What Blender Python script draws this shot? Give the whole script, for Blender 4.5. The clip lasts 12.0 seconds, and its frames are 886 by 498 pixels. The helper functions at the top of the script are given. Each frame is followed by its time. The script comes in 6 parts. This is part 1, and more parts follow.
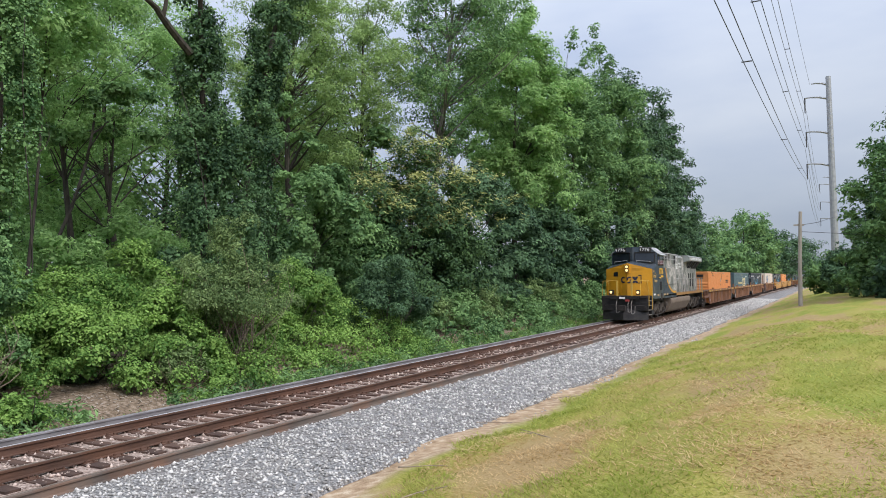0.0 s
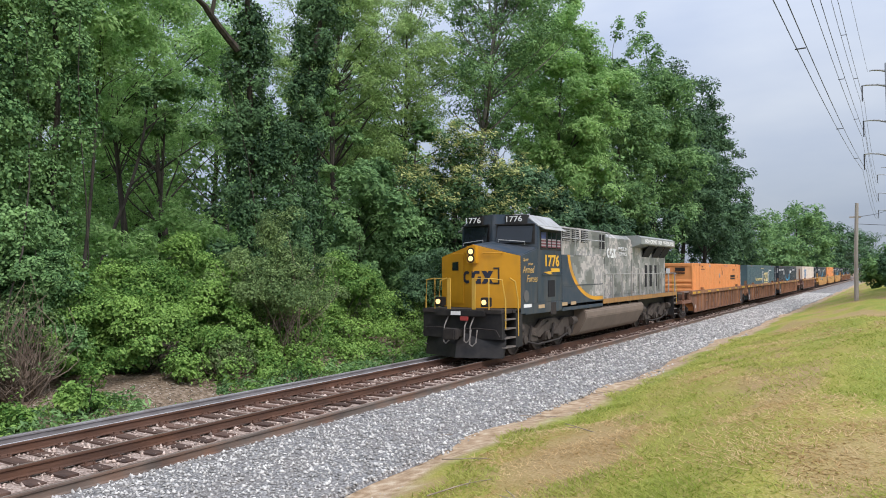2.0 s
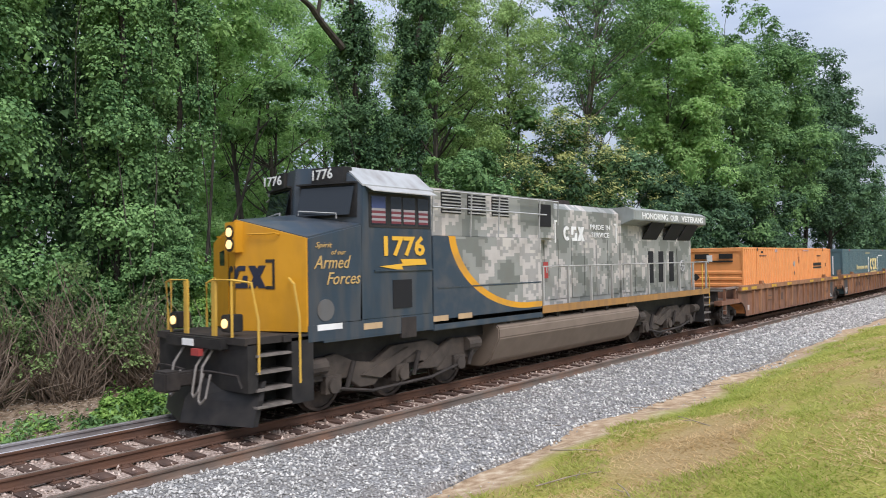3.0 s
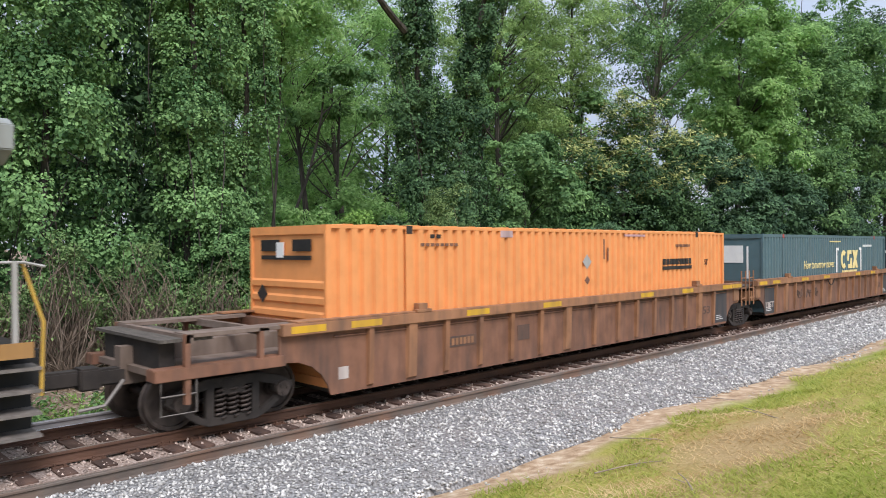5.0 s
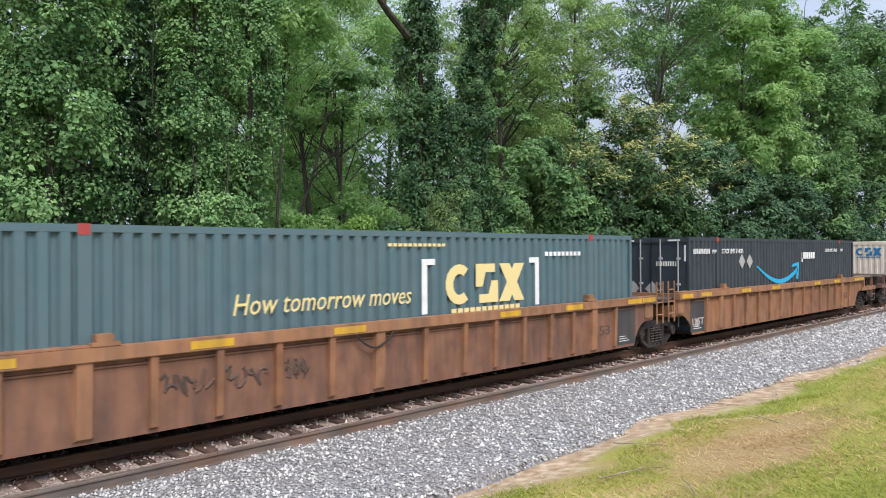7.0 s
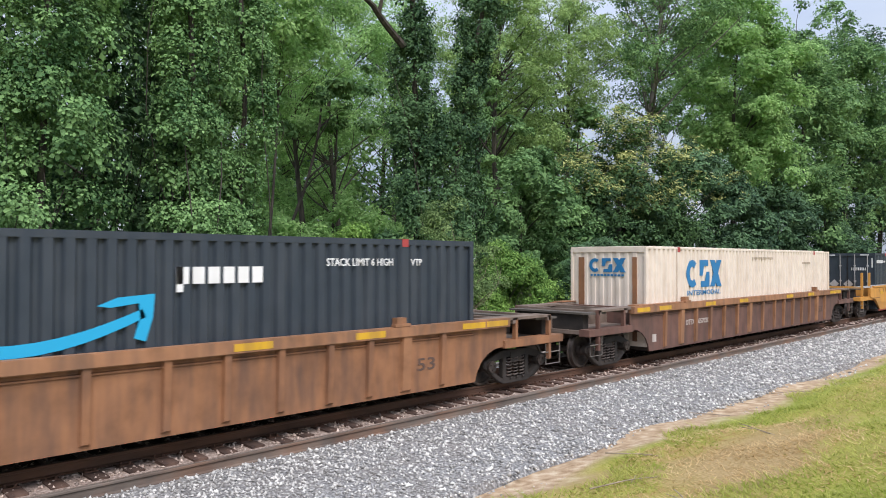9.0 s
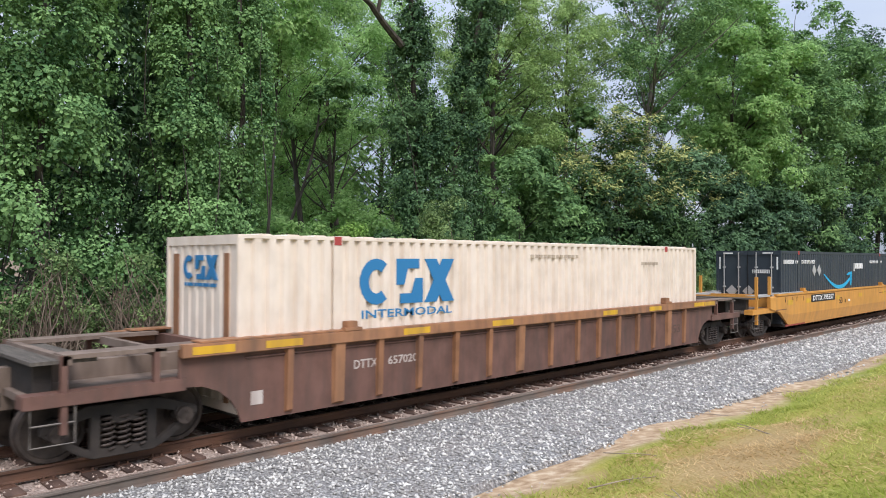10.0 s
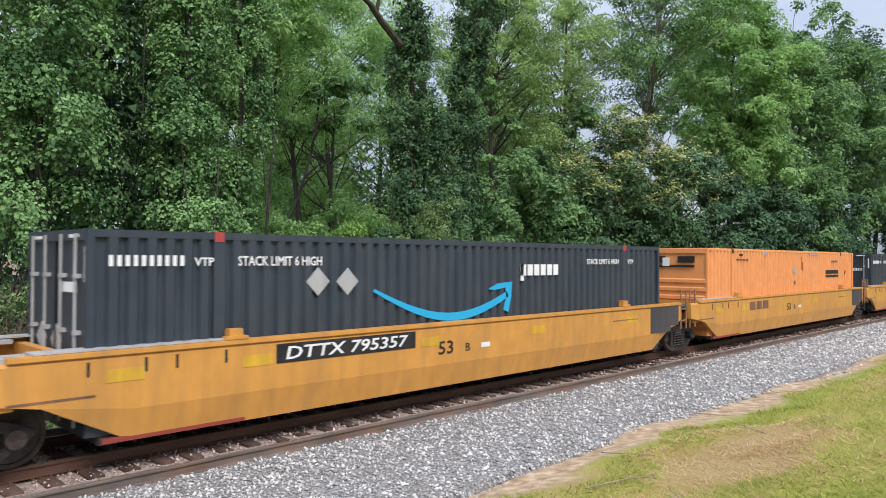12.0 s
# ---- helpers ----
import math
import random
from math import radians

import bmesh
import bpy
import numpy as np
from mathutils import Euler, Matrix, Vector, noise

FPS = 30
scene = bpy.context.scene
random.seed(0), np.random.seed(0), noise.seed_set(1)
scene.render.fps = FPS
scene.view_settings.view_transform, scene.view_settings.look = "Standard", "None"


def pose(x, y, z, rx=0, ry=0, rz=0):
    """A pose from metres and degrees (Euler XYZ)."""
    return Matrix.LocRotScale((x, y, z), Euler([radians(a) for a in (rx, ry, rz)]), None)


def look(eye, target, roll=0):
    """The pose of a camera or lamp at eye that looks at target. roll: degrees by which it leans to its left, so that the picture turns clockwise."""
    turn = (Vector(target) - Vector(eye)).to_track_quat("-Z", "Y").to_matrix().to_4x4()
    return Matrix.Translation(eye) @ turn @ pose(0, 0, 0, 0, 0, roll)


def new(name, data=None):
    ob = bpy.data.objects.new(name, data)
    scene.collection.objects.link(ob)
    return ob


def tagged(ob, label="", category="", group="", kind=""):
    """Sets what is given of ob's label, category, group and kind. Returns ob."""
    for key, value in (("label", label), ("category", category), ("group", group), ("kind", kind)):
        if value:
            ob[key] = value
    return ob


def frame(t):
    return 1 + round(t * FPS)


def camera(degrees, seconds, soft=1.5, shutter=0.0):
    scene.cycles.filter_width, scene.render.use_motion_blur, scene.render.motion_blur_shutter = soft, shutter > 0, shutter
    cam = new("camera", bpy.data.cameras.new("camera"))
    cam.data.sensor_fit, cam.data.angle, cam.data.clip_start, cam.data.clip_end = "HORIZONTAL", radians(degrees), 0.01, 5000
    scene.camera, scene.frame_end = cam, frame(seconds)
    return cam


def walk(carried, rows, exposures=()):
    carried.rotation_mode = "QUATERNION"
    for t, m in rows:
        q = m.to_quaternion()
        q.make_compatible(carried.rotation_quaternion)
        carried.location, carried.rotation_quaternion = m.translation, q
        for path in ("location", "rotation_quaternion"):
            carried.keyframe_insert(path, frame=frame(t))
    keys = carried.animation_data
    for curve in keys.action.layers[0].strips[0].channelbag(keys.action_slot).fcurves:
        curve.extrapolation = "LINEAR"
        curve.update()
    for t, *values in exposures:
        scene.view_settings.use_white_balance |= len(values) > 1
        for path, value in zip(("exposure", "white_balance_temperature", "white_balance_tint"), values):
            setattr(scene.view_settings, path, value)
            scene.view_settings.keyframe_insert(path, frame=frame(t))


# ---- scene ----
# ---- camera ----
EYE = (0.0, 0.0, 2.84)
PATH = [
    (0.0, 28.58, 2.28, 0.31), (0.5, 28.91, 2.24, 0.32), (1.0, 29.35, 2.16, 0.28), (1.5, 30.17, 1.97, 0.22),
    (2.0, 32.06, 1.75, 0.21), (2.5, 35.71, 1.45, 0.55), (3.0, 40.39, 1.06, 1.00), (3.2, 42.05, 0.88, 1.09),
    (4.0, 45.15, 0.28, 0.72), (4.8, 45.28, -0.13, 0.39), (5.0, 45.18, -0.15, 0.36), (5.5, 45.14, -0.14, 0.32),
    (6.0, 45.28, -0.04, 0.30), (6.5, 45.43, 0.10, 0.33), (7.0, 45.42, 0.23, 0.34), (9.0, 44.88, 0.92, -0.07),
    (9.5, 44.82, 0.96, -0.06), (10.0, 44.74, 0.90, -0.13), (10.5, 44.69, 0.80, -0.21), (11.0, 44.66, 0.76, -0.25),
    (11.5, 44.63, 0.79, -0.25), (12.0, 44.61, 0.86, -0.24),
]
cam = camera(63.25, 12.0, soft=0.95, shutter=0.1)
walk(cam, [(t, pose(*EYE, 90 + p, r, y)) for t, y, p, r in PATH], exposures=[(0.0, 0.27), (3.2, 0.32), (5.0, 0.4), (7.2, 0.45), (9.0, 0.43), (12.0, 0.38)])

# ---- world and light ----
world = bpy.data.worlds.new("overcast_sky")
scene.world = world
world.use_nodes = True
wn, wl = world.node_tree.nodes, world.node_tree.links
wn.clear()
w_out, w_bg = wn.new("ShaderNodeOutputWorld"), wn.new("ShaderNodeBackground")
w_sky = wn.new("ShaderNodeTexSky")
w_sky.sky_type, w_sky.sun_disc = "NISHITA", False
w_sky.sun_elevation, w_sky.sun_rotation = radians(50), radians(113)
w_co, w_sep = wn.new("ShaderNodeTexCoord"), wn.new("ShaderNodeSeparateXYZ")
w_map, w_noise, w_ramp = wn.new("ShaderNodeMapping"), wn.new("ShaderNodeTexNoise"), wn.new("ShaderNodeValToRGB")
w_map.inputs["Scale"].default_value = (1.0, 1.0, 3.2)
w_noise.inputs["Scale"].default_value, w_noise.inputs["Detail"].default_value = 2.2, 5.0
w_ramp.color_ramp.elements[0].position, w_ramp.color_ramp.elements[0].color = 0.33, (2.85, 3.3, 4.35, 1)
w_ramp.color_ramp.elements[1].position, w_ramp.color_ramp.elements[1].color = 0.68, (4.3, 4.6, 5.2, 1)
w_mix, w_grad, w_mul = wn.new("ShaderNodeMixRGB"), wn.new("ShaderNodeMapRange"), wn.new("ShaderNodeMixRGB")
w_mix.inputs[0].default_value = 0.86
w_mul.blend_type, w_mul.inputs[0].default_value = "MULTIPLY", 1.0
# cloud cover is brighter towards the zenith
w_grad.inputs["From Min"].default_value, w_grad.inputs["From Max"].default_value = 0.05, 0.9
w_grad.inputs["To Min"].default_value, w_grad.inputs["To Max"].default_value = 1.0, 2.9
wl.new(w_co.outputs["Generated"], w_map.inputs["Vector"])
wl.new(w_map.outputs["Vector"], w_noise.inputs["Vector"])
wl.new(w_noise.outputs["Fac"], w_ramp.inputs["Fac"])
wl.new(w_sky.outputs["Color"], w_mix.inputs[1])
wl.new(w_ramp.outputs["Color"], w_mix.inputs[2])
wl.new(w_co.outputs["Generated"], w_sep.inputs[0])
wl.new(w_sep.outputs["Z"], w_grad.inputs["Value"])
wl.new(w_mix.outputs["Color"], w_mul.inputs[1])
wl.new(w_grad.outputs["Result"], w_mul.inputs[2])
wl.new(w_mul.outputs["Color"], w_bg.inputs["Color"])
wl.new(w_bg.outputs[0], w_out.inputs[0])
w_bg.inputs["Strength"].default_value = 0.1
sun = new("sun", bpy.data.lights.new("sun", "SUN"))
sun.data.energy, sun.data.angle, sun.data.color = 2.4, radians(26), (1.0, 0.945, 0.95)
sun.matrix_world = look((56, -23, 72), (0, 0, 0))
# ---- materials ----
def mat(name, colors, scale=3.0, rough=0.7, metal=0.0, bump=0.0, bump_scale=60.0, detail=6.0, dirt=None, dirt_amount=0.35,
        dirt_scale=1.3, stretch=(1, 1, 1), jitter=0.0, spec=0.4, dirt_stretch=(1, 1, 1), piece=False):
    """Noise over a ramp of colours, a second, larger layer of dirt, fine relief; jitter: value by piece."""
    m = bpy.data.materials.new(name)
    m.use_nodes = True
    n, l = m.node_tree.nodes, m.node_tree.links
    b = n["Principled BSDF"]
    co = n.new("ShaderNodeTexCoord")
    mp = n.new("ShaderNodeMapping")
    mp.inputs["Scale"].default_value = stretch
    l.new(co.outputs["Object"], mp.inputs["Vector"])
    no = n.new("ShaderNodeTexNoise")
    no.inputs["Scale"].default_value, no.inputs["Detail"].default_value = scale, detail
    l.new(mp.outputs["Vector"], no.inputs["Vector"])
    ra = n.new("ShaderNodeValToRGB")
    while len(ra.color_ramp.elements) < len(colors):
        ra.color_ramp.elements.new(0.5)
    for i, c in enumerate(colors):
        e = ra.color_ramp.elements[i]
        e.position, e.color = 0.28 + 0.44 * i / max(1, len(colors) - 1), (*c, 1)
    l.new(no.outputs["Fac"], ra.inputs["Fac"])
    col = ra.outputs["Color"]
    if dirt:
        mp2 = n.new("ShaderNodeMapping")
        mp2.inputs["Scale"].default_value = dirt_stretch
        l.new(co.outputs["Object"], mp2.inputs["Vector"])
        n2, r2, mx = n.new("ShaderNodeTexNoise"), n.new("ShaderNodeMapRange"), n.new("ShaderNodeMixRGB")
        n2.inputs["Scale"].default_value, n2.inputs["Detail"].default_value = dirt_scale, 9.0
        r2.inputs["From Min"].default_value, r2.inputs["From Max"].default_value = 0.42, 0.72
        r2.inputs["To Max"].default_value = dirt_amount
        l.new(mp2.outputs["Vector"], n2.inputs["Vector"])
        l.new(n2.outputs["Fac"], r2.inputs["Value"])
        l.new(r2.outputs["Result"], mx.inputs[0])
        l.new(col, mx.inputs[1])
        mx.inputs[2].default_value = (*dirt, 1)
        col = mx.outputs["Color"]
    if jitter:
        src = n.new("ShaderNodeObjectInfo").outputs["Random"] if piece else n.new("ShaderNodeNewGeometry").outputs["Random Per Island"]
        hs, mr = n.new("ShaderNodeHueSaturation"), n.new("ShaderNodeMapRange")
        mr.inputs["To Min"].default_value, mr.inputs["To Max"].default_value = 1 - jitter, 1 + jitter
        l.new(src, mr.inputs["Value"])
        l.new(mr.outputs["Result"], hs.inputs["Value"])
        l.new(col, hs.inputs["Color"])
        col = hs.outputs["Color"]
    l.new(col, b.inputs["Base Color"])
    b.inputs["Roughness"].default_value, b.inputs["Metallic"].default_value = rough, metal
    b.inputs["Specular IOR Level"].default_value = spec
    if bump:
        n3, bp = n.new("ShaderNodeTexNoise"), n.new("ShaderNodeBump")
        n3.inputs["Scale"].default_value, n3.inputs["Detail"].default_value = bump_scale, 4.0
        l.new(mp.outputs["Vector"], n3.inputs["Vector"])
        bp.inputs["Strength"].default_value, bp.inputs["Distance"].default_value = bump, 0.02
        l.new(n3.outputs["Fac"], bp.inputs["Height"])
        l.new(bp.outputs["Normal"], b.inputs["Normal"])
    return m


def leaf_mat(name, dark, light, hue=0.02, patch=0.6, glow=0.3, rough=0.6):
    """Leaves: colour by leaf and by larger patches, light passing through the blade."""
    m = bpy.data.materials.new(name)
    m.use_nodes = True
    n, l = m.node_tree.nodes, m.node_tree.links
    b = n["Principled BSDF"]
    geo, co, no = n.new("ShaderNodeNewGeometry"), n.new("ShaderNodeTexCoord"), n.new("ShaderNodeTexNoise")
    no.inputs["Scale"].default_value, no.inputs["Detail"].default_value = patch, 3.0
    l.new(co.outputs["Object"], no.inputs["Vector"])
    ad = n.new("ShaderNodeMath")
    ad.operation, ad.inputs[2].default_value = "MULTIPLY_ADD", -0.17
    ad.inputs[1].default_value = 0.34
    l.new(geo.outputs["Random Per Island"], ad.inputs[0])
    su = n.new("ShaderNodeMath")
    l.new(ad.outputs[0], su.inputs[0])
    l.new(no.outputs["Fac"], su.inputs[1])
    ra = n.new("ShaderNodeValToRGB")
    ra.color_ramp.elements[0].position, ra.color_ramp.elements[0].color = 0.28, (*dark, 1)
    ra.color_ramp.elements[1].position, ra.color_ramp.elements[1].color = 0.72, (*light, 1)
    l.new(su.outputs[0], ra.inputs["Fac"])
    l.new(ra.outputs["Color"], b.inputs["Base Color"])
    b.inputs["Roughness"].default_value, b.inputs["Specular IOR Level"].default_value = rough, 0.14
    tr, mix = n.new("ShaderNodeBsdfTranslucent"), n.new("ShaderNodeMixShader")
    l.new(ra.outputs["Color"], tr.inputs["Color"])
    mix.inputs[0].default_value = glow
    l.new(b.outputs[0], mix.inputs[1])
    l.new(tr.outputs[0], mix.inputs[2])
    l.new(mix.outputs[0], n["Material Output"].inputs["Surface"])
    return m


def plain(name, color, rough=0.5, metal=0.0, emit=0.0):
    m = bpy.data.materials.new(name)
    m.use_nodes = True
    b = m.node_tree.nodes["Principled BSDF"]
    b.inputs["Base Color"].default_value = (*color, 1)
    b.inputs["Roughness"].default_value, b.inputs["Metallic"].default_value = rough, metal
    if emit:
        b.inputs["Emission Color"].default_value, b.inputs["Emission Strength"].default_value = (*color, 1), emit
    return m


LEAF_VINE = leaf_mat("ivy_leaf", (0.063, 0.144, 0.054), (0.275, 0.460, 0.171), glow=0.2)
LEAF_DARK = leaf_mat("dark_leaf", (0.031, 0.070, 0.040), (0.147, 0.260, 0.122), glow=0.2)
LEAF_MID = leaf_mat("tree_leaf", (0.071, 0.152, 0.058), (0.275, 0.450, 0.171))
LEAF_LIGHT = leaf_mat("light_leaf", (0.167, 0.315, 0.099), (0.442, 0.650, 0.256), glow=0.5)
LEAF_OLIVE = leaf_mat("olive_leaf", (0.159, 0.260, 0.085), (0.391, 0.540, 0.200), glow=0.45)
LEAF_BRIGHT = leaf_mat("bright_leaf", (0.071, 0.170, 0.037), (0.334, 0.520, 0.134), glow=0.3)
LEAF_SHRUB = leaf_mat("shrub_leaf", (0.084, 0.145, 0.052), (0.295, 0.410, 0.159), glow=0.3)
LEAF_BLUE = leaf_mat("glossy_dark_leaf", (0.024, 0.056, 0.026), (0.115, 0.21, 0.075), glow=0.15)
# darker copy of ivy_leaf, with shade put into the leaf colour
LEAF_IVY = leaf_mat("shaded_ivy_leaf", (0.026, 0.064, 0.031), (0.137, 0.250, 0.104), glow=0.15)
FLOWER = leaf_mat("cream_blossom", (0.3, 0.335, 0.11), (0.52, 0.54, 0.22))
BARK = mat("bark", [(0.028, 0.025, 0.02), (0.085, 0.072, 0.058)], 8, 0.9, bump=0.7, bump_scale=25, stretch=(1, 1, 0.25))
LAWN_TWIG = mat("bleached_twig", [(0.18, 0.14, 0.1), (0.38, 0.31, 0.24)], 6, 0.9)
GREY_BARK = mat("pale_bark", [(0.08, 0.075, 0.066), (0.2, 0.185, 0.165)], 8, 0.9, bump=0.6, bump_scale=25, stretch=(1, 1, 0.25))
TWIG = mat("dry_twig", [(0.1, 0.072, 0.052), (0.27, 0.21, 0.16)], 6, 0.9)
STEEL_RUST = mat("rusty_rail", [(0.065, 0.038, 0.028), (0.15, 0.082, 0.056)], 5, 0.75, 0.2, 0.3, 40, dirt=(0.16, 0.07, 0.035), dirt_amount=0.5, stretch=(1, 0.2, 1))
STEEL_LOOSE = mat("weathered_loose_rail", [(0.1, 0.08, 0.068), (0.21, 0.17, 0.14)], 5, 0.7, 0.1, 0.2, 30, dirt=(0.3, 0.13, 0.06), dirt_amount=0.45, stretch=(1, 0.2, 1))
# pale grey base carries the sky's light on the far spare rail
STEEL_GREY = mat("grey_rail", [(0.27, 0.265, 0.265), (0.42, 0.41, 0.415)], 4, 0.5, 0.4, 0.2, 30, dirt=(0.12, 0.08, 0.06), dirt_amount=0.5, stretch=(1, 0.15, 1))
STEEL_SHINE = mat("worn_railhead", [(0.6, 0.6, 0.61), (0.8, 0.8, 0.82)], 6, 0.55, 0.5, stretch=(1, 0.1, 1))
STEEL_DULL = mat("railhead_brown", [(0.2, 0.155, 0.125), (0.34, 0.28, 0.235)], 6, 0.5, 0.4, stretch=(1, 0.1, 1))
TIE = mat("creosoted_tie", [(0.06, 0.036, 0.028), (0.15, 0.09, 0.065)], 7, 0.9, 0, 0.5, 30, stretch=(0.2, 1, 1), jitter=0.35, piece=True)
STONE = mat("grey_ballast", [(0.27, 0.26, 0.243), (0.64, 0.62, 0.58)], 3, 0.85, bump=0.3, bump_scale=60, jitter=0.45)
STONE_RED = mat("pinkish_ballast", [(0.3, 0.22, 0.18), (0.56, 0.46, 0.39)], 3, 0.85, bump=0.3, bump_scale=60, jitter=0.5)
# darkest stop paints in the shade of the gaps between stones
BED = mat("ballast_bed", [(0.06, 0.058, 0.056), (0.2, 0.196, 0.19), (0.46, 0.45, 0.435)], 22, 0.9, bump=1.0, bump_scale=26, detail=3, dirt=(0.2, 0.16, 0.13), dirt_amount=0.3)
BED_RED = mat("track_bed", [(0.17, 0.125, 0.1), (0.33, 0.25, 0.205), (0.52, 0.42, 0.36)], 22, 0.9, bump=1.0, bump_scale=26, detail=3)
# ---- mesh helpers ----
class Geo:
    """Collects boxes, prisms, tubes and plates for one mesh."""

    def __init__(self):
        self.v, self.f = [], []

    def add(self, verts, faces):
        k = len(self.v)
        self.v += [tuple(p) for p in verts]
        self.f += [tuple(i + k for i in f) for f in faces]
        return self

    def box(self, x0, x1, y0, y1, z0, z1):
        v = [(x, y, z) for z in (z0, z1) for x, y in ((x0, y0), (x1, y0), (x1, y1), (x0, y1))]
        return self.add(v, [(3, 2, 1, 0), (4, 5, 6, 7), (0, 1, 5, 4), (1, 2, 6, 5), (2, 3, 7, 6), (3, 0, 4, 7)])

    def prism(self, poly, a, b, axis="x"):
        """A polygon drawn out along an axis; poly in the two other axes (y,z), (x,z) or (x,y)."""
        n = len(poly)
        put = {"x": lambda p, c: (c, p[0], p[1]), "y": lambda p, c: (p[0], c, p[1]), "z": lambda p, c: (p[0], p[1], c)}[axis]
        v = [put(p, a) for p in poly] + [put(p, b) for p in poly]
        return self.add(v, [tuple(range(n))[::-1], tuple(range(n, 2 * n))] + [(i, (i + 1) % n, n + (i + 1) % n, n + i) for i in range(n)])

    def loft(self, rings):
        """Closed rings of equal count joined, ends capped."""
        n = len(rings[0])
        v = [p for r in rings for p in r]
        f = [tuple(range(n))[::-1], tuple(range(n * (len(rings) - 1), n * len(rings)))]
        for k in range(len(rings) - 1):
            f += [(k * n + i, k * n + (i + 1) % n, (k + 1) * n + (i + 1) % n, (k + 1) * n + i) for i in range(n)]
        return self.add(v, f)

    def tube(self, pts, r, n=6, r1=None):
        pts = [Vector(p) for p in pts]
        rings = []
        for i, p in enumerate(pts):
            d = (pts[min(i + 1, len(pts) - 1)] - pts[max(i - 1, 0)]).normalized()
            a = d.orthogonal().normalized() if abs(d.z) > 0.95 else d.cross(Vector((0, 0, 1))).normalized()
            b = d.cross(a)
            rr = r if r1 is None else r + (r1 - r) * i / (len(pts) - 1)
            rings.append([p + rr * (math.cos(q) * a + math.sin(q) * b) for q in [2 * math.pi * k / n for k in range(n)]])
        return self.loft(rings)

    def mesh(self, name):
        me = bpy.data.meshes.new(name)
        me.from_pydata(self.v, [], self.f)
        bm = bmesh.new()
        bm.from_mesh(me)
        bmesh.ops.recalc_face_normals(bm, faces=bm.faces)
        bm.to_mesh(me)
        bm.free()
        return me


def part(name, geo, material, parent=None, label="", bevel=0.0):
    """One mesh object under a thing or a part."""
    ob = new(name, geo.mesh(name) if isinstance(geo, Geo) else geo)
    if material and not ob.data.materials:
        ob.data.materials.append(material)
    if parent:
        ob.parent = parent
    if label:
        ob["label"] = label
    if bevel:
        bm = bmesh.new()
        bm.from_mesh(ob.data)
        sharp = [e for e in bm.edges if len(e.link_faces) == 2 and e.calc_face_angle(0) > 0.4]
        bmesh.ops.bevel(bm, geom=sharp, offset=bevel, segments=2, affect="EDGES")
        bm.to_mesh(ob.data)
        bm.free()
    return ob


def thing(name, label, category, group="", kind=""):
    return tagged(new(name), label, category, group, kind)


def tris(name, v, f, material, smooth=False):
    """A mesh of triangles from arrays."""
    me = bpy.data.meshes.new(name)
    me.vertices.add(len(v))
    me.vertices.foreach_set("co", np.asarray(v, np.float32).ravel())
    me.loops.add(f.size)
    me.loops.foreach_set("vertex_index", np.asarray(f, np.int32).ravel())
    me.polygons.add(len(f))
    me.polygons.foreach_set("loop_start", np.arange(0, f.size, 3, dtype=np.int32))
    me.update(calc_edges=True)
    me.materials.append(material)
    if smooth:
        me.shade_smooth()
    return me


def unit(a):
    return a / (np.linalg.norm(a, axis=-1, keepdims=True) + 1e-9)


def leaf_mesh(name, rng, at, out, size, material, droop=0.5, wide=0.5, loose=0.4, flat=False):
    """Folded kite-shaped leaves at the points, facing roughly out; flat: one triangle a leaf, for trees far off."""
    n = len(at)
    nrm = unit(out + rng.normal(0, loose, (n, 3)) + (0, 0, 0.2))
    ax = unit(np.cross(nrm, rng.normal(0, 1, (n, 3))))
    ax = unit(ax - np.array((0, 0, droop)) * rng.random((n, 1)))
    sd = unit(np.cross(nrm, ax))
    s = np.reshape(size, (-1, 1)) * rng.uniform(0.6, 1.4, (n, 1))
    if flat:
        v = np.stack([at - ax * s * 0.3 - sd * s * wide * 0.5, at - ax * s * 0.15 + sd * s * wide * 0.6, at + ax * s * 0.8], 1).reshape(-1, 3)
        return tris(name, v, np.arange(n * 3).reshape(-1, 3), material)
    up = np.cross(ax, sd) * s * 0.12
    tip, mid = at + ax * s, at + ax * s * 0.45
    v = np.stack([at, mid + sd * s * wide * 0.5 + up, tip, mid - sd * s * wide * 0.5 + up], 1).reshape(-1, 3)
    k = np.arange(n)[:, None] * 4
    f = np.concatenate([k + (0, 1, 2), k + (0, 2, 3)], 1).reshape(-1, 3)
    return tris(name, v, f, material)


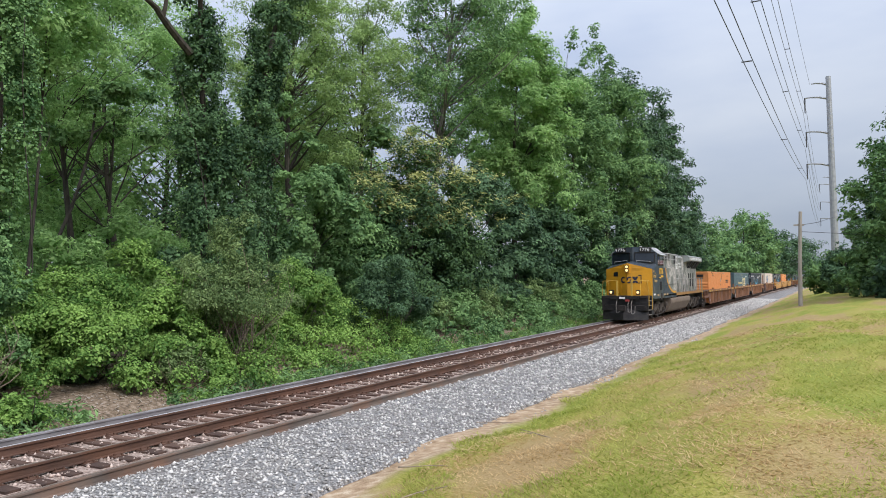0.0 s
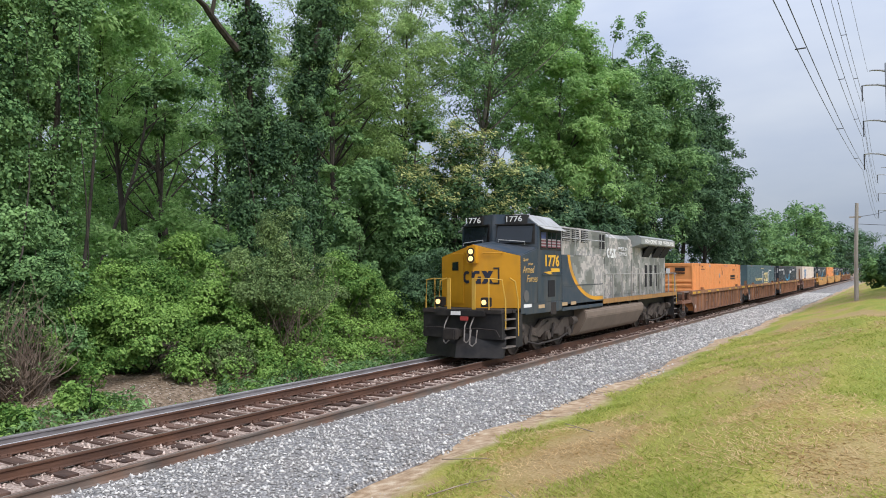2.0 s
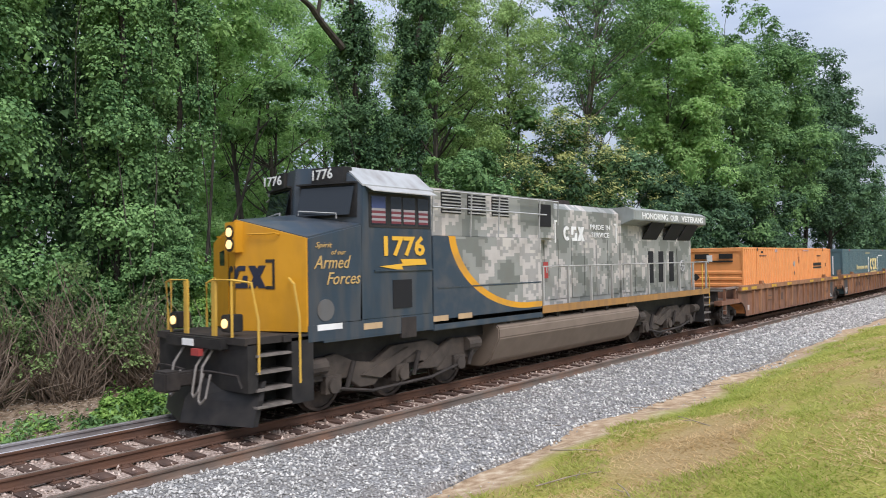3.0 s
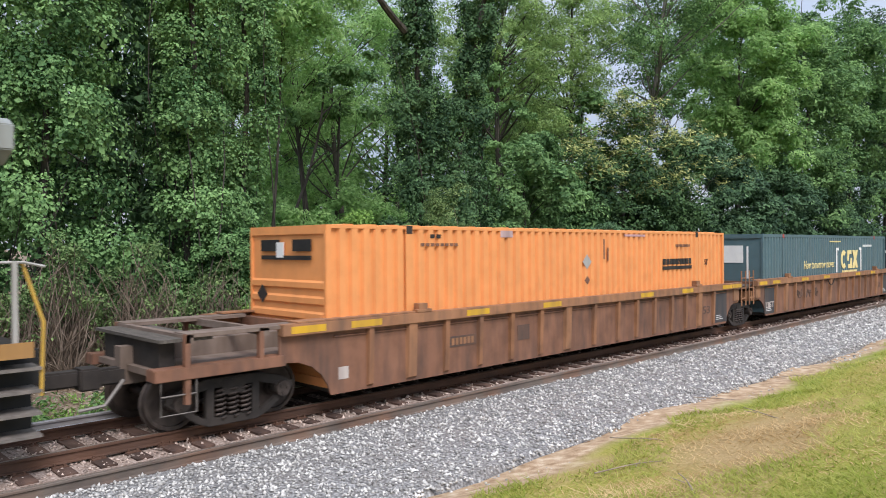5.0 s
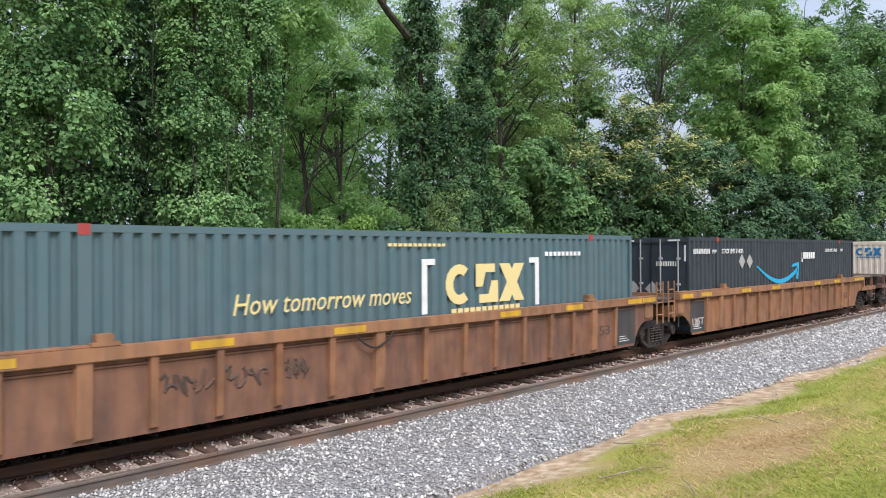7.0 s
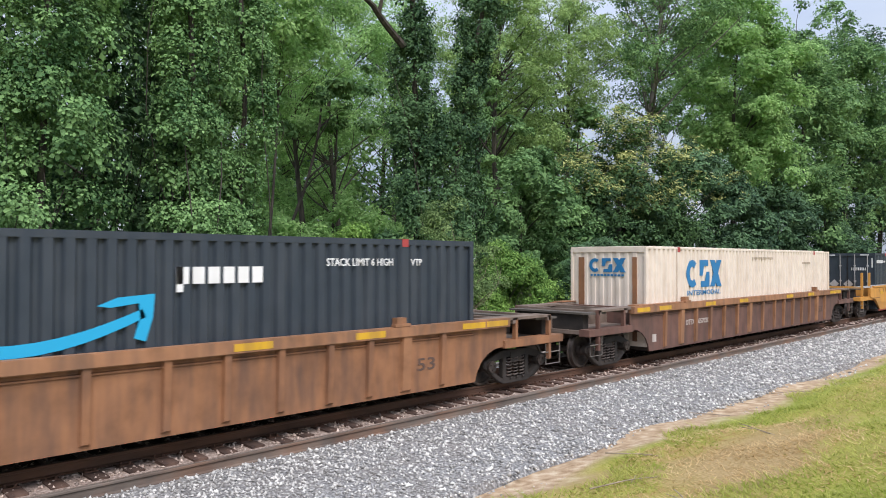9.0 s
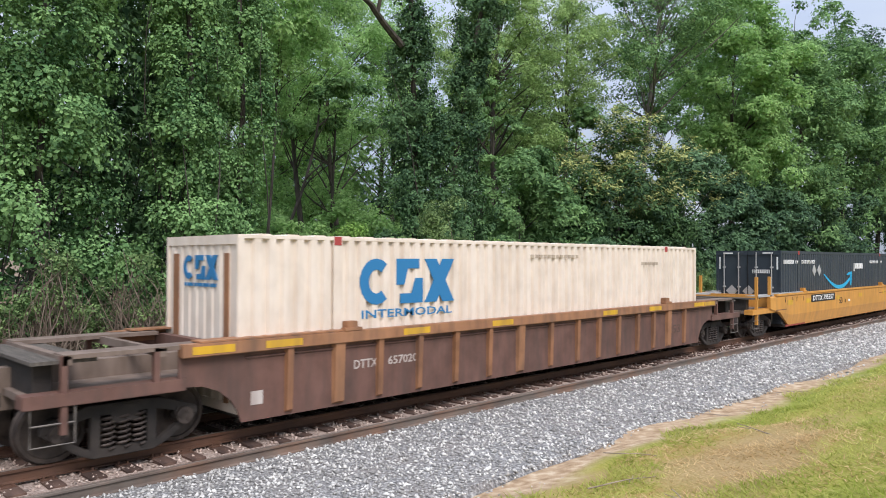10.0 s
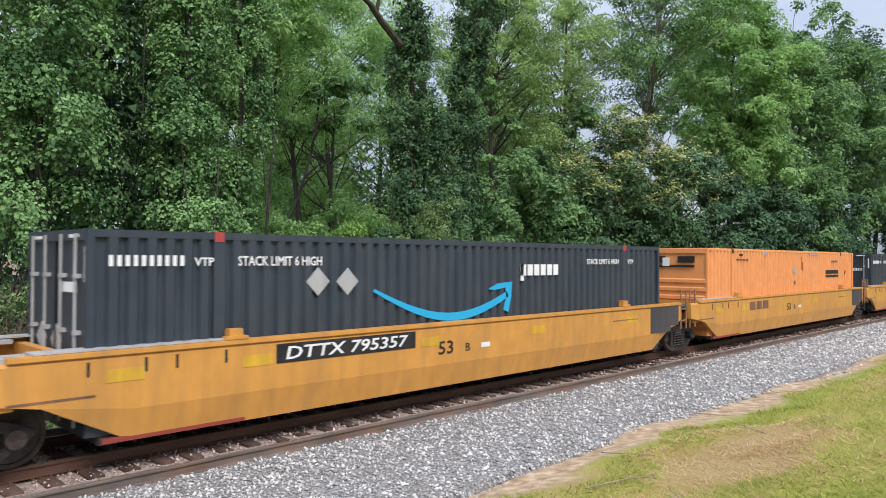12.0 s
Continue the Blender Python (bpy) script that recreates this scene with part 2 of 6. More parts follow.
def plumes(rng, c, r, n, flat=0.6, up=0.5, sub=6, fill=0.12, low=-0.5):
    """Leaf points over heaped domes: each clump (centre c, radius r) carries smaller domes, leafy above and hollow below.
    Gives the points, the way each leaf faces, and its size factor (larger, fewer leaves in the shade inside)."""
    c, r = np.asarray(c, float), np.asarray(r, float)
    i = np.repeat(np.arange(len(c)), sub)
    sd = unit(rng.normal(0, 1, (len(i), 3)) + (0, 0, 0.3))
    sc = c[i] + sd * (r[i] * rng.uniform(0.45, 0.95, len(i)))[:, None] * (1, 1, flat)
    sr = r[i] * rng.uniform(0.28, 0.62, len(i))
    w = sr ** 2
    k = rng.choice(len(i), int(n * 1.35), p=w / w.sum())
    d = unit(rng.normal(0, 1, (len(k), 3)) + (0, 0, 0.3))
    ok = d[:, 2] > low
    k, d = k[ok][:n], d[ok][:n]
    p = sc[k] + d * (sr[k] * (0.7 + 0.38 * rng.random(len(k)) ** 0.8))[:, None] * (1, 1, max(flat, 0.55))
    out = unit(d * 0.65 + unit(p - c[i][k]) * 0.45 + (0, 0, up))
    size = np.ones(len(p))
    m = int(n * fill)
    if m:
        j = rng.choice(len(c), m, p=r ** 2 / (r ** 2).sum())
        e = unit(rng.normal(0, 1, (m, 3)))
        p = np.concatenate([p, c[j] + e * (r[j] * 0.75 * rng.random(m) ** 0.4)[:, None] * (1, 1, flat)])
        out, size = np.concatenate([out, e + (0, 0, 0.3)]), np.concatenate([size, np.full(m, 1.6)])
    return p, out, size


def wood(geo, rng, a, b, r0, r1, bend=0.12, n=6, sides=7):
    """A crooked limb from a to b."""
    a, b = np.array(a, float), np.array(b, float)
    L = np.linalg.norm(b - a)
    off = rng.normal(0, bend * L, (2, 3)) * (1, 1, 0.4)
    pts = []
    for k in range(n + 1):
        t = k / n
        pts.append(a + (b - a) * t + off[0] * math.sin(math.pi * t) * 0.5 + off[1] * math.sin(2 * math.pi * t) * 0.2)
    geo.tube(pts, r0, sides, r1)
    return pts


def tree(name, label, x, y, z0, height, spread, base, lumps, leaves, size, material, seed, girth=0.25, lean=(0, 0), limbs=14,
         droop=0.4, category="tree", group="", flowers=0, bare=0, lump=0.27, hollow=0.4, wide=0.62, flat=0.78, fill=0.16, bark=None):
    """Trunk with limbs, and a crown of leafy plumes heaped within an uneven oval envelope."""
    rng = np.random.default_rng(seed)
    root = thing(name, label, category, group)
    root.location = (x, y, z0)
    g = Geo()
    stem = wood(g, rng, (0, 0, -0.3), (lean[0], lean[1], height * 0.86), girth, girth * 0.15, 0.03, 9, 9)
    half, mid = (height - base) / 2, (height + base) / 2
    dirs = unit(rng.normal(0, 1, (lumps, 3)))
    # a few deep bays and bulges in the outline
    bulge = 1 + 0.17 * np.sin(dirs @ (3.1, 2.2, 4.7) + seed) + 0.13 * np.sin(dirs @ (-5.2, 4.1, 7.3) + 2 * seed)
    q = (hollow + (1.0 - hollow) * rng.random(lumps) ** 0.6) * bulge
    c = dirs * q[:, None] * (spread, spread, half)
    c[:, :2] *= (1 - 0.28 * np.clip(c[:, 2:] / half, -1, 1))
    c += np.stack([lean[0] * (c[:, 2] + mid) / height, lean[1] * (c[:, 2] + mid) / height, mid + 0 * q], -1)
    r = spread * lump * rng.uniform(0.55, 1.3, lumps)
    for k in rng.permutation(lumps)[:limbs]:
        i = max(1, min(8, int(9 * (c[k][2] - 0.45 * spread) / (height * 0.86))))
        wood(g, rng, stem[i], c[k], girth * 0.4 * (1 - i / 12), girth * 0.06, 0.1, 6, 5)
    for k in range(bare):
        i = rng.integers(4, 9)
        a = rng.uniform(0, 2 * math.pi)
        e = stem[i] + np.array((math.cos(a), math.sin(a), 1.6)) * rng.uniform(1.0, 2.6)
        wood(g, rng, stem[i], e, girth * 0.22, girth * 0.04, 0.15, 5, 5)
    part("trunk", g, bark or BARK, root)
    p, out, f = plumes(rng, c, r, int(leaves * 0.87), flat, fill=fill)
    core = unit((p - (lean[0] * 0.5, lean[1] * 0.5, mid - half * 0.2)) / (spread, spread, half))
    part("crown", leaf_mesh("crown", rng, p, unit(out + core * 0.35), size * f, material, droop, wide, flat=size < 0.5), None, root)
    if flowers:
        top = (core[:, 2] > 0.3) & (out[:, 2] > 0.7) & (f < 1.5)
        take = rng.random(top.sum()) < flowers
        hi = p[top][take]
        b = np.repeat(hi + out[top][take] * 0.14, 9, 0) + rng.normal(0, 0.14, (len(hi) * 9, 3)) * (1, 1, 0.7) + (0, 0, 0.06)
        part("blossom", leaf_mesh("blossom", rng, b, np.tile((0.4, 0, 1.0), (len(b), 1)), 0.2, FLOWER, 0.1, 0.5, flat=True), None, root, "cream flower clusters")
    return root


def bush(name, label, x, y, z0, rx, ry, h, leaves, size, material, seed, lumps=34, stems=14, category="bush", twiggy=False, group="shrubs beside the track"):
    """Stems from one root carrying heaped leafy domes; twiggy: bare brown stems below the canopy."""
    rng = np.random.default_rng(seed)
    root = thing(name, label, category, group)
    root.location = (x, y, z0)
    a, q = rng.uniform(0, 2 * math.pi, lumps), rng.random(lumps) ** 0.5
    r = min(rx, ry, h) * rng.uniform(0.2, 0.4, lumps)
    top = h * np.sqrt(np.clip(1 - 0.82 * q * q, 0.05, 1)) - r * 0.5
    zz = top * (rng.uniform(0.42, 1.0, lumps) if twiggy else rng.uniform(0.35, 1.0, lumps) ** 0.6)
    zz = np.maximum(zz, r * (0.9 if twiggy else 0.4))
    c = np.stack([rx * 0.85 * q * np.cos(a), ry * 0.85 * q * np.sin(a), zz], -1)
    g = Geo()
    for k in range(stems):
        e = c[k % lumps]
        s = np.array((rng.normal(0, rx * 0.14), rng.normal(0, ry * 0.14), -0.15))
        wood(g, rng, s, e + rng.normal(0, 0.2, 3), 0.02 if twiggy else 0.03, 0.006, 0.24 if twiggy else 0.14, 5, 4)
        if twiggy and k % 2:
            wood(g, rng, s * 1.5, e * (1.1, 1.1, 0.8) + rng.normal(0, 0.3, 3), 0.013, 0.005, 0.32, 5, 4)
    part("branchwork", g, TWIG if twiggy else BARK, root)
    p, d, f = plumes(rng, c, r, leaves, 0.75, 0.45, 6, 0.04 if twiggy else 0.15)
    # shoots that stand out of the outline
    k = rng.choice(leaves // 2, max(6, leaves // 170))
    tt = rng.random((len(k), 12, 1))
    sp = p[k][:, None] + (unit(d[k] + (0, 0, 0.7)) * rng.uniform(0.15, 0.5, (len(k), 1)))[:, None] * tt + rng.normal(0, 0.03, (len(k), 12, 3))
    p, d, f = np.concatenate([p, sp.reshape(-1, 3)]), np.concatenate([d, np.repeat(d[k], 12, 0)]), np.concatenate([f, np.ones(len(k) * 12)])
    ok = p[:, 2] > 0.0
    part("foliage", leaf_mesh("foliage", rng, p[ok], d[ok], size * f[ok], material, 0.5, 0.55, flat=y > 20), None, root)
    return root
# ---- ground ----
XC = 11.74


def ground_z(x, y):
    """Height of the terrain: lawn bank on one side of the track, low verge and wood floor on the other."""
    x, y = np.asarray(x, float), np.asarray(y, float)
    z = np.interp(x, [-400, -60, -24, -17, -15.2, -13.8, -9.6, -7.0, -5.0, -1.2, 3, 12, 400],
                  [2.0, 1.2, 0.35, -0.15, -0.5, -0.6, -0.72, -0.52, -0.12, 0.8, 1.2, 1.4, 2.5])
    n = 0.05 * np.sin(x * 1.3 + y * 0.31) + 0.04 * np.sin(y * 0.83 + x * 0.4) + 0.03 * np.sin(x * 2.9 - y * 1.7)
    return z + n * np.where((x > -7.6) | (x < -14.5), 1.0, 0.3)


def ground_material():
    m = bpy.data.materials.new("lawn_and_wood_floor")
    m.use_nodes = True
    n, l = m.node_tree.nodes, m.node_tree.links
    b = n["Principled BSDF"]
    co, sep = n.new("ShaderNodeTexCoord"), n.new("ShaderNodeSeparateXYZ")
    l.new(co.outputs["Object"], sep.inputs[0])

    def noise_of(scale, detail, stretch):
        mp, no = n.new("ShaderNodeMapping"), n.new("ShaderNodeTexNoise")
        mp.inputs["Scale"].default_value = stretch
        l.new(co.outputs["Object"], mp.inputs["Vector"])
        no.inputs["Scale"].default_value, no.inputs["Detail"].default_value = scale, detail
        l.new(mp.outputs["Vector"], no.inputs["Vector"])
        return no.outputs["Fac"]

    def ramp(fac, stops):
        r = n.new("ShaderNodeValToRGB")
        while len(r.color_ramp.elements) < len(stops):
            r.color_ramp.elements.new(0.5)
        for e, (p, c) in zip(r.color_ramp.elements, stops):
            e.position, e.color = p, (*c, 1)
        l.new(fac, r.inputs["Fac"])
        return r.outputs["Color"]

    def mixed(fac, a, c):
        x = n.new("ShaderNodeMixRGB")
        l.new(fac, x.inputs[0]), l.new(a, x.inputs[1]), l.new(c, x.inputs[2])
        return x.outputs["Color"]

    def step(value, lo, hi):
        r = n.new("ShaderNodeMapRange")
        r.inputs["From Min"].default_value, r.inputs["From Max"].default_value = lo, hi
        l.new(value, r.inputs["Value"])
        return r.outputs["Result"]

    def math2(op, a, c):
        x = n.new("ShaderNodeMath")
        x.operation = op
        l.new(a, x.inputs[0])
        if isinstance(c, float):
            x.inputs[1].default_value = c
        else:
            l.new(c, x.inputs[1])
        return x.outputs[0]

    band = n.new("ShaderNodeValToRGB")
    # green strip above the gravel, a scalped dry band on the slope, greener again towards the top
    stops = ((0.0, 0.36), (0.1, 0.38), (0.2, 0.52), (0.34, 0.62), (0.5, 0.5), (0.75, 0.44), (1.0, 0.47))
    while len(band.color_ramp.elements) < len(stops):
        band.color_ramp.elements.new(0.5)
    for e, (q, v) in zip(band.color_ramp.elements, stops):
        e.position, e.color = q, (v, v, v, 1)
    l.new(step(math2("ADD", sep.outputs["X"], math2("MULTIPLY", noise_of(0.3, 3, (1, 0.5, 1)), 1.6)), -5.5, 1.5), band.inputs["Fac"])
    patch = math2("ADD", math2("MULTIPLY", math2("SUBTRACT", band.outputs["Color"], 0.5), 0.5), noise_of(0.55, 6, (1.0, 0.3, 1.0)))
    fine = noise_of(26.0, 4, (1, 1, 1))
    lawn = ramp(patch, [(0.36, (0.2, 0.255, 0.022)), (0.46, (0.3, 0.28, 0.045)), (0.53, (0.36, 0.29, 0.07)), (0.58, (0.37, 0.24, 0.11)), (0.66, (0.4, 0.23, 0.14))])
    lawn2 = ramp(fine, [(0.3, (0.1, 0.14, 0.025)), (0.5, (0.27, 0.27, 0.07)), (0.72, (0.46, 0.4, 0.2))])
    half = n.new("ShaderNodeValue")
    half.outputs[0].default_value = 0.42
    grass = mixed(half.outputs[0], lawn, lawn2)
    sand = ramp(noise_of(5.0, 6, (1, 1, 1)), [(0.3, (0.27, 0.18, 0.105)), (0.5, (0.42, 0.3, 0.19)), (0.7, (0.56, 0.45, 0.32))])
    litter = ramp(noise_of(9.0, 10, (1, 1, 1)), [(0.3, (0.1, 0.075, 0.05)), (0.5, (0.21, 0.155, 0.105)), (0.7, (0.36, 0.29, 0.22))])
    wob = math2("MULTIPLY", noise_of(0.8, 6, (1, 0.6, 1)), 2.3)
    edge = math2("ADD", sep.outputs["X"], wob)
    a = mixed(step(edge, -5.25, -4.7), sand, grass)
    c = mixed(step(sep.outputs["X"], -14.3, -13.6), litter, a)
    l.new(c, b.inputs["Base Color"])
    b.inputs["Roughness"].default_value, b.inputs["Specular IOR Level"].default_value = 0.95, 0.2
    bp = n.new("ShaderNodeBump")
    bp.inputs["Strength"].default_value, bp.inputs["Distance"].default_value = 0.8, 0.03
    l.new(fine, bp.inputs["Height"])
    l.new(bp.outputs["Normal"], b.inputs["Normal"])
    return m


def build_ground():
    gx = np.concatenate([[-3000, -1200, -400, -150, -80], np.arange(-60, -20, 2.0), np.arange(-20, 6, 0.4), np.arange(6, 40, 2.0), [60, 120, 400, 1200, 3000]])
    gy = np.concatenate([[-3000, -800, -200, -80, -40, -20], np.arange(-10, 60, 0.5), np.arange(60, 160, 2.0), [180, 220, 300, 450, 800, 1500, 3000]])
    X, Y = np.meshgrid(gx, gy)
    V = np.stack([X, Y, ground_z(X, Y)], -1).reshape(-1, 3)
    nx = len(gx)
    i = (np.arange(len(gy) - 1)[:, None] * nx + np.arange(nx - 1)).ravel()
    F = np.concatenate([np.stack([i, i + 1, i + nx + 1], 1), np.stack([i, i + nx + 1, i + nx], 1)])
    ob = part("ground", tris("ground", V, F, ground_material(), True), None)
    tagged(ob, "sloping mown lawn with dry patches, and leaf litter under the wood", "ground", kind="structure")


# ---- track ----
def build_track():
    g = Geo()
    g.prism([(-7.0, -0.62), (-7.15, -0.46), (-8.8, -0.4), (-10.15, -0.385), (-10.4, -0.385), (-10.4, -0.9), (-7.0, -0.9)], -60, 900, "y")
    tagged(part("ballast_shoulder", g, BED), "grey crushed stone shoulder beside the track", "ballast", kind="structure")
    g = Geo()
    g.prism([(-10.4, -0.215), (-13.1, -0.215), (-13.4, -0.28), (-14.3, -0.62), (-14.3, -0.9), (-10.4, -0.9)], -60, 900, "y")
    tagged(part("ballast_bed", g, BED_RED), "pinkish brown stained stone bed under the ties", "ballast", kind="structure")


def rail_profile(x, z):
    return [(x - .07, z - .17), (x + .07, z - .17), (x + .07, z - .158), (x + .012, z - .145), (x + .009, z - .05), (x + .036, z - .038),
            (x + .037, z - .008), (x + .028, z), (x - .028, z), (x - .037, z - .008), (x - .036, z - .038), (x - .009, z - .05), (x - .012, z - .145), (x - .07, z - .158)]


def rail(name, label, x, z, side, head, kind="", wave=0.0):
    root = thing(name, label, "rail", "rails", kind)
    g = Geo()
    ys = [-60, -20, 0, 10, 20, 30, 45, 60, 80, 110, 150, 200, 300, 900]
    g.loft([[(px + wave * math.sin(y * 0.09 + x), y, pz) for px, pz in rail_profile(x, z)] for y in ys])
    part("rail_body", g, side, root)
    g = Geo()
    for a, b in zip(ys, ys[1:]):
        wa, wb = wave * math.sin(a * 0.09 + x), wave * math.sin(b * 0.09 + x)
        g.add([(x - .026 + wa, a, z + .003), (x + .026 + wa, a, z + .003), (x + .026 + wb, b, z + .003), (x - .026 + wb, b, z + .003)], [(0, 1, 2, 3)])
    part("railhead", g, head, root)
    return root


def build_rails():
    rail("rail", "rusty steel running rail with a worn head", -XC + 0.755, 0.0, STEEL_RUST, STEEL_DULL, "structure")
    rail("rail", "rusty steel running rail with a shiny head", -XC - 0.755, 0.0, STEEL_RUST, STEEL_SHINE, "structure")
    # the lighter tan head puts the light on this rail's top into colour
    rail("loose_rail", "rusty spare rail lying along the tie ends", -10.34, -0.215, STEEL_LOOSE, STEEL_DULL, wave=0.03)
    rail("loose_rail", "grey spare rail lying beside the track", -13.2, -0.02, STEEL_GREY, STEEL_GREY, wave=0.02)


def build_ties():
    """Wooden ties, each with its plates and spikes as one piece's parts."""
    root = thing("track_ties", "worn brown wooden ties with steel plates", "railway ties", kind="structure")
    rng = np.random.default_rng(5)
    g = Geo().box(-1.3, 1.3, -0.115, 0.115, -0.4, -0.185)
    shared = g.mesh("tie")
    shared.materials.append(TIE)
    g = Geo()
    for s in (-0.755, 0.755):
        g.box(s - .18, s + .18, -.1, .1, -.19, -.172)
        for dx, dy in ((-.1, .06), (.1, -.06), (-.15, -.05), (.15, .05)):
            g.box(s + dx - .014, s + dx + .014, dy - .014, dy + .014, -.175, -.135)
    plate = g.mesh("tie_plate")
    plate.materials.append(STEEL_RUST)
    y = -8.0
    for k in range(270):
        t = new("tie", shared)
        t.parent = root
        t.location = (-XC + rng.normal(0, 0.03), y, rng.normal(0, 0.008))
        t.rotation_euler = (0, 0, rng.normal(0, 0.015))
        p = new("tie_plate", plate)
        p.parent = t
        y += 0.5 + rng.normal(0, 0.02)


def stones(name, label, x0, x1, y0, y1, n, size, material, zf, seed):
    rng = np.random.default_rng(seed)
    base = np.array([(1, 0, 0), (0, 1, 0), (-1, 0, 0), (0, -1, 0), (0, 0, 1), (0, 0, -0.7)], float)
    f0 = np.array([(0, 1, 4), (1, 2, 4), (2, 3, 4), (3, 0, 4), (1, 0, 5), (2, 1, 5), (3, 2, 5), (0, 3, 5)])
    x = rng.uniform(x0, x1, n)
    y = y0 + (y1 - y0) * rng.random(n) ** 2.2
    s = size * rng.uniform(0.55, 1.5, n) * (1 + 0.02 * (y - y0))
    v = base[None] * (1 + rng.normal(0, 0.25, (n, 6, 3))) + rng.normal(0, 0.2, (n, 6, 3))
    v = v * (s[:, None] * rng.uniform(0.7, 1.2, (n, 3)))[:, None]
    a = rng.uniform(0, 6.28, n)
    c, sn = np.cos(a)[:, None], np.sin(a)[:, None]
    v = np.stack([v[..., 0] * c - v[..., 1] * sn, v[..., 0] * sn + v[..., 1] * c, v[..., 2] * 0.8], -1)
    v += np.stack([x, y, zf(x) + s * 0.25], -1)[:, None]
    f = f0[None] + (np.arange(n) * 6)[:, None, None]
    tagged(part(name, tris(name, v.reshape(-1, 3), f.reshape(-1, 3), material), None), label, "ballast", kind="stuff")


def build_stones():
    sh = lambda x: np.interp(x, [-10.4, -10.15, -8.8, -7.15, -6.4], [-0.385, -0.385, -0.4, -0.46, -0.52])
    stones("ballast_stones", "loose grey crushed stones of the shoulder", -10.28, -6.95, 1.0, 110, 30000, 0.0255, STONE, sh, 3)
    stones("scattered_stones", "stray grey stones at the lawn's edge", -7.1, -6.3, 3.0, 40, 700, 0.026, STONE, lambda x: ground_z(x, 0 * x) + 0.0, 4)
    bed = lambda x: np.interp(x, [-14.6, -14.3, -13.4, -13.1, -10.4], [-0.6, -0.6, -0.28, -0.215, -0.215])
    stones("bed_stones", "brownish stones between the ties", -14.3, -10.42, -1, 70, 14000, 0.027, STONE_RED, bed, 6)


def build_grass():
    rng = np.random.default_rng(9)
    n = 340000
    d = 0.3 + 37.7 * rng.random(n) ** 1.5
    a = np.radians(rng.normal(28, 30, n))
    x, y = -d * np.sin(a), d * np.cos(a)
    edge = -5.95 + 0.3 * np.sin(y * 0.9) + 0.25 * np.sin(y * 2.3 + 1)
    clump = np.sin(x * 2.1 + 1.7 * np.sin(y * 0.9)) * np.sin(y * 1.3 + x) + rng.normal(0, 0.5, n)
    k = (x > edge) & (clump > -0.6)
    x, y, d = x[k], y[k], d[k]
    n = len(x)
    h = rng.uniform(0.02, 0.06, n) * (1 + 0.02 * d) * np.where(x < edge[k] + 0.5, 1.5, 1.0)
    w = 0.0055 * (1 + 0.09 * d)
    z = ground_z(x, y)
    q = rng.uniform(0, 6.28, n)
    lean = rng.normal(0, 1.6, (n, 2)) * h[:, None]
    p = np.stack([x, y, z - 0.004], -1)
    sd = np.stack([np.cos(q) * w, np.sin(q) * w, 0 * w], -1)
    v = np.stack([p - sd, p + sd, p + np.stack([lean[:, 0], lean[:, 1], h], -1)], 1).reshape(-1, 3)
    # dry where the bank is scalped, green along the ballast and in pools
    away = x - edge[k]
    dry = np.sin(x * 0.75 + 1.3 * np.sin(y * 0.31 + 0.6)) * np.sin(y * 0.42 + 0.8 * x + 1.1) + 0.4 * np.sin(x * 2.3 + y * 1.1) * np.sin(y * 1.7 - x) + rng.normal(0, 0.25, n) > np.where(away < 0.9, 0.8, np.where(away < 3.0, -0.35, 0.12))
    green = leaf_mat("grass_blade", (0.27, 0.33, 0.055), (0.56, 0.53, 0.17), patch=0.6, glow=0.5, rough=0.7)
    straw = leaf_mat("dry_grass_blade", (0.42, 0.28, 0.12), (0.7, 0.53, 0.29), patch=0.9, glow=0.4, rough=0.8)
    v = v.reshape(-1, 3, 3)
    for nm, label, sel, m in (("grass", "short patchy green lawn grass", ~dry, green), ("dry_grass", "straw-coloured dry clippings and grass on the lawn", dry, straw)):
        vv = v[sel]
        if nm == "dry_grass":
            vv = vv * 1.0
            vv[:, 2, :2] += (vv[:, 2, :2] - vv[:, 0, :2]) * 0.15
            vv[:, 2, 2] -= (vv[:, 2, 2] - vv[:, 0, 2]) * 0.4
        tagged(part(nm, tris(nm, vv.reshape(-1, 3), np.arange(len(vv) * 3).reshape(-1, 3), m), None), label, "grass", kind="stuff")
    # fallen twigs on the bank
    for x, y, turn, size in ((-5.9, 10.2, 0.4, 0.45), (-5.0, 8.4, 1.2, 0.55), (-6.6, 14.6, 0.2, 0.5), (-3.8, 7.6, 2.3, 0.35), (-6.3, 18.4, 0.9, 0.6), (-4.9, 12.5, 2.7, 0.4), (-7.9, 12.2, 0.5, 0.4)):
        g = Geo()
        e = np.array((math.cos(turn), math.sin(turn), 0)) * size
        c = np.array((x, y, float(ground_z(x, y)) + (0.03 if x > -7 else 0.13)))
        wood(g, rng, c - e, c + e + (0, 0, 0.02), 0.011, 0.006, 0.05, 6, 5)
        wood(g, rng, c + e * 0.2, c + e * 0.6 + np.array((-e[1], e[0], 0.03)) * 0.35, 0.007, 0.004, 0.05, 4, 4)
        tagged(part("fallen_twig", g, LAWN_TWIG), "thin dry fallen twig lying on the grass" if x > -7 else "thin dry fallen twig lying on the ballast", "twig", "fallen twigs")


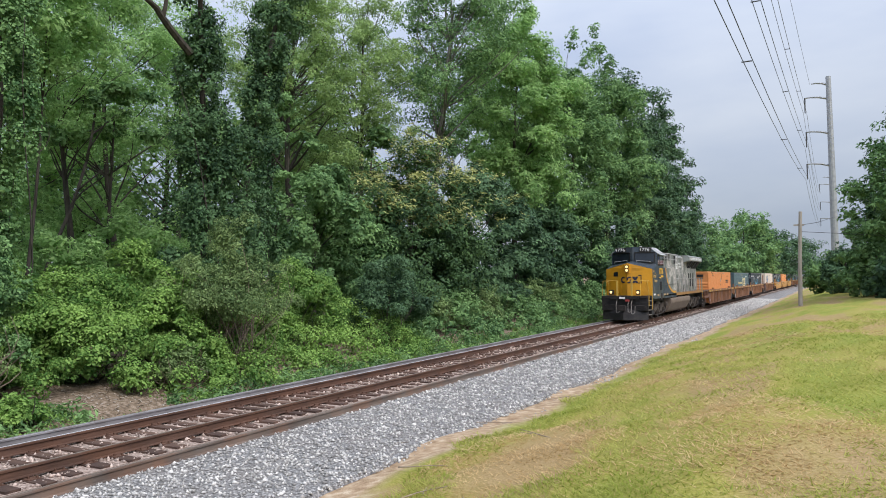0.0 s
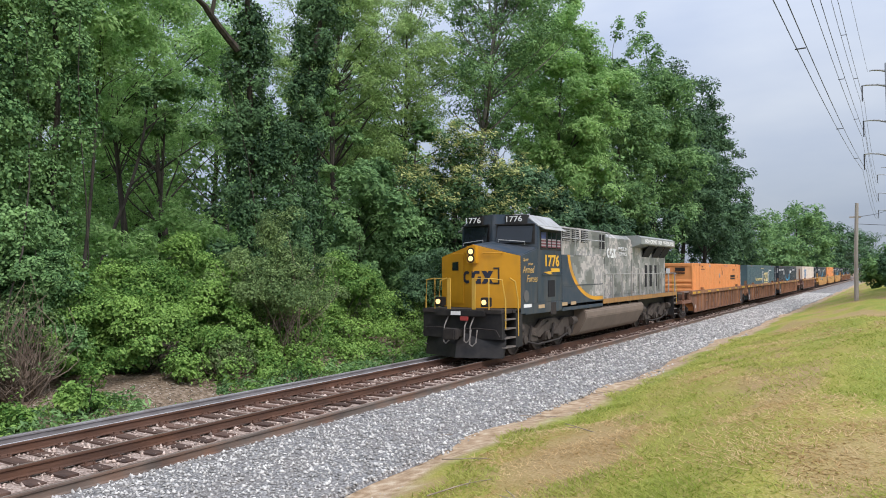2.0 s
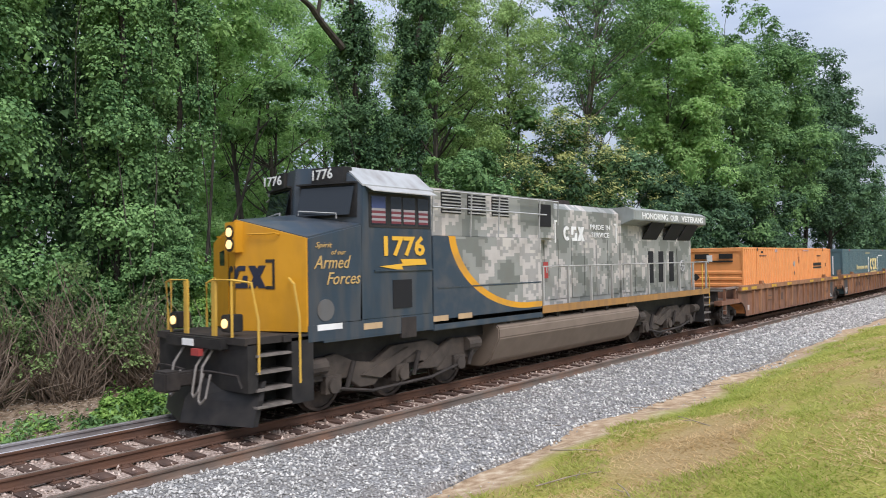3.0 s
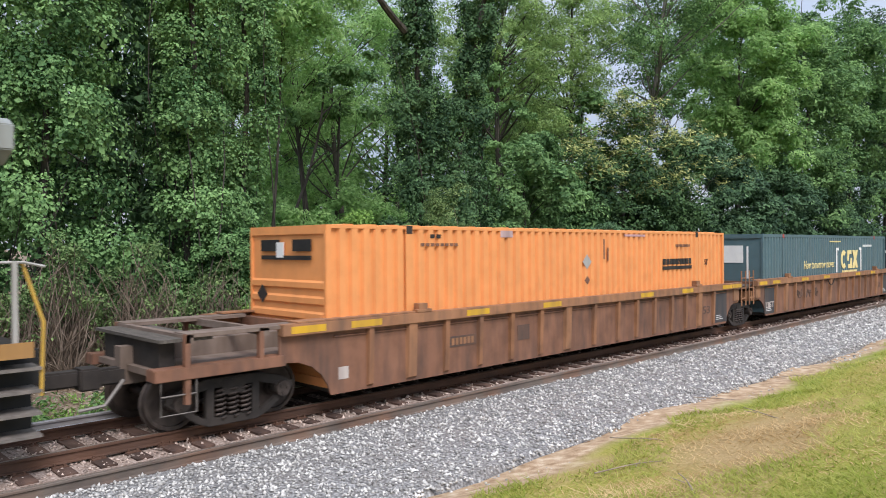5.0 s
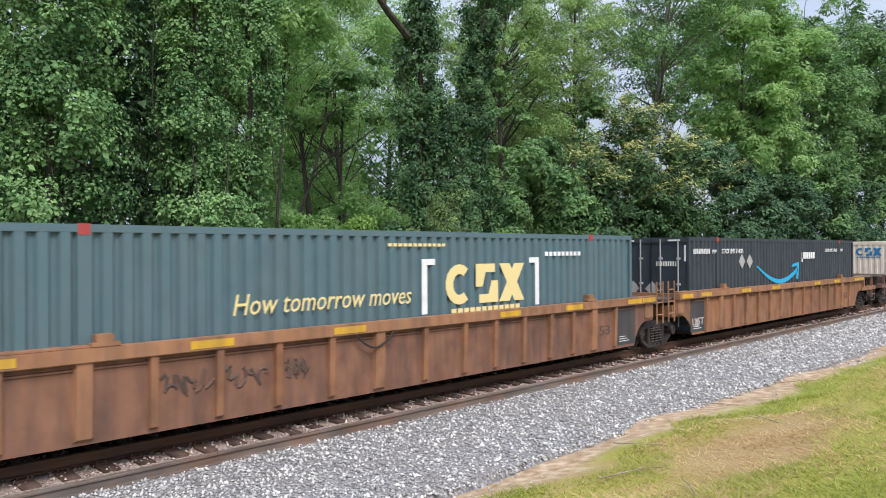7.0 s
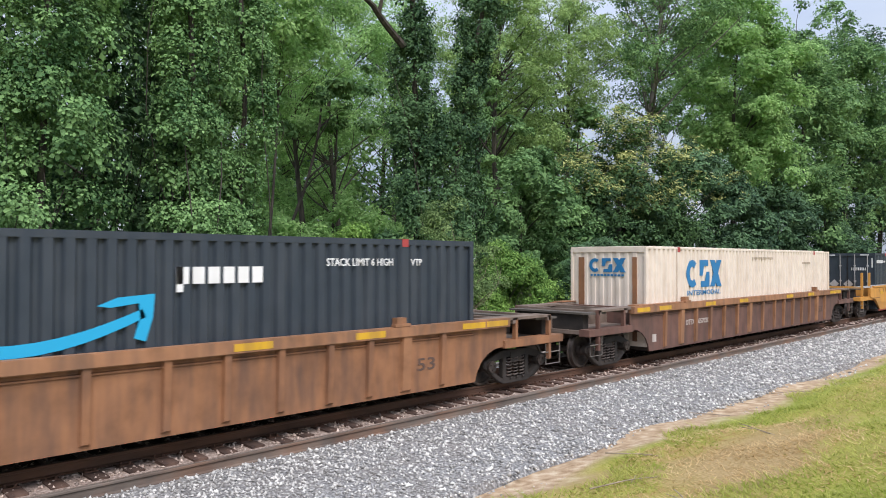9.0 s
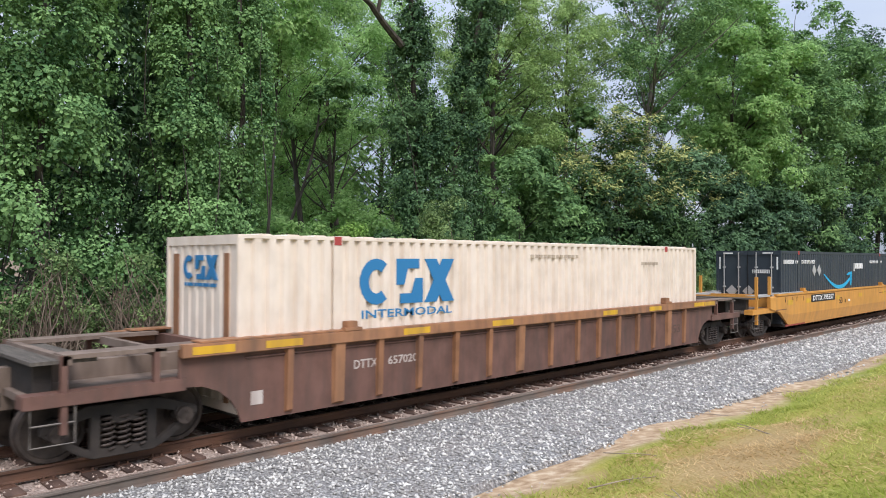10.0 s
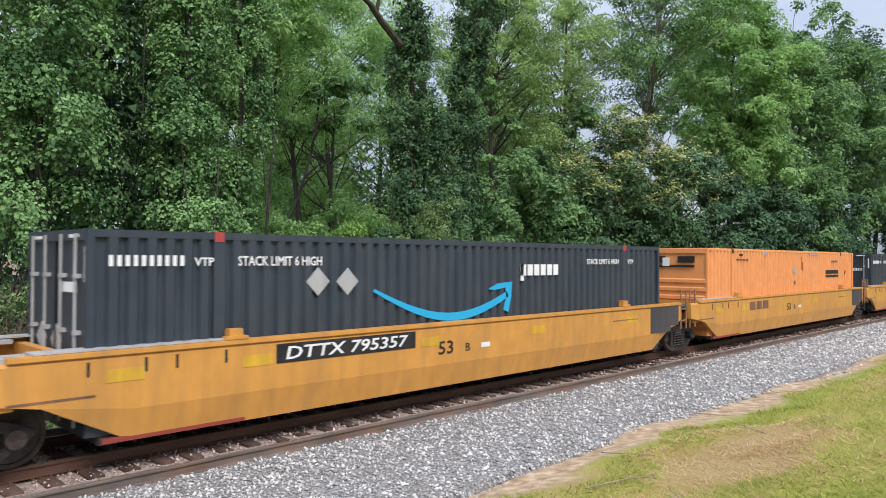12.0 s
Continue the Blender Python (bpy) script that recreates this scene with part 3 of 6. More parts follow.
# ---- wood beside the track ----
def low_plants(name, label, x0, x1, y0, y1, n, size, material, seed, h=0.4):
    """Clumps of weeds scattered over the verge."""
    rng = np.random.default_rng(seed)
    k = n // 40
    cx, cy = rng.uniform(x0, x1, k), rng.uniform(y0, y1, k)
    bare = (abs(cy - 12.0) < 1.3) & (cx > -17.0) & (rng.random(k) < 0.93)
    cx = np.where(bare, -19.0 - rng.random(k), cx)
    r = rng.uniform(0.1, 0.4, k)
    i = np.repeat(np.arange(k), 40)
    d = unit(rng.normal(0, 1, (len(i), 3)))
    d[:, 2] = abs(d[:, 2])
    p = d * (r[i] * rng.random(len(i)) ** 0.4)[:, None] * (1, 1, h / 0.3)
    p[:, 0] += cx[i]
    p[:, 1] += cy[i]
    p[:, 2] += ground_z(p[:, 0], p[:, 1])
    tagged(part(name, leaf_mesh(name, rng, p, d, size, material, 0.35, 0.35), None), label, "weeds", kind="stuff")


def vine_mass(name, label, path, radius, clumps, leaves, size, material, seed, trunk_r=0.2, extra=(), stemmy=6, hang=0, hang_m=None):
    """A trunk along the path, clothed in climbing leaves that hang in bulging tufts; path in metres from the foot."""
    rng = np.random.default_rng(seed)
    foot = np.array(path[0], float)
    root = thing(name, label, "tree")
    root.location = tuple(foot)
    pts = np.array(path, float) - foot
    g = Geo()
    g.tube([pts[0] - (0, 0, 0.3), *pts[1:]], trunk_r, 8, trunk_r * 0.6)
    z = rng.uniform(0.2, pts[-1][2], clumps)
    axis = np.stack([np.interp(z, pts[:, 2], pts[:, 0]), np.interp(z, pts[:, 2], pts[:, 1]), z], -1)
    a = rng.uniform(0, 2 * math.pi, clumps)
    rad = radius * rng.uniform(0.35, 0.95, clumps) * (1 + 0.22 * np.sin(z * 0.9 + seed) + 0.14 * np.sin(z * 2.3 + 2 * a))
    c = axis + np.stack([np.cos(a), np.sin(a), 0 * a], -1) * rad[:, None]
    r = radius * rng.uniform(0.26, 0.55, clumps)
    if len(extra):
        c = np.concatenate([c, np.array([e[:3] for e in extra]) - foot])
        r = np.concatenate([r, [e[3] for e in extra]])
    for k in range(stemmy):
        e = c[rng.integers(len(c))]
        wood(g, rng, (rng.normal(0, radius * 0.7), rng.normal(0, radius * 0.7), -0.2), e * (1, 1, 0.7), 0.028, 0.01, 0.08, 6, 4)
    part("trunk", g, BARK, root)
    p, out, f = plumes(rng, c, r, int(leaves * 0.87), 1.0, 0.35, 6, 0.14, low=-0.6)
    side = unit((p - np.stack([np.interp(p[:, 2], pts[:, 2], pts[:, 0]), np.interp(p[:, 2], pts[:, 2], pts[:, 1]), p[:, 2]], -1)))
    ok = p[:, 2] > -0.1
    part("foliage", leaf_mesh("foliage", rng, p[ok], unit(out + side * 0.4)[ok], size * f[ok], material, 0.9, 0.75, 0.35, flat=foot[0] < -20.5), None, root)
    if hang:
        # loose strands that trail down the outside
        st = c[rng.choice(clumps, hang)] + rng.normal(0, radius * 0.25, (hang, 3))
        t = rng.random((hang, 60, 1))
        q = st[:, None] + (0, 0, -1) * t * rng.uniform(0.8, 2.6, (hang, 1, 1)) + rng.normal(0, 0.07, (hang, 60, 3))
        q = q.reshape(-1, 3)
        part("hanging_growth", leaf_mesh("hanging_growth", rng, q, unit(np.tile((1.0, -0.4, 0.3), (len(q), 1))), size * 0.85, hang_m or material, 0.9, 0.7), None, root, "trailing strands of lighter leaves")
    return root


def creeper_bank(name, label, y0, y1, n, size, material, seed, foot, top, lo=0.0):
    """Creepers heaped over the bank between the verge and the wood."""
    rng = np.random.default_rng(seed)
    m = int((y1 - y0) * 24)
    y = rng.uniform(y0, y1, m)
    t = rng.random(m)
    x = foot - 0.5 * np.sin(y * 0.7) + (-20.2 - foot) * t
    h = lo + (top - lo) * (1 - (1 - t) ** 2) * (0.78 + 0.22 * np.sin(y * 1.15 + 2 * x) * np.sin(y * 0.43 + 1))
    h *= np.where(rng.random(m) < 0.4, rng.uniform(0.15, 0.8, m), 1.0)
    r = rng.uniform(0.25, 0.62, m)
    path = (abs(y - 12.4 - 0.6 * (x + 16)) < 0.75) & (x > -17.1)
    x, y, h, r = x[~path], y[~path], h[~path], r[~path]
    c = np.stack([x, y, ground_z(x, y) + np.maximum(h - 0.4 * r, 0.1)], -1)
    p, out, f = plumes(rng, c, r, n, 0.7, 0.5, 6, 0.1)
    ok = p[:, 2] > ground_z(p[:, 0], p[:, 1])
    tagged(part(name, leaf_mesh(name, rng, p[ok], out[ok], size * f[ok], material, 0.6, 0.7, flat=y0 > 20), None), label, "creepers", kind="stuff")


def build_wood():
    gz = lambda x, y: float(ground_z(x, y))
    rng = np.random.default_rng(21)
    W = "tall tree smothered in dense green climbing vines"
    # curtain of vines over the trees nearest the track: ridges with dark clefts between
    # the tree at y 2.0 stands out of view, added for its shadow
    for k, (x, y, h, r, ml, n) in enumerate(((-19.4, 5.3, 16, 1.55, LEAF_VINE, 56000), (-19.6, 9.1, 16, 1.2, LEAF_VINE, 50000), (-20.4, 11.2, 15, 0.95, LEAF_VINE, 32000), (-19.3, 2.0, 15, 1.5, LEAF_VINE, 12000),
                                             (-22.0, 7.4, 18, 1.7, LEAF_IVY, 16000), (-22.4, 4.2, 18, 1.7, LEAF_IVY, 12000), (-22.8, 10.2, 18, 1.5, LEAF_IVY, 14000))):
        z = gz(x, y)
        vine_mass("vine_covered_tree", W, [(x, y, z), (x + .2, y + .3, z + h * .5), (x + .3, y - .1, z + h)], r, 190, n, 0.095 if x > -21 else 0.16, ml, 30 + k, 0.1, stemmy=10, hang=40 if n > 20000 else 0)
    tree("forest_tree", "leafy tree leaning out of the vine curtain", -23.2, 13.8, gz(-23, 13.8), 18, 2.8, 7.5, 100, 34000, 0.11, LEAF_LIGHT, 229, 0.07, (0.6, 0.8), 16, group="trees of the wood")
    # two overgrown trunks
    z = gz(-21, 19)
    low = [(-20.8 + rng.uniform(-.9, 1.0), yy + rng.uniform(-.5, .5), z + hh + rng.uniform(-.7, .7), rng.uniform(.35, .6)) for yy, hh in
           [(18.0, 1.5), (18.3, 3), (19.0, 4.6), (19.9, 6.0), (20.6, 7.2), (18.4, 5.2), (21.0, 3.5), (20.5, 5.0), (22.0, 5.5), (22.9, 3.6), (22.6, 7.0), (23.3, 5.4), (23.3, 2.2), (21.4, 1.6), (19.6, 2.0), (21.2, 6.3)] for _ in range(5)]
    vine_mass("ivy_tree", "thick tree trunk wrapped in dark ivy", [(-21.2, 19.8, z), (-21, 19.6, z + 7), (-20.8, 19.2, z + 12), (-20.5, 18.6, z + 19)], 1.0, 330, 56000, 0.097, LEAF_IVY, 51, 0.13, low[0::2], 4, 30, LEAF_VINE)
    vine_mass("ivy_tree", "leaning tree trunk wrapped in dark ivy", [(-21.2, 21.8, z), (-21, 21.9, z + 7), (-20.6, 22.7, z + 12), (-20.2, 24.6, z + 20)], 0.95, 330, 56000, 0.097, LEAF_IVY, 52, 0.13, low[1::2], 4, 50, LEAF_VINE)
    g = Geo()
    wood(g, rng, (-20.7, 18.6, z + 11.0), (-20.5, 16.9, z + 12.1), 0.15, 0.11, 0.04)
    wood(g, rng, (-20.5, 16.9, z + 12.1), (-20.2, 14.6, z + 12.5), 0.1, 0.04, 0.06)
    wood(g, rng, (-20.5, 17.2, z + 11.9), (-20.1, 17.0, z + 14.2), 0.08, 0.03, 0.06)
    wood(g, rng, (-20.3, 15.8, z + 12.3), (-20, 15.0, z + 13.6), 0.05, 0.015, 0.06)
    wood(g, rng, (-20.3, 15.3, z + 12.4), (-20, 13.9, z + 12.1), 0.04, 0.012, 0.06)
    tagged(part("dead_limb", g, BARK), "bare dead limb leaning from an ivy trunk", "branch")
    # trees deep in the wood
    for i, (x, y, h, sp, base) in enumerate([(-43, 56, 19, 5.5, 1), (-45, 37, 21, 6.5, 1), (-46, 24, 19, 7, 1), (-48, 16, 22, 7, 2), (-42, 48, 20, 6, 1), (-37, 44, 19, 5, 2), (-45, 30.5, 13.5, 6, 0.5)]):
        tree("forest_tree", "tall broad-leaved tree deep in the wood", x, y, gz(x, y), h, sp, base, 110, 10000, 0.32, LEAF_MID if i % 2 else LEAF_LIGHT, 230 + i, 0.3, (0, 1), 10, group="trees of the wood")
    # light-crowned trees behind the ivy trunks
    for x, y, h, sp, base, n, mt, sd in [
            (-33, 25.5, 20, 4.6, 7.5, 46000, LEAF_LIGHT, 1), (-36, 20, 20, 4.8, 7.0, 38000, LEAF_LIGHT, 2), (-29, 20.2, 14, 3.0, 7.5, 20000, LEAF_LIGHT, 3),
            (-38, 33, 22, 4.6, 8, 22000, LEAF_LIGHT, 4), (-41, 14.5, 22, 5.5, 5, 20000, LEAF_MID, 14)]:
        tree("forest_tree", "tall broad-leaved tree with light green crown", x, y, gz(x, y), h, sp, base, 130, n, 0.13, mt, 100 + sd, 0.2, (rng.uniform(-1, 1), rng.uniform(-2.5, 1.5)), 26, group="trees of the wood", flat=0.62, fill=0.0)
    for x, y, h, sp, base, n, mt, sd in [
            (-27, 33.5, 23, 4.2, 8.5, 48000, LEAF_OLIVE, 5), (-29, 41, 24, 4.4, 9, 48000, LEAF_OLIVE, 6), (-32, 36.5, 25, 4.8, 7, 38000, LEAF_OLIVE, 7)]:
        tree("forest_tree", "slender tree with thin olive green foliage", x, y, gz(x, y), h, sp, base, 150, n, 0.135, mt, 120 + sd, 0.26, (rng.uniform(-1, 1), rng.uniform(-1, 2)), 40, lump=0.2, hollow=0.3, group="trees of the wood", fill=0.0)
    tree("forest_tree", "forked tree with bare grey limbs and sparse crown", -27, 45.3, gz(-27, 45), 27, 5.0, 14.5, 110, 40000, 0.17, LEAF_MID, 131, 0.4, (1.5, 3.5), 34, bare=12, group="trees of the wood", bark=GREY_BARK, fill=0.05)
    tree("forest_tree", "half dead tree with bare upright branches", -26.5, 49.0, gz(-27, 52), 14.0, 1.5, 11.5, 14, 1500, 0.2, LEAF_MID, 132, 0.2, (0.4, 0.6), 9, bare=22, group="trees of the wood", bark=GREY_BARK)
    # lighter leaf colour on most puts light into the shaded interior
    for i, (x, y, h, sp, mt) in enumerate([(-26.5, 17.8, 4.4, 2.4, LEAF_LIGHT), (-28, 22, 5.4, 2.6, LEAF_LIGHT), (-30, 27, 6.5, 3, LEAF_LIGHT), (-27, 13, 5.5, 2.8, LEAF_LIGHT), (-33, 18.5, 7, 3.4, LEAF_LIGHT), (-26, 37, 6.5, 3, LEAF_MID), (-25, 47, 7, 3, LEAF_MID), (-36, 26, 8, 4, LEAF_LIGHT)]):
        tree("understory_tree", "low leafy tree filling the wood's interior", x, y, gz(x, y), h, sp, -0.2, 60, 14000, 0.15, mt, 250 + i, 0.1, (0, 0), 8, group="understory of the wood")
    # slim bare trunks in the shade
    for i, (x, y, dx, dy, h) in enumerate([(-27, 16.4, 0.4, 2.6, 9.5), (-28, 20.6, 0, 0.3, 9.5), (-26, 31.0, 0, -0.8, 10), (-25, 36.0, 0.2, 0.5, 10.5)]):
        t = thing("young_tree", "slim bare-stemmed young tree inside the wood", "tree", "slim trunks of the wood")
        t.location = (x, y, gz(x, y))
        g = Geo()
        s = wood(g, rng, (0, 0, -0.2), (dx, dy, h), 0.09, 0.045, 0.03, 8, 7)
        for j in (4, 5, 6, 7):
            wood(g, rng, s[j], s[j] + rng.normal(0, 0.9, 3) * (1, 1, 0.3) + (0, 0, 1.2), 0.05, 0.015, 0.08, 5, 5)
        part("trunk", g, BARK, t)
        c = np.array(s[-1]) + rng.normal(0, 0.8, (9, 3))
        p, o, f = plumes(rng, c, rng.uniform(.4, .8, 9), 2600, 0.5)
        part("crown", leaf_mesh("crown", rng, p, o, 0.16 * f, LEAF_MID, 0.4, 0.6, flat=True), None, t)
    # flowering tree and its neighbours in front
    tree("flowering_tree", "broad dark leafy tree with cream flower clusters", -21.5, 35.6, gz(-21, 34), 9.7, 4.2, 0.4, 120, 56000, 0.145, LEAF_BLUE, 141, 0.25, (0, 0), 18, 0.7, flowers=0.085, hollow=0.6, lump=0.28, fill=0.1)
    tree("flowering_tree", "rounded dark leafy tree with few cream flowers", -21, 42.5, gz(-21, 42), 9.4, 3.7, 0.4, 70, 34000, 0.18, LEAF_DARK, 142, 0.22, (0, 0), 14, 0.7, flowers=0.03, hollow=0.7)
    tree("understory_tree", "small mid green tree under the taller ones", -22, 27.4, gz(-22, 27), 8.4, 3.0, 0.6, 70, 34000, 0.15, LEAF_MID, 143, 0.16, (0, 0), 10)
    tree("understory_tree", "dark spreading tree behind the flowering one", -24.5, 41, gz(-22, 27), 9, 3.2, 0.4, 60, 20000, 0.18, LEAF_DARK, 144, 0.16, (0, 0), 10)
    for i, (x, y, h, sp) in enumerate([(-21.3, 50, 9, 3.2), (-21, 58, 9.5, 3.4), (-20.6, 68, 10, 3.6)]):
        tree("understory_tree", "dark leafy tree draped to the ground", x, y, gz(x, y), h, sp, 0, 70, 20000, 0.2, LEAF_DARK, 270 + i, 0.14, (0, 0), 8, group="understory of the wood")
    # tall row on along the track
    for i, (x, y, h, sp, base, n, mt) in enumerate([
            (-24, 57.5, 25, 4.6, 7, 64000, LEAF_LIGHT), (-22.5, 65, 24.5, 4.8, 1, 44000, LEAF_MID), (-31, 70, 33, 5.6, 8, 34000, LEAF_MID), (-22, 76, 28.5, 5.2, 1, 42000, LEAF_MID),
            (-21.5, 87, 29, 5.6, 0, 38000, LEAF_DARK), (-21, 97, 25.5, 5.2, 0, 32000, LEAF_DARK), (-20.8, 107, 21.5, 5.0, 0, 24000, LEAF_DARK), (-20.2, 119, 13, 4.6, 0, 14000, LEAF_MID), (-29, 84, 28, 6, 2, 18000, LEAF_DARK)]):
        tree("forest_tree", "tall full-crowned tree at the wood's edge", x, y, gz(x, y), h, sp, base, 150, n, 0.1 + 0.0019 * y, mt, 160 + i, 0.28, (rng.uniform(-.5, 1), 0), 20, group="trees of the wood")
    # far trees where the track ends, and trees behind the lawn
    for i, (x, y, h, sp) in enumerate([(-19, 185, 19, 8), (-16, 200, 17, 7), (-21, 170, 11, 6), (-13, 235, 17, 8), (-22, 215, 20, 8), (-9, 290, 16, 9), (-20, 150, 8, 5)]):
        tree("distant_tree", "distant rounded tree beyond the track", x, y, gz(x, 100), h, sp, 0.2, 70, 8000, 0.45, LEAF_DARK if i % 2 else LEAF_MID, 180 + i, 0.3, (0, 0), 8, group="distant trees", fill=0.3)
    for i, (x, y, h, sp) in enumerate([(5.5, 66, 17, 3.9), (7.6, 59, 16, 3.8), (3.6, 78, 10, 3.0), (1.0, 86, 4.6, 2.6), (-0.7, 96, 4, 2.5), (6.6, 75, 18, 4.2), (3.0, 69, 5.2, 2.2), (4.6, 63, 3.4, 2.2)]):
        tree("lawn_tree", "leafy tree behind the mown lawn", x, y, gz(x, y), h, sp, -0.3, 80, 14000 if h > 6 else 7000, 0.26, LEAF_DARK if i % 2 else LEAF_MID, 200 + i, 0.22, (0, 0), 8, group="trees behind the lawn", fill=0.2)
    # creepers heaped over the bank
    creeper_bank("creeper_bank", "bright green creepers heaped over the bank", 9.8, 16.5, 54000, 0.08, LEAF_BRIGHT, 500, -16.2, 3.6, 0.4)
    creeper_bank("creeper_bank", "low green creepers under the shrubs", 16, 29, 44000, 0.082, LEAF_BRIGHT, 501, -15.6, 2.2, 0.25)
    creeper_bank("creeper_bank", "dull green creepers and scrub along the bank", 28, 62, 34000, 0.15, LEAF_MID, 502, -16.0, 2.7, 0.3)
    # shrubs in front of the wood
    B = [(-17.2, 17.2, 2.1, 3.1, 4.7, 34000, 0.082, LEAF_SHRUB, True), (-17.4, 27.0, 1.8, 2.3, 4.2, 26000, 0.085, LEAF_DARK, False), (-18.8, 13.4, 1.6, 2.0, 3.4, 14000, 0.105, LEAF_BRIGHT, False),
         (-20.0, 16.0, 1.8, 2.2, 4.0, 14000, 0.11, LEAF_BRIGHT, False), (-18.6, 9.8, 1.3, 1.6, 4.0, 18000, 0.1, LEAF_VINE, False), 
         (-18.8, 22.4, 1.8, 2.2, 3.6, 18000, 0.1, LEAF_BRIGHT, False), (-18.6, 32, 1.6, 2.4, 2.9, 12000, 0.11, LEAF_SHRUB, True),
         (-18.4, 37.5, 1.6, 2.6, 3.0, 11000, 0.12, LEAF_SHRUB, True), (-18.8, 43, 1.8, 3.0, 3.2, 11000, 0.13, LEAF_DARK, False), (-18.8, 49, 1.7, 3.2, 3.2, 10000, 0.14, LEAF_SHRUB, True), (-18.8, 57, 1.9, 4, 3.2, 10000, 0.16, LEAF_MID, False),
         (-19, 68, 1.9, 6, 3.0, 9000, 0.19, LEAF_MID, False), (-19, 82, 1.9, 7, 3.0, 8000, 0.22, LEAF_DARK, False), (-18.5, 100, 2.2, 10, 3.0, 8000, 0.28, LEAF_MID, False), (-18.5, 125, 2.2, 12, 3.0, 7000, 0.36, LEAF_LIGHT, False),
         (-16.6, 14.6, 0.7, 0.9, 1.5, 4500, 0.085, LEAF_SHRUB, True), (-15.6, 9.4, 0.5, 0.6, 0.7, 2500, 0.11, LEAF_BRIGHT, False), (-15.5, 7.6, 0.5, 0.8, 0.6, 2500, 0.12, LEAF_BRIGHT, False)]
    for i, (x, y, rx, ry, h, n, s, mt, tw) in enumerate(B):
        bush("shrub", "twiggy shrub with dry stems below green leaves" if tw else "dense leafy green shrub at the wood's edge", x, y, gz(x, y), rx, ry, h, n, s * 0.9, mt, 300 + i, 34, 60 if tw else 12, twiggy=tw)
    for i, (x, y, h) in enumerate([(-17.5, 5.2, 3.6), (-17.6, 7.1, 3.4), (-17.5, 9.0, 3.0), (-17.8, 3.4, 3.2)]):
        bush("dry_brush", "tangle of dry brown stems under the vines", x, y, gz(x, y), 1.0, 1.3, h, 2600, 0.085, LEAF_SHRUB, 350 + i, 30, 190, "brush", True, "dry brush under the vines")
    low_plants("verge_weeds", "low green weeds along the far verge", -16.2, -14.7, 3, 60, 24000, 0.11, LEAF_BRIGHT, 400, 0.3)
    low_plants("verge_grass", "tufts of long grass on the far verge", -15.8, -14.6, 3, 45, 12000, 0.16, LEAF_MID, 401, 0.4)
    # dead leaves and twigs on the bare earth
    m = 9000
    lx, ly = rng.uniform(-18.5, -14.0, m), rng.uniform(2, 40, m)
    p = np.stack([lx, ly, ground_z(lx, ly) + 0.012], -1)
    tagged(part("leaf_litter", leaf_mesh("leaf_litter", rng, p, np.tile((0, 0, 2.5), (m, 1)), 0.09, leaf_mat("dead_leaf", (0.22, 0.17, 0.125), (0.6, 0.54, 0.46), glow=0.05), 0.0, 0.45), None), "dry brown leaves and chips on the verge", "litter", kind="stuff")
    low_plants("wood_floor_plants", "undergrowth on the wood floor", -40, -19, 5, 70, 16000, 0.28, LEAF_MID, 402, 0.9)
    # far woods that close the view
    cc, rr = [], []
    for q in np.arange(-60, 150, 3.2):
        x = -52 + rng.uniform(-6, 6)
        for j in range(9 if q < 48 else 5):
            cc.append((x + rng.uniform(-3, 3), q + rng.uniform(-3, 3), rng.uniform(0.5, 10.5 if q < 48 else 8.0)))
            rr.append(rng.uniform(1.8, 3.2))
    p, o, f = plumes(rng, cc, rr, 36000, 0.7)
    tagged(part("far_woods", leaf_mesh("far_woods", rng, p, o, 0.62 * f, LEAF_DARK, 0.4, flat=True), None), "dense dark woods behind the trees", "woods", kind="stuff")


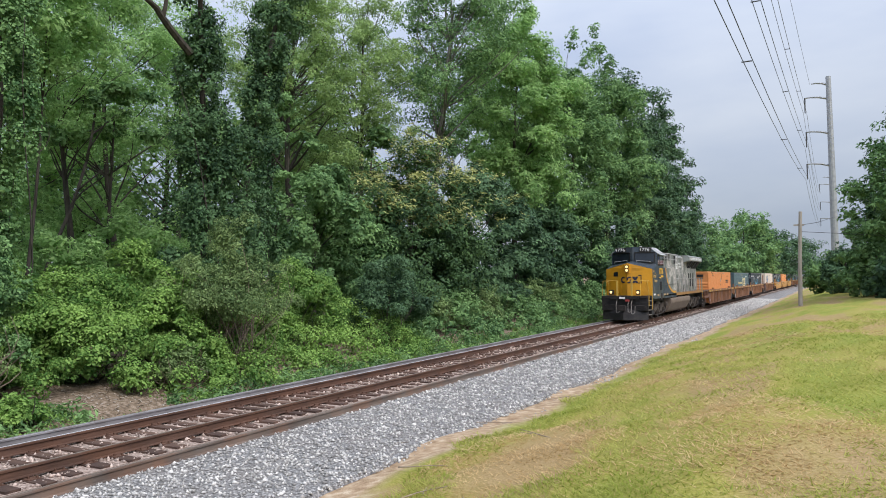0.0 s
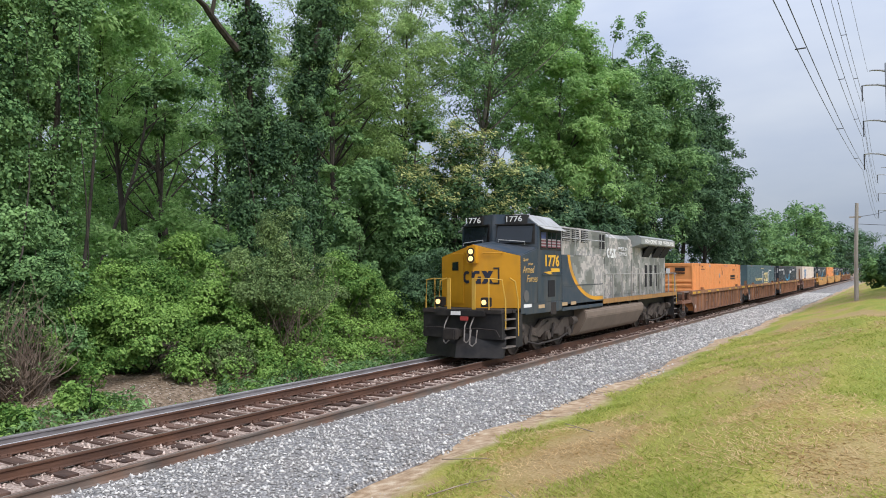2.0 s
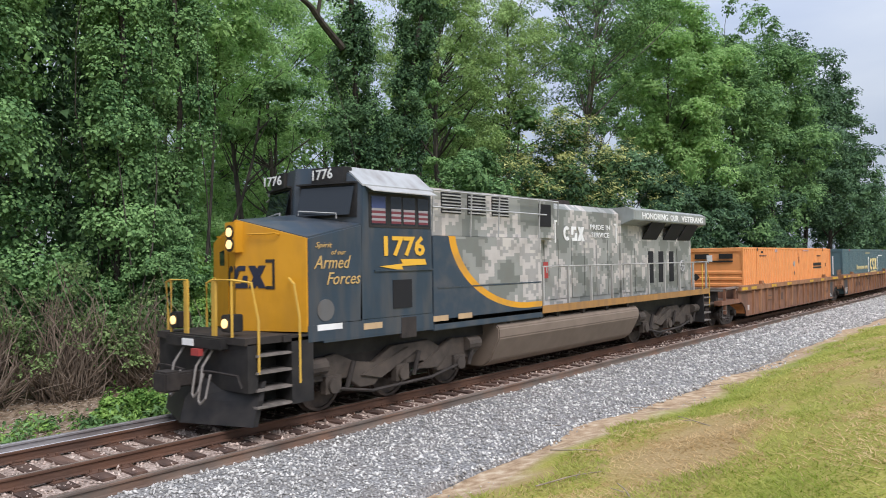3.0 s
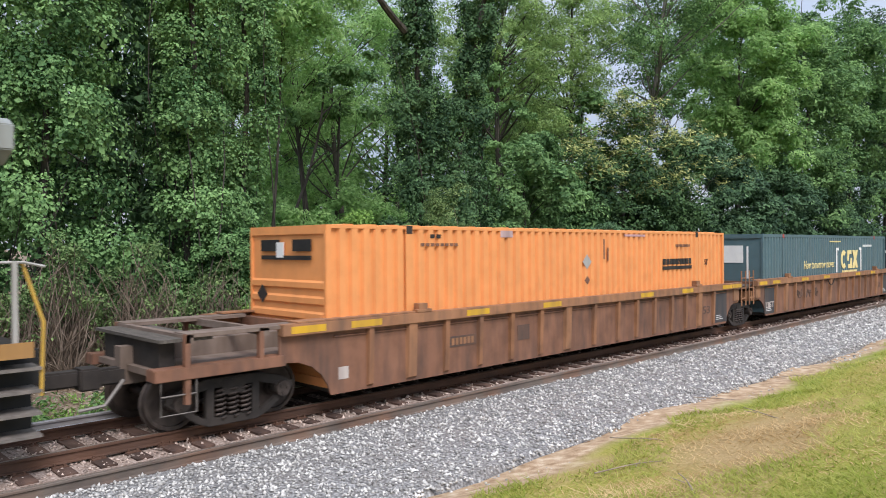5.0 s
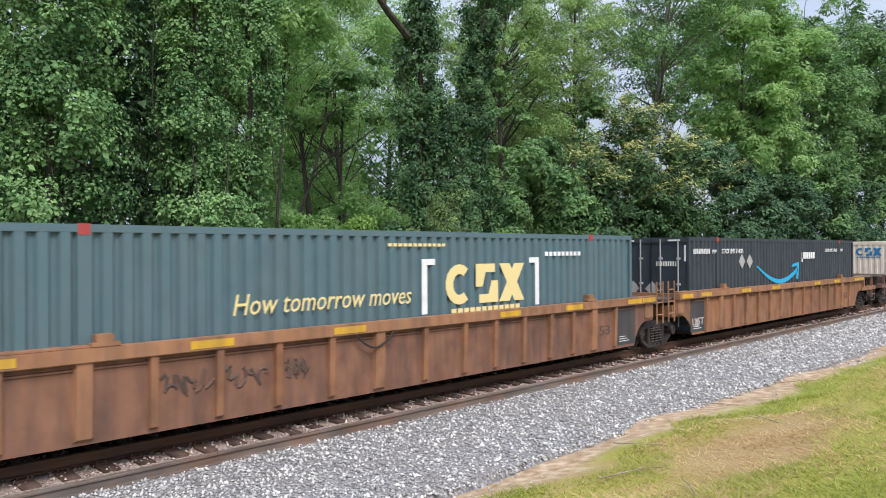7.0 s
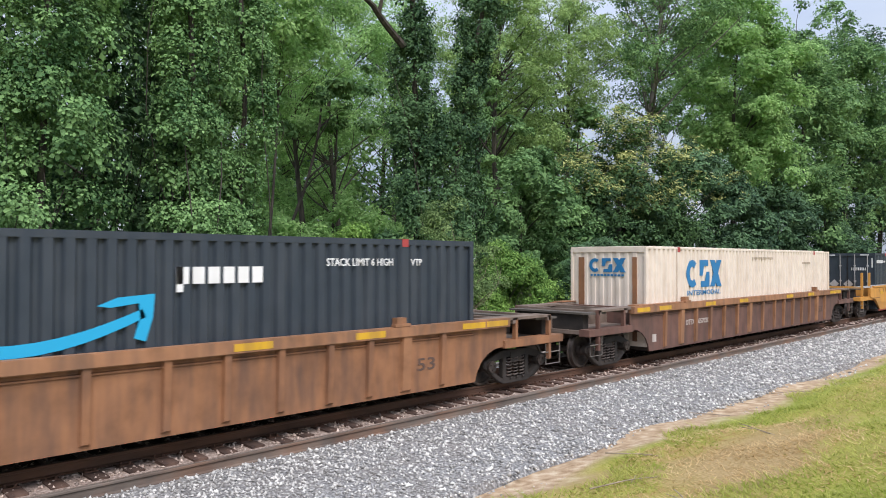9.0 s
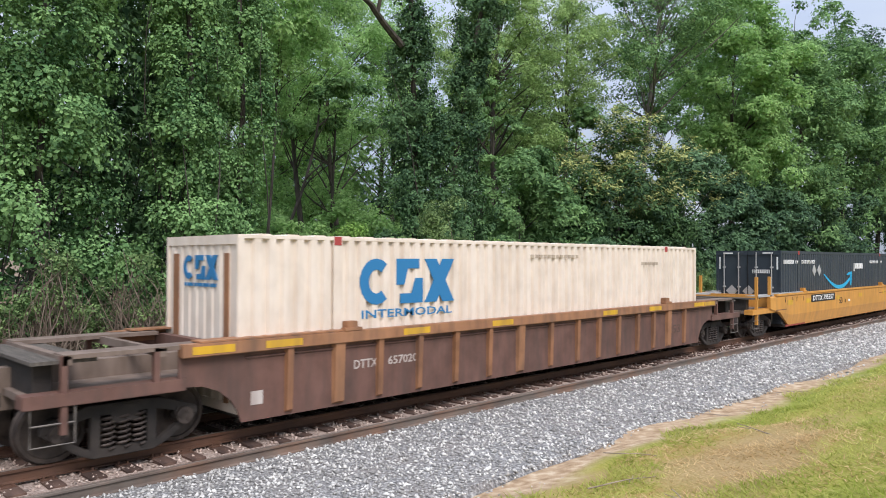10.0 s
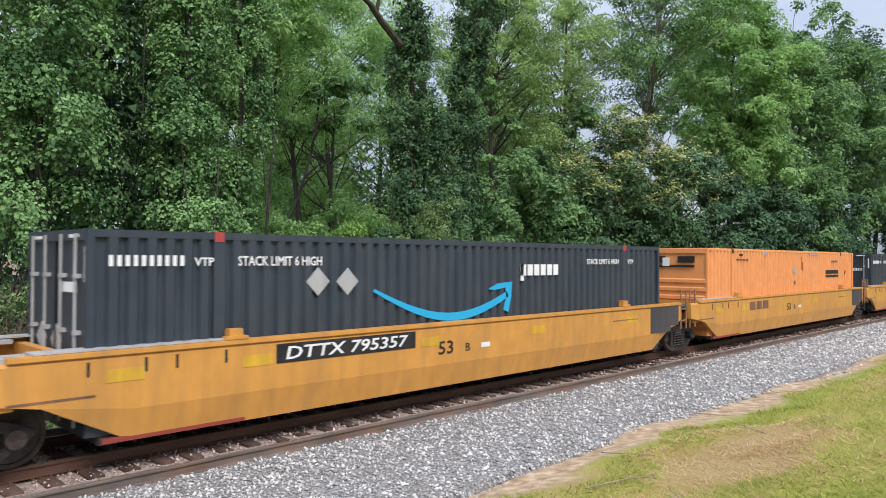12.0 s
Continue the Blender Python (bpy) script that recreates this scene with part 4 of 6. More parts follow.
# ---- poles and wires ----
def build_poles():
    wood_m = mat("weathered_pole", [(0.3, 0.26, 0.23), (0.5, 0.45, 0.4)], 5, 0.9, stretch=(1, 1, 0.1))
    steel = mat("galvanised_steel", [(0.3, 0.31, 0.32), (0.42, 0.43, 0.44)], 2, 0.5, 0.5)
    wire_m = plain("dark_wire", (0.05, 0.05, 0.055), 0.5)
    p = thing("utility_pole", "weathered brown wooden pole at the lawn's far end", "pole")
    p.location = (-2.4, 62, 0.45)
    part("shaft", Geo().tube([(0, 0, -0.5), (0.03, 0, 3.5), (0.15, 0, 7.35)], 0.16, 10, 0.12), wood_m, p)
    part("crossarm", Geo().box(-0.35, 0.4, -0.06, 0.06, 6.25, 6.37), wood_m, p)
    g = Geo()
    g.tube([(0.1, 0, 6.3), (1.2, 8, 7.0), (2.6, 20, 8.3), (4.2, 36, 9)], 0.02, 4)
    g.tube([(0.1, 0, 5.8), (6, 6, 5.6), (14, 14, 5.8)], 0.018, 4)
    part("service_wire", g, wire_m, p)

    def pylon(x, y, z, h):
        r = thing("transmission_pole", "tall grey tapered steel pole with curved arms", "pylon", "transmission poles")
        r.location = (x, y, z)
        part("shaft", Geo().tube([(0, 0, -1), (-0.2, 0, h * 0.5), (-0.45, 0, h)], 0.66, 12, 0.4), steel, r)
        s = h / 36
        for zz, out in ((h - 0.9, -3.0 * s), (h - 3.2, -4.0 * s), (h - 9.0 * s, -3.9 * s), (h - 14.4 * s, -3.9 * s)):
            part("arm", Geo().tube([(-0.35, 0, zz - 0.6), (out * 0.45, 0, zz - 0.15), (out * 0.8, 0, zz), (out, 0, zz - 0.05)], 0.2, 6, 0.1), steel, r)
            if zz < h - 1:
                part("insulator", Geo().tube([(out, 0, zz), (out, 0, zz - 2.6)], 0.12, 6, 0.09), wire_m, r)
        return r
    pylon(0.2, 135, 0, 36)
    pylon(0.2, 270, 0, 36.5)
    w = thing("power_lines", "pairs of sagging dark overhead wires", "wires")
    for z1, x1 in ((30.2, -3.8), (24.4, -3.7), (19.0, -3.7)):
        for dx in (-0.25, 0.25):
            for (ya, xa), (yb, xb) in (((-110, x1 - 1.0), (135, x1)), ((135, x1), (270, x1))):
                pts = []
                for k in range(25):
                    t = k / 24
                    pts.append((xa + (xb - xa) * t + dx, ya + (yb - ya) * t, z1 - 4.2 * (yb - ya) / 245 * 4 * t * (1 - t)))
                part("wire", Geo().tube(pts, 0.024, 4), wire_m, w)
    for z1, ys in ((30.2, (62, 86, 112)), (24.4, (50, 80, 110)), (19.0, (44, 76, 108))):
        for yy in ys:
            t = (yy + 110) / 245
            part("wire_spacer", Geo().tube([(-3.8 - 1.0 * (1 - t) - .25, yy, z1 - 16.8 * t * (1 - t)), (-3.8 - 1.0 * (1 - t) + .3, yy, z1 - 16.8 * t * (1 - t))], .04, 4), wire_m, w)
    part("wire", Geo().tube([(-6 + 3 * k / 24, -110 + 245 * k / 24, 35 - 12 * (k / 24) * (1 - k / 24)) for k in range(25)], 0.02, 4), wire_m, w)
# ---- train: materials ----
def paint(name, c, rough=0.45, dirt=(0.12, 0.085, 0.06), amount=0.45, streak=True, mott=0.9):
    d, e = tuple(v * mott for v in c), tuple(min(1, v * (1.5 - mott * 0.5) + 0.004) for v in c)
    return mat(name, [d, c, e], 2.4, rough, 0.0, 0.04, 24, detail=10, dirt=dirt, dirt_amount=amount, dirt_scale=2.2, dirt_stretch=(1, 1.6, 0.3) if streak else (1, 1, 1))


ORANGE = paint("orange_paint", (0.77, 0.31, 0.105), 0.5, (0.5, 0.24, 0.1), 0.3)
TEAL = paint("teal_paint", (0.088, 0.150, 0.169), 0.45, (0.12, 0.145, 0.15), 0.4)
NAVY = paint("dark_navy_paint", (0.034, 0.045, 0.058), 0.45, (0.09, 0.095, 0.1), 0.3)
CREAM = paint("cream_paint", (0.74, 0.645, 0.545), 0.5, (0.42, 0.3, 0.2), 0.35)
BROWN = paint("rusty_brown_paint", (0.22, 0.105, 0.062), 0.7, (0.07, 0.048, 0.04), 0.75, mott=0.72)
BROWN2 = paint("orange_brown_paint", (0.29, 0.135, 0.064), 0.7, (0.1, 0.06, 0.045), 0.75, mott=0.72)
SILL = paint("worn_sill_paint", (0.32, 0.155, 0.076), 0.7, (0.13, 0.08, 0.055), 0.75, mott=0.72)
YELLOW_CAR = paint("yellow_car_paint", (0.59, 0.278, 0.058), 0.45, (0.34, 0.18, 0.06), 0.55)
FADED = paint("faded_black_print", (0.09, 0.06, 0.048), 0.8, (0.2, 0.1, 0.06), 0.7)
REFLECT = paint("dirty_yellow_reflector", (0.62, 0.36, 0.025), 0.5, (0.28, 0.16, 0.06), 0.6)
TREAD = mat("worn_step", [(0.1, 0.09, 0.08), (0.22, 0.19, 0.165)], 6, 0.7)
# grime whose base is also darkened for the shade beneath the train
GRIME = mat("grimy_shaded_underframe", [(0.015, 0.013, 0.012), (0.042, 0.034, 0.029)], 4, 0.8, bump=0.2, bump_scale=30, dirt=(0.08, 0.062, 0.05), dirt_amount=0.25)
GRIME_TAN = mat("dusty_truck_frame", [(0.055, 0.043, 0.035), (0.13, 0.1, 0.078)], 3, 0.85, bump=0.2, bump_scale=30, dirt=(0.05, 0.04, 0.035), dirt_amount=0.6)
TANK = paint("dusty_tank", (0.2, 0.155, 0.118), 0.75, (0.12, 0.09, 0.07), 0.3, False)
BLUE = paint("dark_blue_paint", (0.033, 0.052, 0.073), 0.35, (0.13, 0.11, 0.09), 0.45)
GOLD = paint("golden_yellow_paint", (0.58, 0.275, 0.014), 0.4, (0.3, 0.16, 0.04), 0.3)
BLACK = mat("black_paint", [(0.008, 0.008, 0.009), (0.024, 0.022, 0.021)], 5, 0.6, dirt=(0.07, 0.058, 0.048), dirt_amount=0.3)
WHITE = paint("white_lettering", (0.78, 0.78, 0.76), 0.6, (0.4, 0.36, 0.3), 0.25)
WORN_WHITE = paint("worn_white_stencil", (0.5, 0.44, 0.4), 0.7, (0.2, 0.13, 0.1), 0.6)
LETTER_YELLOW = plain("pale_yellow_lettering", (0.76, 0.62, 0.28), 0.6)
LETTER_GOLD = plain("gold_lettering", (0.75, 0.42, 0.04), 0.5)
SCRIPT = plain("pale_gold_script", (0.55, 0.36, 0.13), 0.6)
LETTER_BLUE = plain("blue_lettering", (0.02, 0.17, 0.37), 0.6)
SKY_BLUE = plain("bright_blue_mark", (0.015, 0.36, 0.62), 0.5)
DARK = plain("dark_opening", (0.006, 0.006, 0.007), 0.8)
GLASS = plain("dark_cab_glass", (0.012, 0.016, 0.02), 0.06)
RED = plain("red_casting", (0.36, 0.05, 0.045), 0.6)
# frame colour darkened to hold the deep shadow around the locomotive's trucks
LOCO_FRAME = mat("shade_dark_truck_frame", [(0.03, 0.025, 0.021), (0.085, 0.067, 0.054)], 3, 0.7, bump=0.2, bump_scale=30, dirt=(0.14, 0.11, 0.085), dirt_amount=0.35)
TIMBER = mat("worn_dark_planks", [(0.05, 0.043, 0.037), (0.14, 0.12, 0.1)], 6, 0.85, bump=0.3, bump_scale=30, stretch=(0.3, 4, 1))
WALKWAY = paint("weathered_walkway", (0.2, 0.15, 0.12), 0.8, (0.1, 0.07, 0.05), 0.7, mott=0.75)
GREY_PANEL = paint("dark_grey_stencil", (0.05, 0.048, 0.05), 0.7, (0.12, 0.09, 0.07), 0.4)
WHEEL = mat("worn_wheel_steel", [(0.032, 0.026, 0.023), (0.09, 0.07, 0.06)], 6, 0.6, 0.4)
LAMP = plain("lit_headlamp", (1.0, 0.66, 0.27), 0.3, 0, 1.1)
RAIL_PAINT = paint("yellow_handrail", (0.62, 0.38, 0.06), 0.5)
ALLOY = paint("silver_grey_paint", (0.4, 0.4, 0.39), 0.45, (0.2, 0.17, 0.14), 0.4)
HOSE = plain("grey_hose", (0.22, 0.2, 0.18), 0.6)


def camo_material(swoosh):
    """Square-blotched grey camouflage; with swoosh: dark blue ahead of a yellow curve."""
    m = bpy.data.materials.new("camouflage_paint")
    m.use_nodes = True
    n, l = m.node_tree.nodes, m.node_tree.links
    b = n["Principled BSDF"]
    co, sn, no, ra = n.new("ShaderNodeTexCoord"), n.new("ShaderNodeVectorMath"), n.new("ShaderNodeTexNoise"), n.new("ShaderNodeValToRGB")
    sn.operation, sn.inputs[1].default_value = "SNAP", (5.0, 0.12, 0.08)
    l.new(co.outputs["Object"], sn.inputs[0])
    l.new(sn.outputs[0], no.inputs["Vector"])
    no.inputs["Scale"].default_value, no.inputs["Detail"].default_value, no.inputs["Roughness"].default_value = 0.85, 3.0, 0.58
    ra.color_ramp.interpolation = "CONSTANT"
    for p, c in ((0.45, (0.28, 0.285, 0.26)), (0.53, (0.5, 0.465, 0.43)), (0.585, (0.33, 0.32, 0.3))):
        e = ra.color_ramp.elements.new(p)
        e.color = (*c, 1)
    ra.color_ramp.elements[0].color = (0.17, 0.18, 0.16, 1)
    ra.color_ramp.elements[-1].color = (0.52, 0.49, 0.44, 1)
    ra.color_ramp.elements[-1].position = 0.64
    l.new(no.outputs["Fac"], ra.inputs["Fac"])
    col = ra.outputs["Color"]

    def mth(op, a, c):
        x = n.new("ShaderNodeMath")
        x.operation = op
        for i, s in enumerate((a, c)):
            if isinstance(s, (int, float)):
                x.inputs[i].default_value = s
            else:
                l.new(s, x.inputs[i])
        return x.outputs[0]
    if swoosh:
        sep = n.new("ShaderNodeSeparateXYZ")
        l.new(co.outputs["Object"], sep.inputs[0])
        a = mth("DIVIDE", mth("MAXIMUM", mth("SUBTRACT", 8.7, sep.outputs["Y"]), 0.0), 3.2)
        c = mth("DIVIDE", mth("MAXIMUM", mth("SUBTRACT", 3.6, sep.outputs["Z"]), 0.0), 1.95)
        e = mth("ADD", mth("MULTIPLY", a, a), mth("MULTIPLY", c, c))
        for lim, colour in ((0.86, (0.68, 0.32, 0.018)), (1.0, (0.033, 0.052, 0.073))):
            mx = n.new("ShaderNodeMixRGB")
            l.new(mth("GREATER_THAN", e, lim), mx.inputs[0])
            l.new(col, mx.inputs[1])
            mx.inputs[2].default_value = (*colour, 1)
            col = mx.outputs["Color"]
    n2, r2, mx = n.new("ShaderNodeTexNoise"), n.new("ShaderNodeMapRange"), n.new("ShaderNodeMixRGB")
    n2.inputs["Scale"].default_value, n2.inputs["Detail"].default_value = 2.0, 9.0
    r2.inputs["From Min"].default_value, r2.inputs["From Max"].default_value, r2.inputs["To Max"].default_value = 0.45, 0.75, 0.4
    l.new(co.outputs["Object"], n2.inputs["Vector"])
    l.new(n2.outputs["Fac"], r2.inputs["Value"])
    l.new(r2.outputs["Result"], mx.inputs[0])
    l.new(col, mx.inputs[1])
    mx.inputs[2].default_value = (0.15, 0.13, 0.11, 1)
    l.new(mx.outputs["Color"], b.inputs["Base Color"])
    b.inputs["Roughness"].default_value = 0.5
    return m


# ---- train: lettering and marks ----
def letters(name, text, parent, material, at, width, height, face="side", slant=0.0, label="", bold=0.012):
    """Raised lettering on the side (reads along +y) or on a front (reads along +x); at: lower left corner."""
    cu = bpy.data.curves.new(name, "FONT")
    cu.body, cu.extrude, cu.shear, cu.offset = text, 0.004, slant, bold
    cu.resolution_u = 2
    ob = new(name, cu)
    bpy.context.view_layer.update()
    me = bpy.data.meshes.new_from_object(ob.evaluated_get(bpy.context.evaluated_depsgraph_get()))
    bpy.data.objects.remove(ob)
    v = np.empty(len(me.vertices) * 3, np.float32)
    me.vertices.foreach_get("co", v)
    v = v.reshape(-1, 3)
    lo, hi = v.min(0), v.max(0)
    a, b, c = (v[:, 0] - lo[0]) / (hi[0] - lo[0]) * width, (v[:, 1] - lo[1]) / (hi[1] - lo[1]) * height, v[:, 2]
    w = np.stack([c, a, b], -1) if face == "side" else np.stack([a, -c, b], -1)
    me.vertices.foreach_set("co", (w + at).astype(np.float32).ravel())
    me.materials.clear()
    me.materials.append(material)
    me.update()
    return part(name, me, material, parent, label)


def plate(name, parent, material, x, y0, y1, z0, z1, thick=0.006, label=""):
    return part(name, Geo().box(x - 0.02, x + thick, y0, y1, z0, z1), material, parent, label)


def bars(name, parent, material, x, y0, y1, z0, z1, n, gap=0.3, face="side", label=""):
    """A row of plain upright bars for writing that is a mark or cannot be read; broad ones are parts of their own."""
    g = Geo()
    w = (y1 - y0) / n
    for k in range(n):
        a, b = y0 + k * w, y0 + k * w + w * (1 - gap)
        if face == "side":
            g.box(x - 0.01, x + 0.006, a, b, z0, z1)
        else:
            g.box(a, b, x - 0.006, x + 0.01, z0, z1)
        if w > 0.14 and n > 1:
            part(name, g, material, parent, label)
            g = Geo()
    return part(name, g, material, parent, label) if g.v else None


def sheet(name, parent, material, x, outline, thick=0.006, label=""):
    """A flat mark cut to an outline in (y, z) on the side."""
    return part(name, Geo().prism(outline, x - 0.01, x + thick, "x"), material, parent, label)


def emblem_shapes(y, z, w, h):
    """Railway mark as plain outlines: open ring, stacked bars, crossed bars."""
    t = w * 0.085
    arc = [(y + w * .16 + w * .16 * math.cos(a), z + h / 2 + h / 2 * math.sin(a)) for a in [radians(q) for q in range(50, 311, 20)]]
    inn = [(y + w * .16 + w * .075 * math.cos(a), z + h / 2 + h * .26 * math.sin(a)) for a in [radians(q) for q in range(310, 49, -20)]]
    return [arc + inn,
            [(y + w * .4, z), (y + w * .64, z), (y + w * .64, z + h * .56), (y + w * .56, z + h * .56), (y + w * .52, z + h * .22), (y + w * .4, z + h * .22)],
            [(y + w * .36, z + h * .42), (y + w * .44, z + h * .42), (y + w * .48, z + h * .78), (y + w * .6, z + h * .78), (y + w * .6, z + h), (y + w * .36, z + h)],
            [(y + w * .66, z), (y + w * .66 + t * 1.6, z), (y + w, z + h), (y + w - t * 1.6, z + h)],
            [(y + w * .66, z + h), (y + w - t * 1.6, z), (y + w, z), (y + w * .66 + t * 1.6, z + h)]]


def emblem(parent, material, x, y, z, w, h):
    for k, o in enumerate(emblem_shapes(y, z, w, h)):
        sheet("mark", parent, material, x + .001 * (k % 3), o)


def front_emblem(parent, material, x, z, w, h, depth, label=""):
    """The same mark on a front; depth(x) gives the surface's y."""
    for k, o in enumerate(emblem_shapes(x, z, w, h)):
        n, e = len(o), .014 + .002 * (k % 3)
        v = [(a, depth(a) - q, c) for q in (0, e) for a, c in o]
        part("mark", Geo().add(v, [tuple(range(n)), tuple(range(n, 2 * n))] + [(i, (i + 1) % n, n + (i + 1) % n, n + i) for i in range(n)]), material, parent, label)


# ---- train: running gear ----
SPIN = []


def wheel_mesh(r, reach):
    g = Geo()
    n = 28
    for s in (-1, 1):
        prof = [(0.69, r + .03), (0.715, r + .03), (0.73, r), (0.82, r - .012), (0.82, r - .07), (0.79, r - .08), (0.765, .17), (0.85, .15), (0.85, .1), (0.70, .1), (0.70, .17), (0.735, r - .09), (0.69, r - .06)]
        rings = [[(s * px, pr * math.cos(2 * math.pi * k / n), pr * math.sin(2 * math.pi * k / n)) for px, pr in prof] for k in range(n)]
        k0 = len(prof)
        v = [p for q in rings for p in q]
        f = [(i * k0 + j, ((i + 1) % n) * k0 + j, ((i + 1) % n) * k0 + (j + 1) % k0, i * k0 + (j + 1) % k0) for i in range(n) for j in range(k0)]
        g.add(v, f)
        g.tube([(s * 0.8, 0, 0), (s * reach, 0, 0)], 0.13, 14)
        for q in range(3):
            a = q * 2.094
            g.box(s * reach - .02, s * reach + .02, .07 * math.cos(a) - .02, .07 * math.cos(a) + .02, .07 * math.sin(a) - .02, .07 * math.sin(a) + .02)
    g.tube([(-0.8, 0, 0), (0.8, 0, 0)], 0.085, 10)
    me = g.mesh("wheelset")
    me.materials.append(WHEEL)
    return me


WHEELS = {}


def wheelset(parent, y, r, reach=1.16):
    if r not in WHEELS:
        WHEELS[r] = wheel_mesh(r, reach)
    w = new("wheelset", WHEELS[r])
    w.parent = parent
    SPIN.append((w, y, r))
    return w


def car_truck(parent, y, dusty=False):
    t = new("truck")
    t.parent = parent
    t.location = (0, y, 0)
    m = GRIME
    for s in (-1, 1):
        g = Geo()
        a, b = s * 0.97, s * 1.09
        g.prism([(-1.12, .56), (-.9, .66), (-.5, .78), (.5, .78), (.9, .66), (1.12, .56), (1.12, .44), (.86, .52), (.45, .62), (-.45, .62), (-.86, .52), (-1.12, .44)], a, b)
        g.prism([(-1.12, .46), (-.98, .46), (-.5, .16), (.5, .16), (.98, .46), (1.12, .46), (.62, .1), (.42, .02), (-.42, .02), (-.62, .1)], a, b)
        for q in (-1, 1):
            g.box(min(a, b), max(a, b), q * .4 - .07, q * .4 + .07, .1, .68)
            g.box(min(a, b) - .02, max(a, b) + .02, q * .89 - .13, q * .89 + .13, .42, .6)
        part("sideframe", g, m, t, bevel=0.012)
        g = Geo()
        for q in (-.22, 0, .22):
            pts = [(s * 1.05 + .07 * math.cos(k * 1.05), q + .09 * math.sin(k * 1.05), .13 + .0125 * k) for k in range(40)]
            g.tube(pts, .022, 4)
        part("spring", g, WHEEL, t)
    part("bolster", Geo().box(-1.1, 1.1, -.2, .2, .5, .74), m, t)
    for q in (-.89, .89):
        wheelset(parent, y + q, 0.46)
    return t


# ---- containers ----
def container(name, label, body, off, end="smooth", seams=True, crest=1.297, lock=BLACK):
    """A 53-foot box with corrugated sides, posts, end frames and roof; origin at its front on the track's centre line."""
    r = thing(name, label, "container", "shipping containers")
    L, z0, z1 = 16.15, 0.36, 3.255
    bows = body in (ORANGE, CREAM)
    deep = .07 if bows else .12
    for s in (-1, 1):
        prof = [(0.1, 1.234)]
        y = 0.2
        while y < L - 0.3:
            prof += [(y, 1.234), (y + .07, 1.234), (y + .11, crest), (y + .235, crest), (y + .275, 1.234)]
            y += 0.275
        prof = [p for p in prof if p[0] < L - 0.12] + [(L - .1, 1.234)]
        v = [(s * x, yy, z) for z in (z0 + .15, z1 - .05) for yy, x in prof]
        n = len(prof)
        g = Geo().add(v, [(i, i + 1, n + i + 1, n + i) for i in range(n - 1)])
        part("side_wall", g, body, r)
        part("top_rail", Geo().box(min(s * 1.23, s * 1.3), max(s * 1.23, s * 1.3), 0.1, L - .1, z1 - deep, z1 - .005), body, r, bevel=.008)
        part("bottom_rail", Geo().box(min(s * 1.23, s * 1.3), max(s * 1.23, s * 1.3), 0.1, L - .1, z0, z0 + .17), body, r)
        for yy in (0.06, L - .06):
            part("corner_post", Geo().box(s * 1.22, s * 1.3, yy - .06, yy + .06, z0, z1), body, r, bevel=.01)
        if seams:
            for yy in (1.98, L - 1.98):
                part("side_post", Geo().box(min(s * 1.26, s * 1.302), max(s * 1.26, s * 1.302), yy - .09, yy + .09, z0, z1 - .003), body, r)
                part("lift_casting", Geo().box(min(s * 1.2, s * 1.308), max(s * 1.2, s * 1.308), yy - .08, yy + .08, z1 - .15, z1 + .004), lock, r, "lifting casting")
    g = Geo()
    k = 0.16
    while k < L - .5:
        g.box(-1.24, 1.24, k, k + .2, z1 - .05, z1 - .025)
        k += .42
    g.box(-1.25, 1.25, .1, L - .1, z1 - .08, z1 - .05)
    k = 0.5
    while bows and k < L - .6:
        # roof bows that show as a scalloped edge
        g.prism([(k - .17, z1 - .03), (k - .1, z1 + .018), (k + .1, z1 + .018), (k + .17, z1 - .03)], -1.285, 1.285)
        k += .55
    part("roof", g, body, r)
    part("floor", Geo().box(-1.24, 1.24, .1, L - .1, z0 + .02, z0 + .14), GRIME, r)
    g = Geo()
    g.box(-1.24, 1.24, 0.04, 0.08, z0, z1)
    part("front_header", Geo().box(-1.22, 1.22, 0.0, 0.1, z1 - .16, z1 - .004), body, r)
    part("front_sill", Geo().box(-1.22, 1.22, 0.0, 0.1, z0 + .004, z0 + .16), body, r)
    if end == "ribs":
        for zz in np.arange(z0 + .3, z1 - 1.05, .28):
            part("end_rib", Geo().prism([(0.05, zz), (0.0, zz + .05), (0.0, zz + .15), (0.05, zz + .2)], -1.22, 1.22), body, r)
    elif end == "corrugated":
        for xx in np.arange(-1.14, 1.1, .28):
            part("end_rib", Geo().prism([(xx, 0.05), (xx + .04, 0.015), (xx + .15, 0.015), (xx + .19, 0.05)], z0 + .1, z1 - .1, "z"), body, r)
    part("front_wall", g, body, r)
    if end == "doors":
        for xx in (-.95, -.35, .35, .95):
            part("lock_rod", Geo().tube([(xx, -.03, z0 + .1), (xx, -.03, z1 - .06)], .022, 6), ALLOY, r, "galvanised lock rod")
            for zz in (z0 + .9, z0 + 1.4, z0 + 2.2):
                part("rod_bracket", Geo().box(xx - .05, xx + .05, -.05, .04, zz, zz + .06), ALLOY, r)
        part("door_seam", Geo().box(-.012, .012, .0, .041, z0 + .05, z1 - .05), DARK, r)
        for xx in (-1.15, 1.15):
            part("reflective_strip", Geo().box(xx - .03, xx + .03, .03, .037, z1 - .75, z1 - .25), WHITE, r)
        for xx in (-.8, .8):
            part("reflective_strip", Geo().box(xx - .2, xx + .2, -.004, .004, z1 - .12, z1 - .07), WHITE, r)
    part("rear_wall", Geo().box(-1.24, 1.24, L - .1, L - .04, z0, z1), body, r)
    CARS.append((r, off))
    return r


CARS = []


